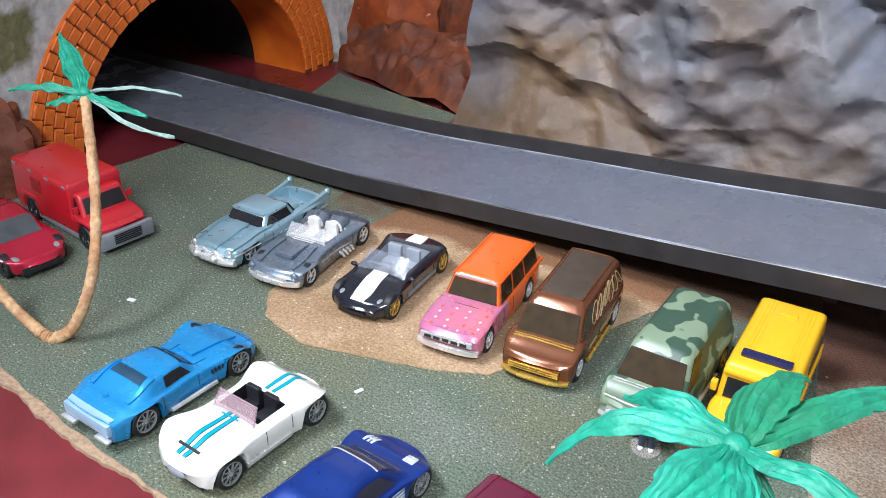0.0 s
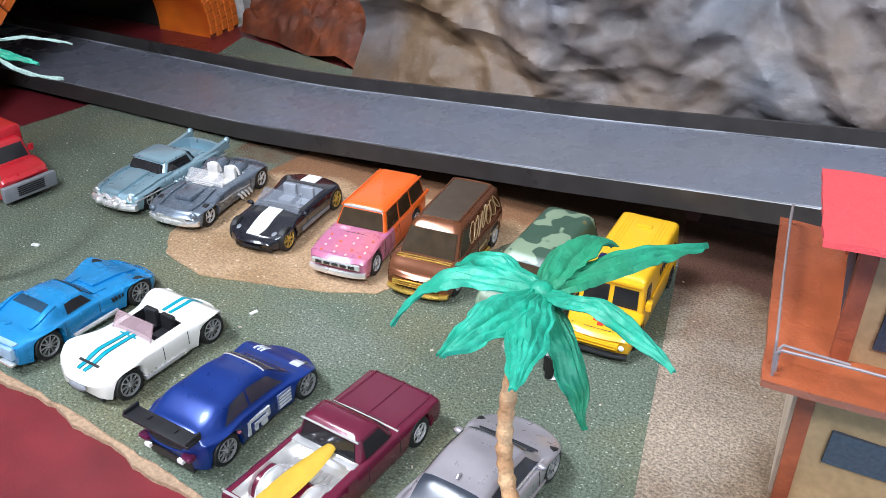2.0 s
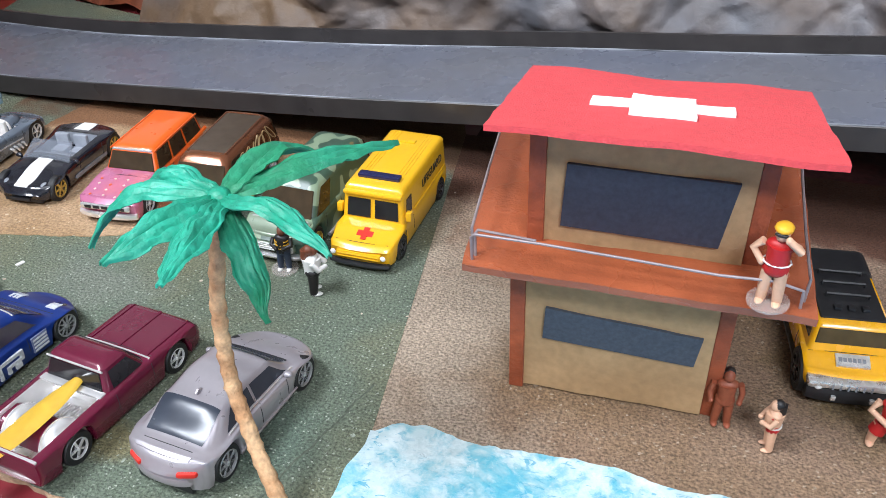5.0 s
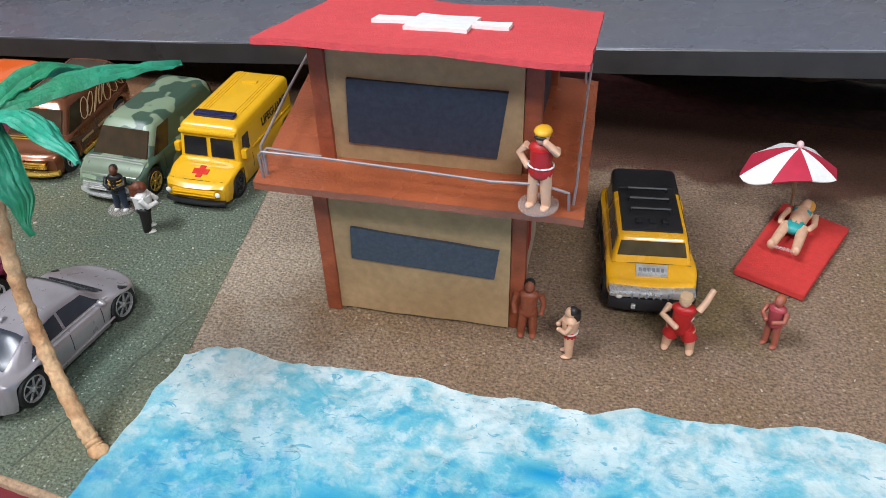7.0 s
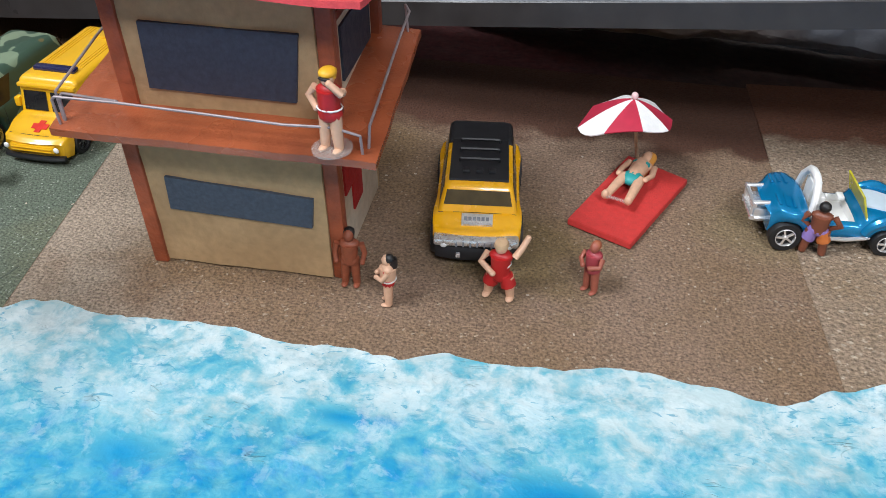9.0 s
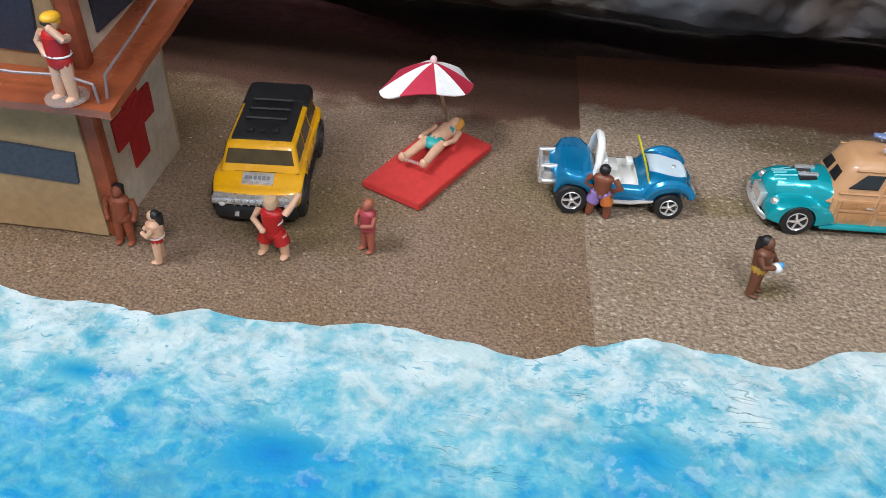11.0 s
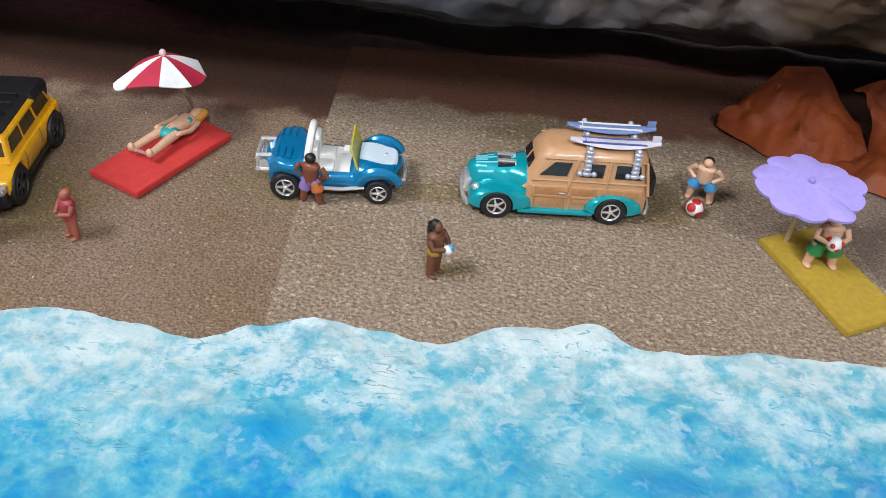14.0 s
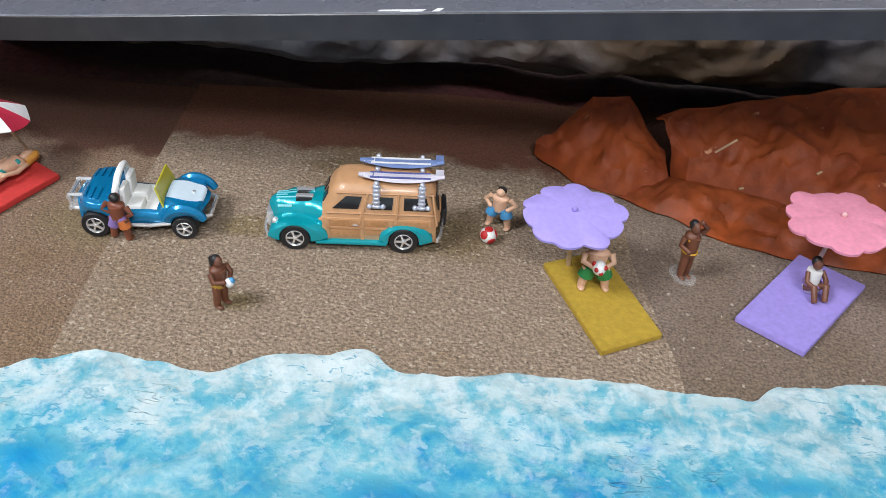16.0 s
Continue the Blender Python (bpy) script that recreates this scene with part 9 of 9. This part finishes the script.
f.tube([(0.17 * math.cos(a), 0.02 + 0.15 * math.sin(a), 0.19) for a in (TAU * q / 12 for q in range(13))], 0.02, 3, 5)
f.place("brown toy figure in white sitting on the lilac mat", 0.6262, 0.3110, 0.0030, 15)

# ---- ball ----
ball = thing("toy_ball", "small red and white toy ball on the sand", "ball", pose(0.4972, 0.3262, 0.0037))
bm = bmesh.new()
add_ball(bm, (0, 0, 0), 0.0035, seg=16)
part("shell", bm, D_WHITE, ball)
for a, e in ((-60, -25), (-130, 25), (10, 20), (80, 10), (150, -10), (-90, 85)):
    d = Vector((math.cos(radians(a)) * math.cos(radians(e)), math.sin(radians(a)) * math.cos(radians(e)), math.sin(radians(e))))
    bm = bmesh.new()
    add_ball(bm, (0, 0, 0), 0.0019, 0.0019, 0.0006, d.to_track_quat("Z", "Y").to_matrix().to_4x4(), 10)
    for v in bm.verts:
        v.co += d * 0.0031
    part("patch", bm, D_RED, ball, "red patch")

# ---- litter and chips on the boards ----
def chips(name, label, spots, size, material, seed):
    rnd = random.Random(seed)
    bm = bmesh.new()
    for x, y in spots:
        s = size * rnd.uniform(0.5, 1.3)
        add_box(bm, -s, s, -s * rnd.uniform(0.3, 0.8), s * rnd.uniform(0.3, 0.8), 0.0, s * 0.5, m=pose(x, y, 0.0001, rnd.uniform(-12, 12), rnd.uniform(-12, 12), rnd.uniform(0, 180)))
    ob = part(name, bm, material, None, label, None)
    return tagged(ob, category="grit", kind="stuff")


rnd = random.Random(21)
M_GRITP = mat("pale_grit_grain", (0.50, 0.42, 0.33), 0.8, tone=0.2, scale=400)
spots = [(rnd.uniform(-0.32, 0.08), rnd.uniform(0.20, 0.39)) for _ in range(80)]
chips("white_grit", "scattered white grit on the green board", spots, 0.0005, M_GRITP, 2)
spots = [(rnd.uniform(0.11, 0.62), rnd.uniform(0.235, 0.36)) for _ in range(70)]
chips("pale_grit", "scattered pale grit on the beach", spots, 0.00045, M_GRITP, 3)
tagged(part("foam_crumb", box(-0.0018, 0.0018, -0.0008, 0.0008, 0, 0.0007, 0.0002), D_WHITE, None, "white foam crumb on the green board", None, pose(-0.0875, 0.2600, 0.0, 0, 0, 70)), category="crumb")
tagged(part("foam_crumb", box(-0.0020, 0.0020, -0.0010, 0.0010, 0, 0.0007, 0.0002), D_WHITE, None, "white foam crumb on the green board", None, pose(-0.2130, 0.2585, 0.0, 0, 0, 10)), category="crumb")
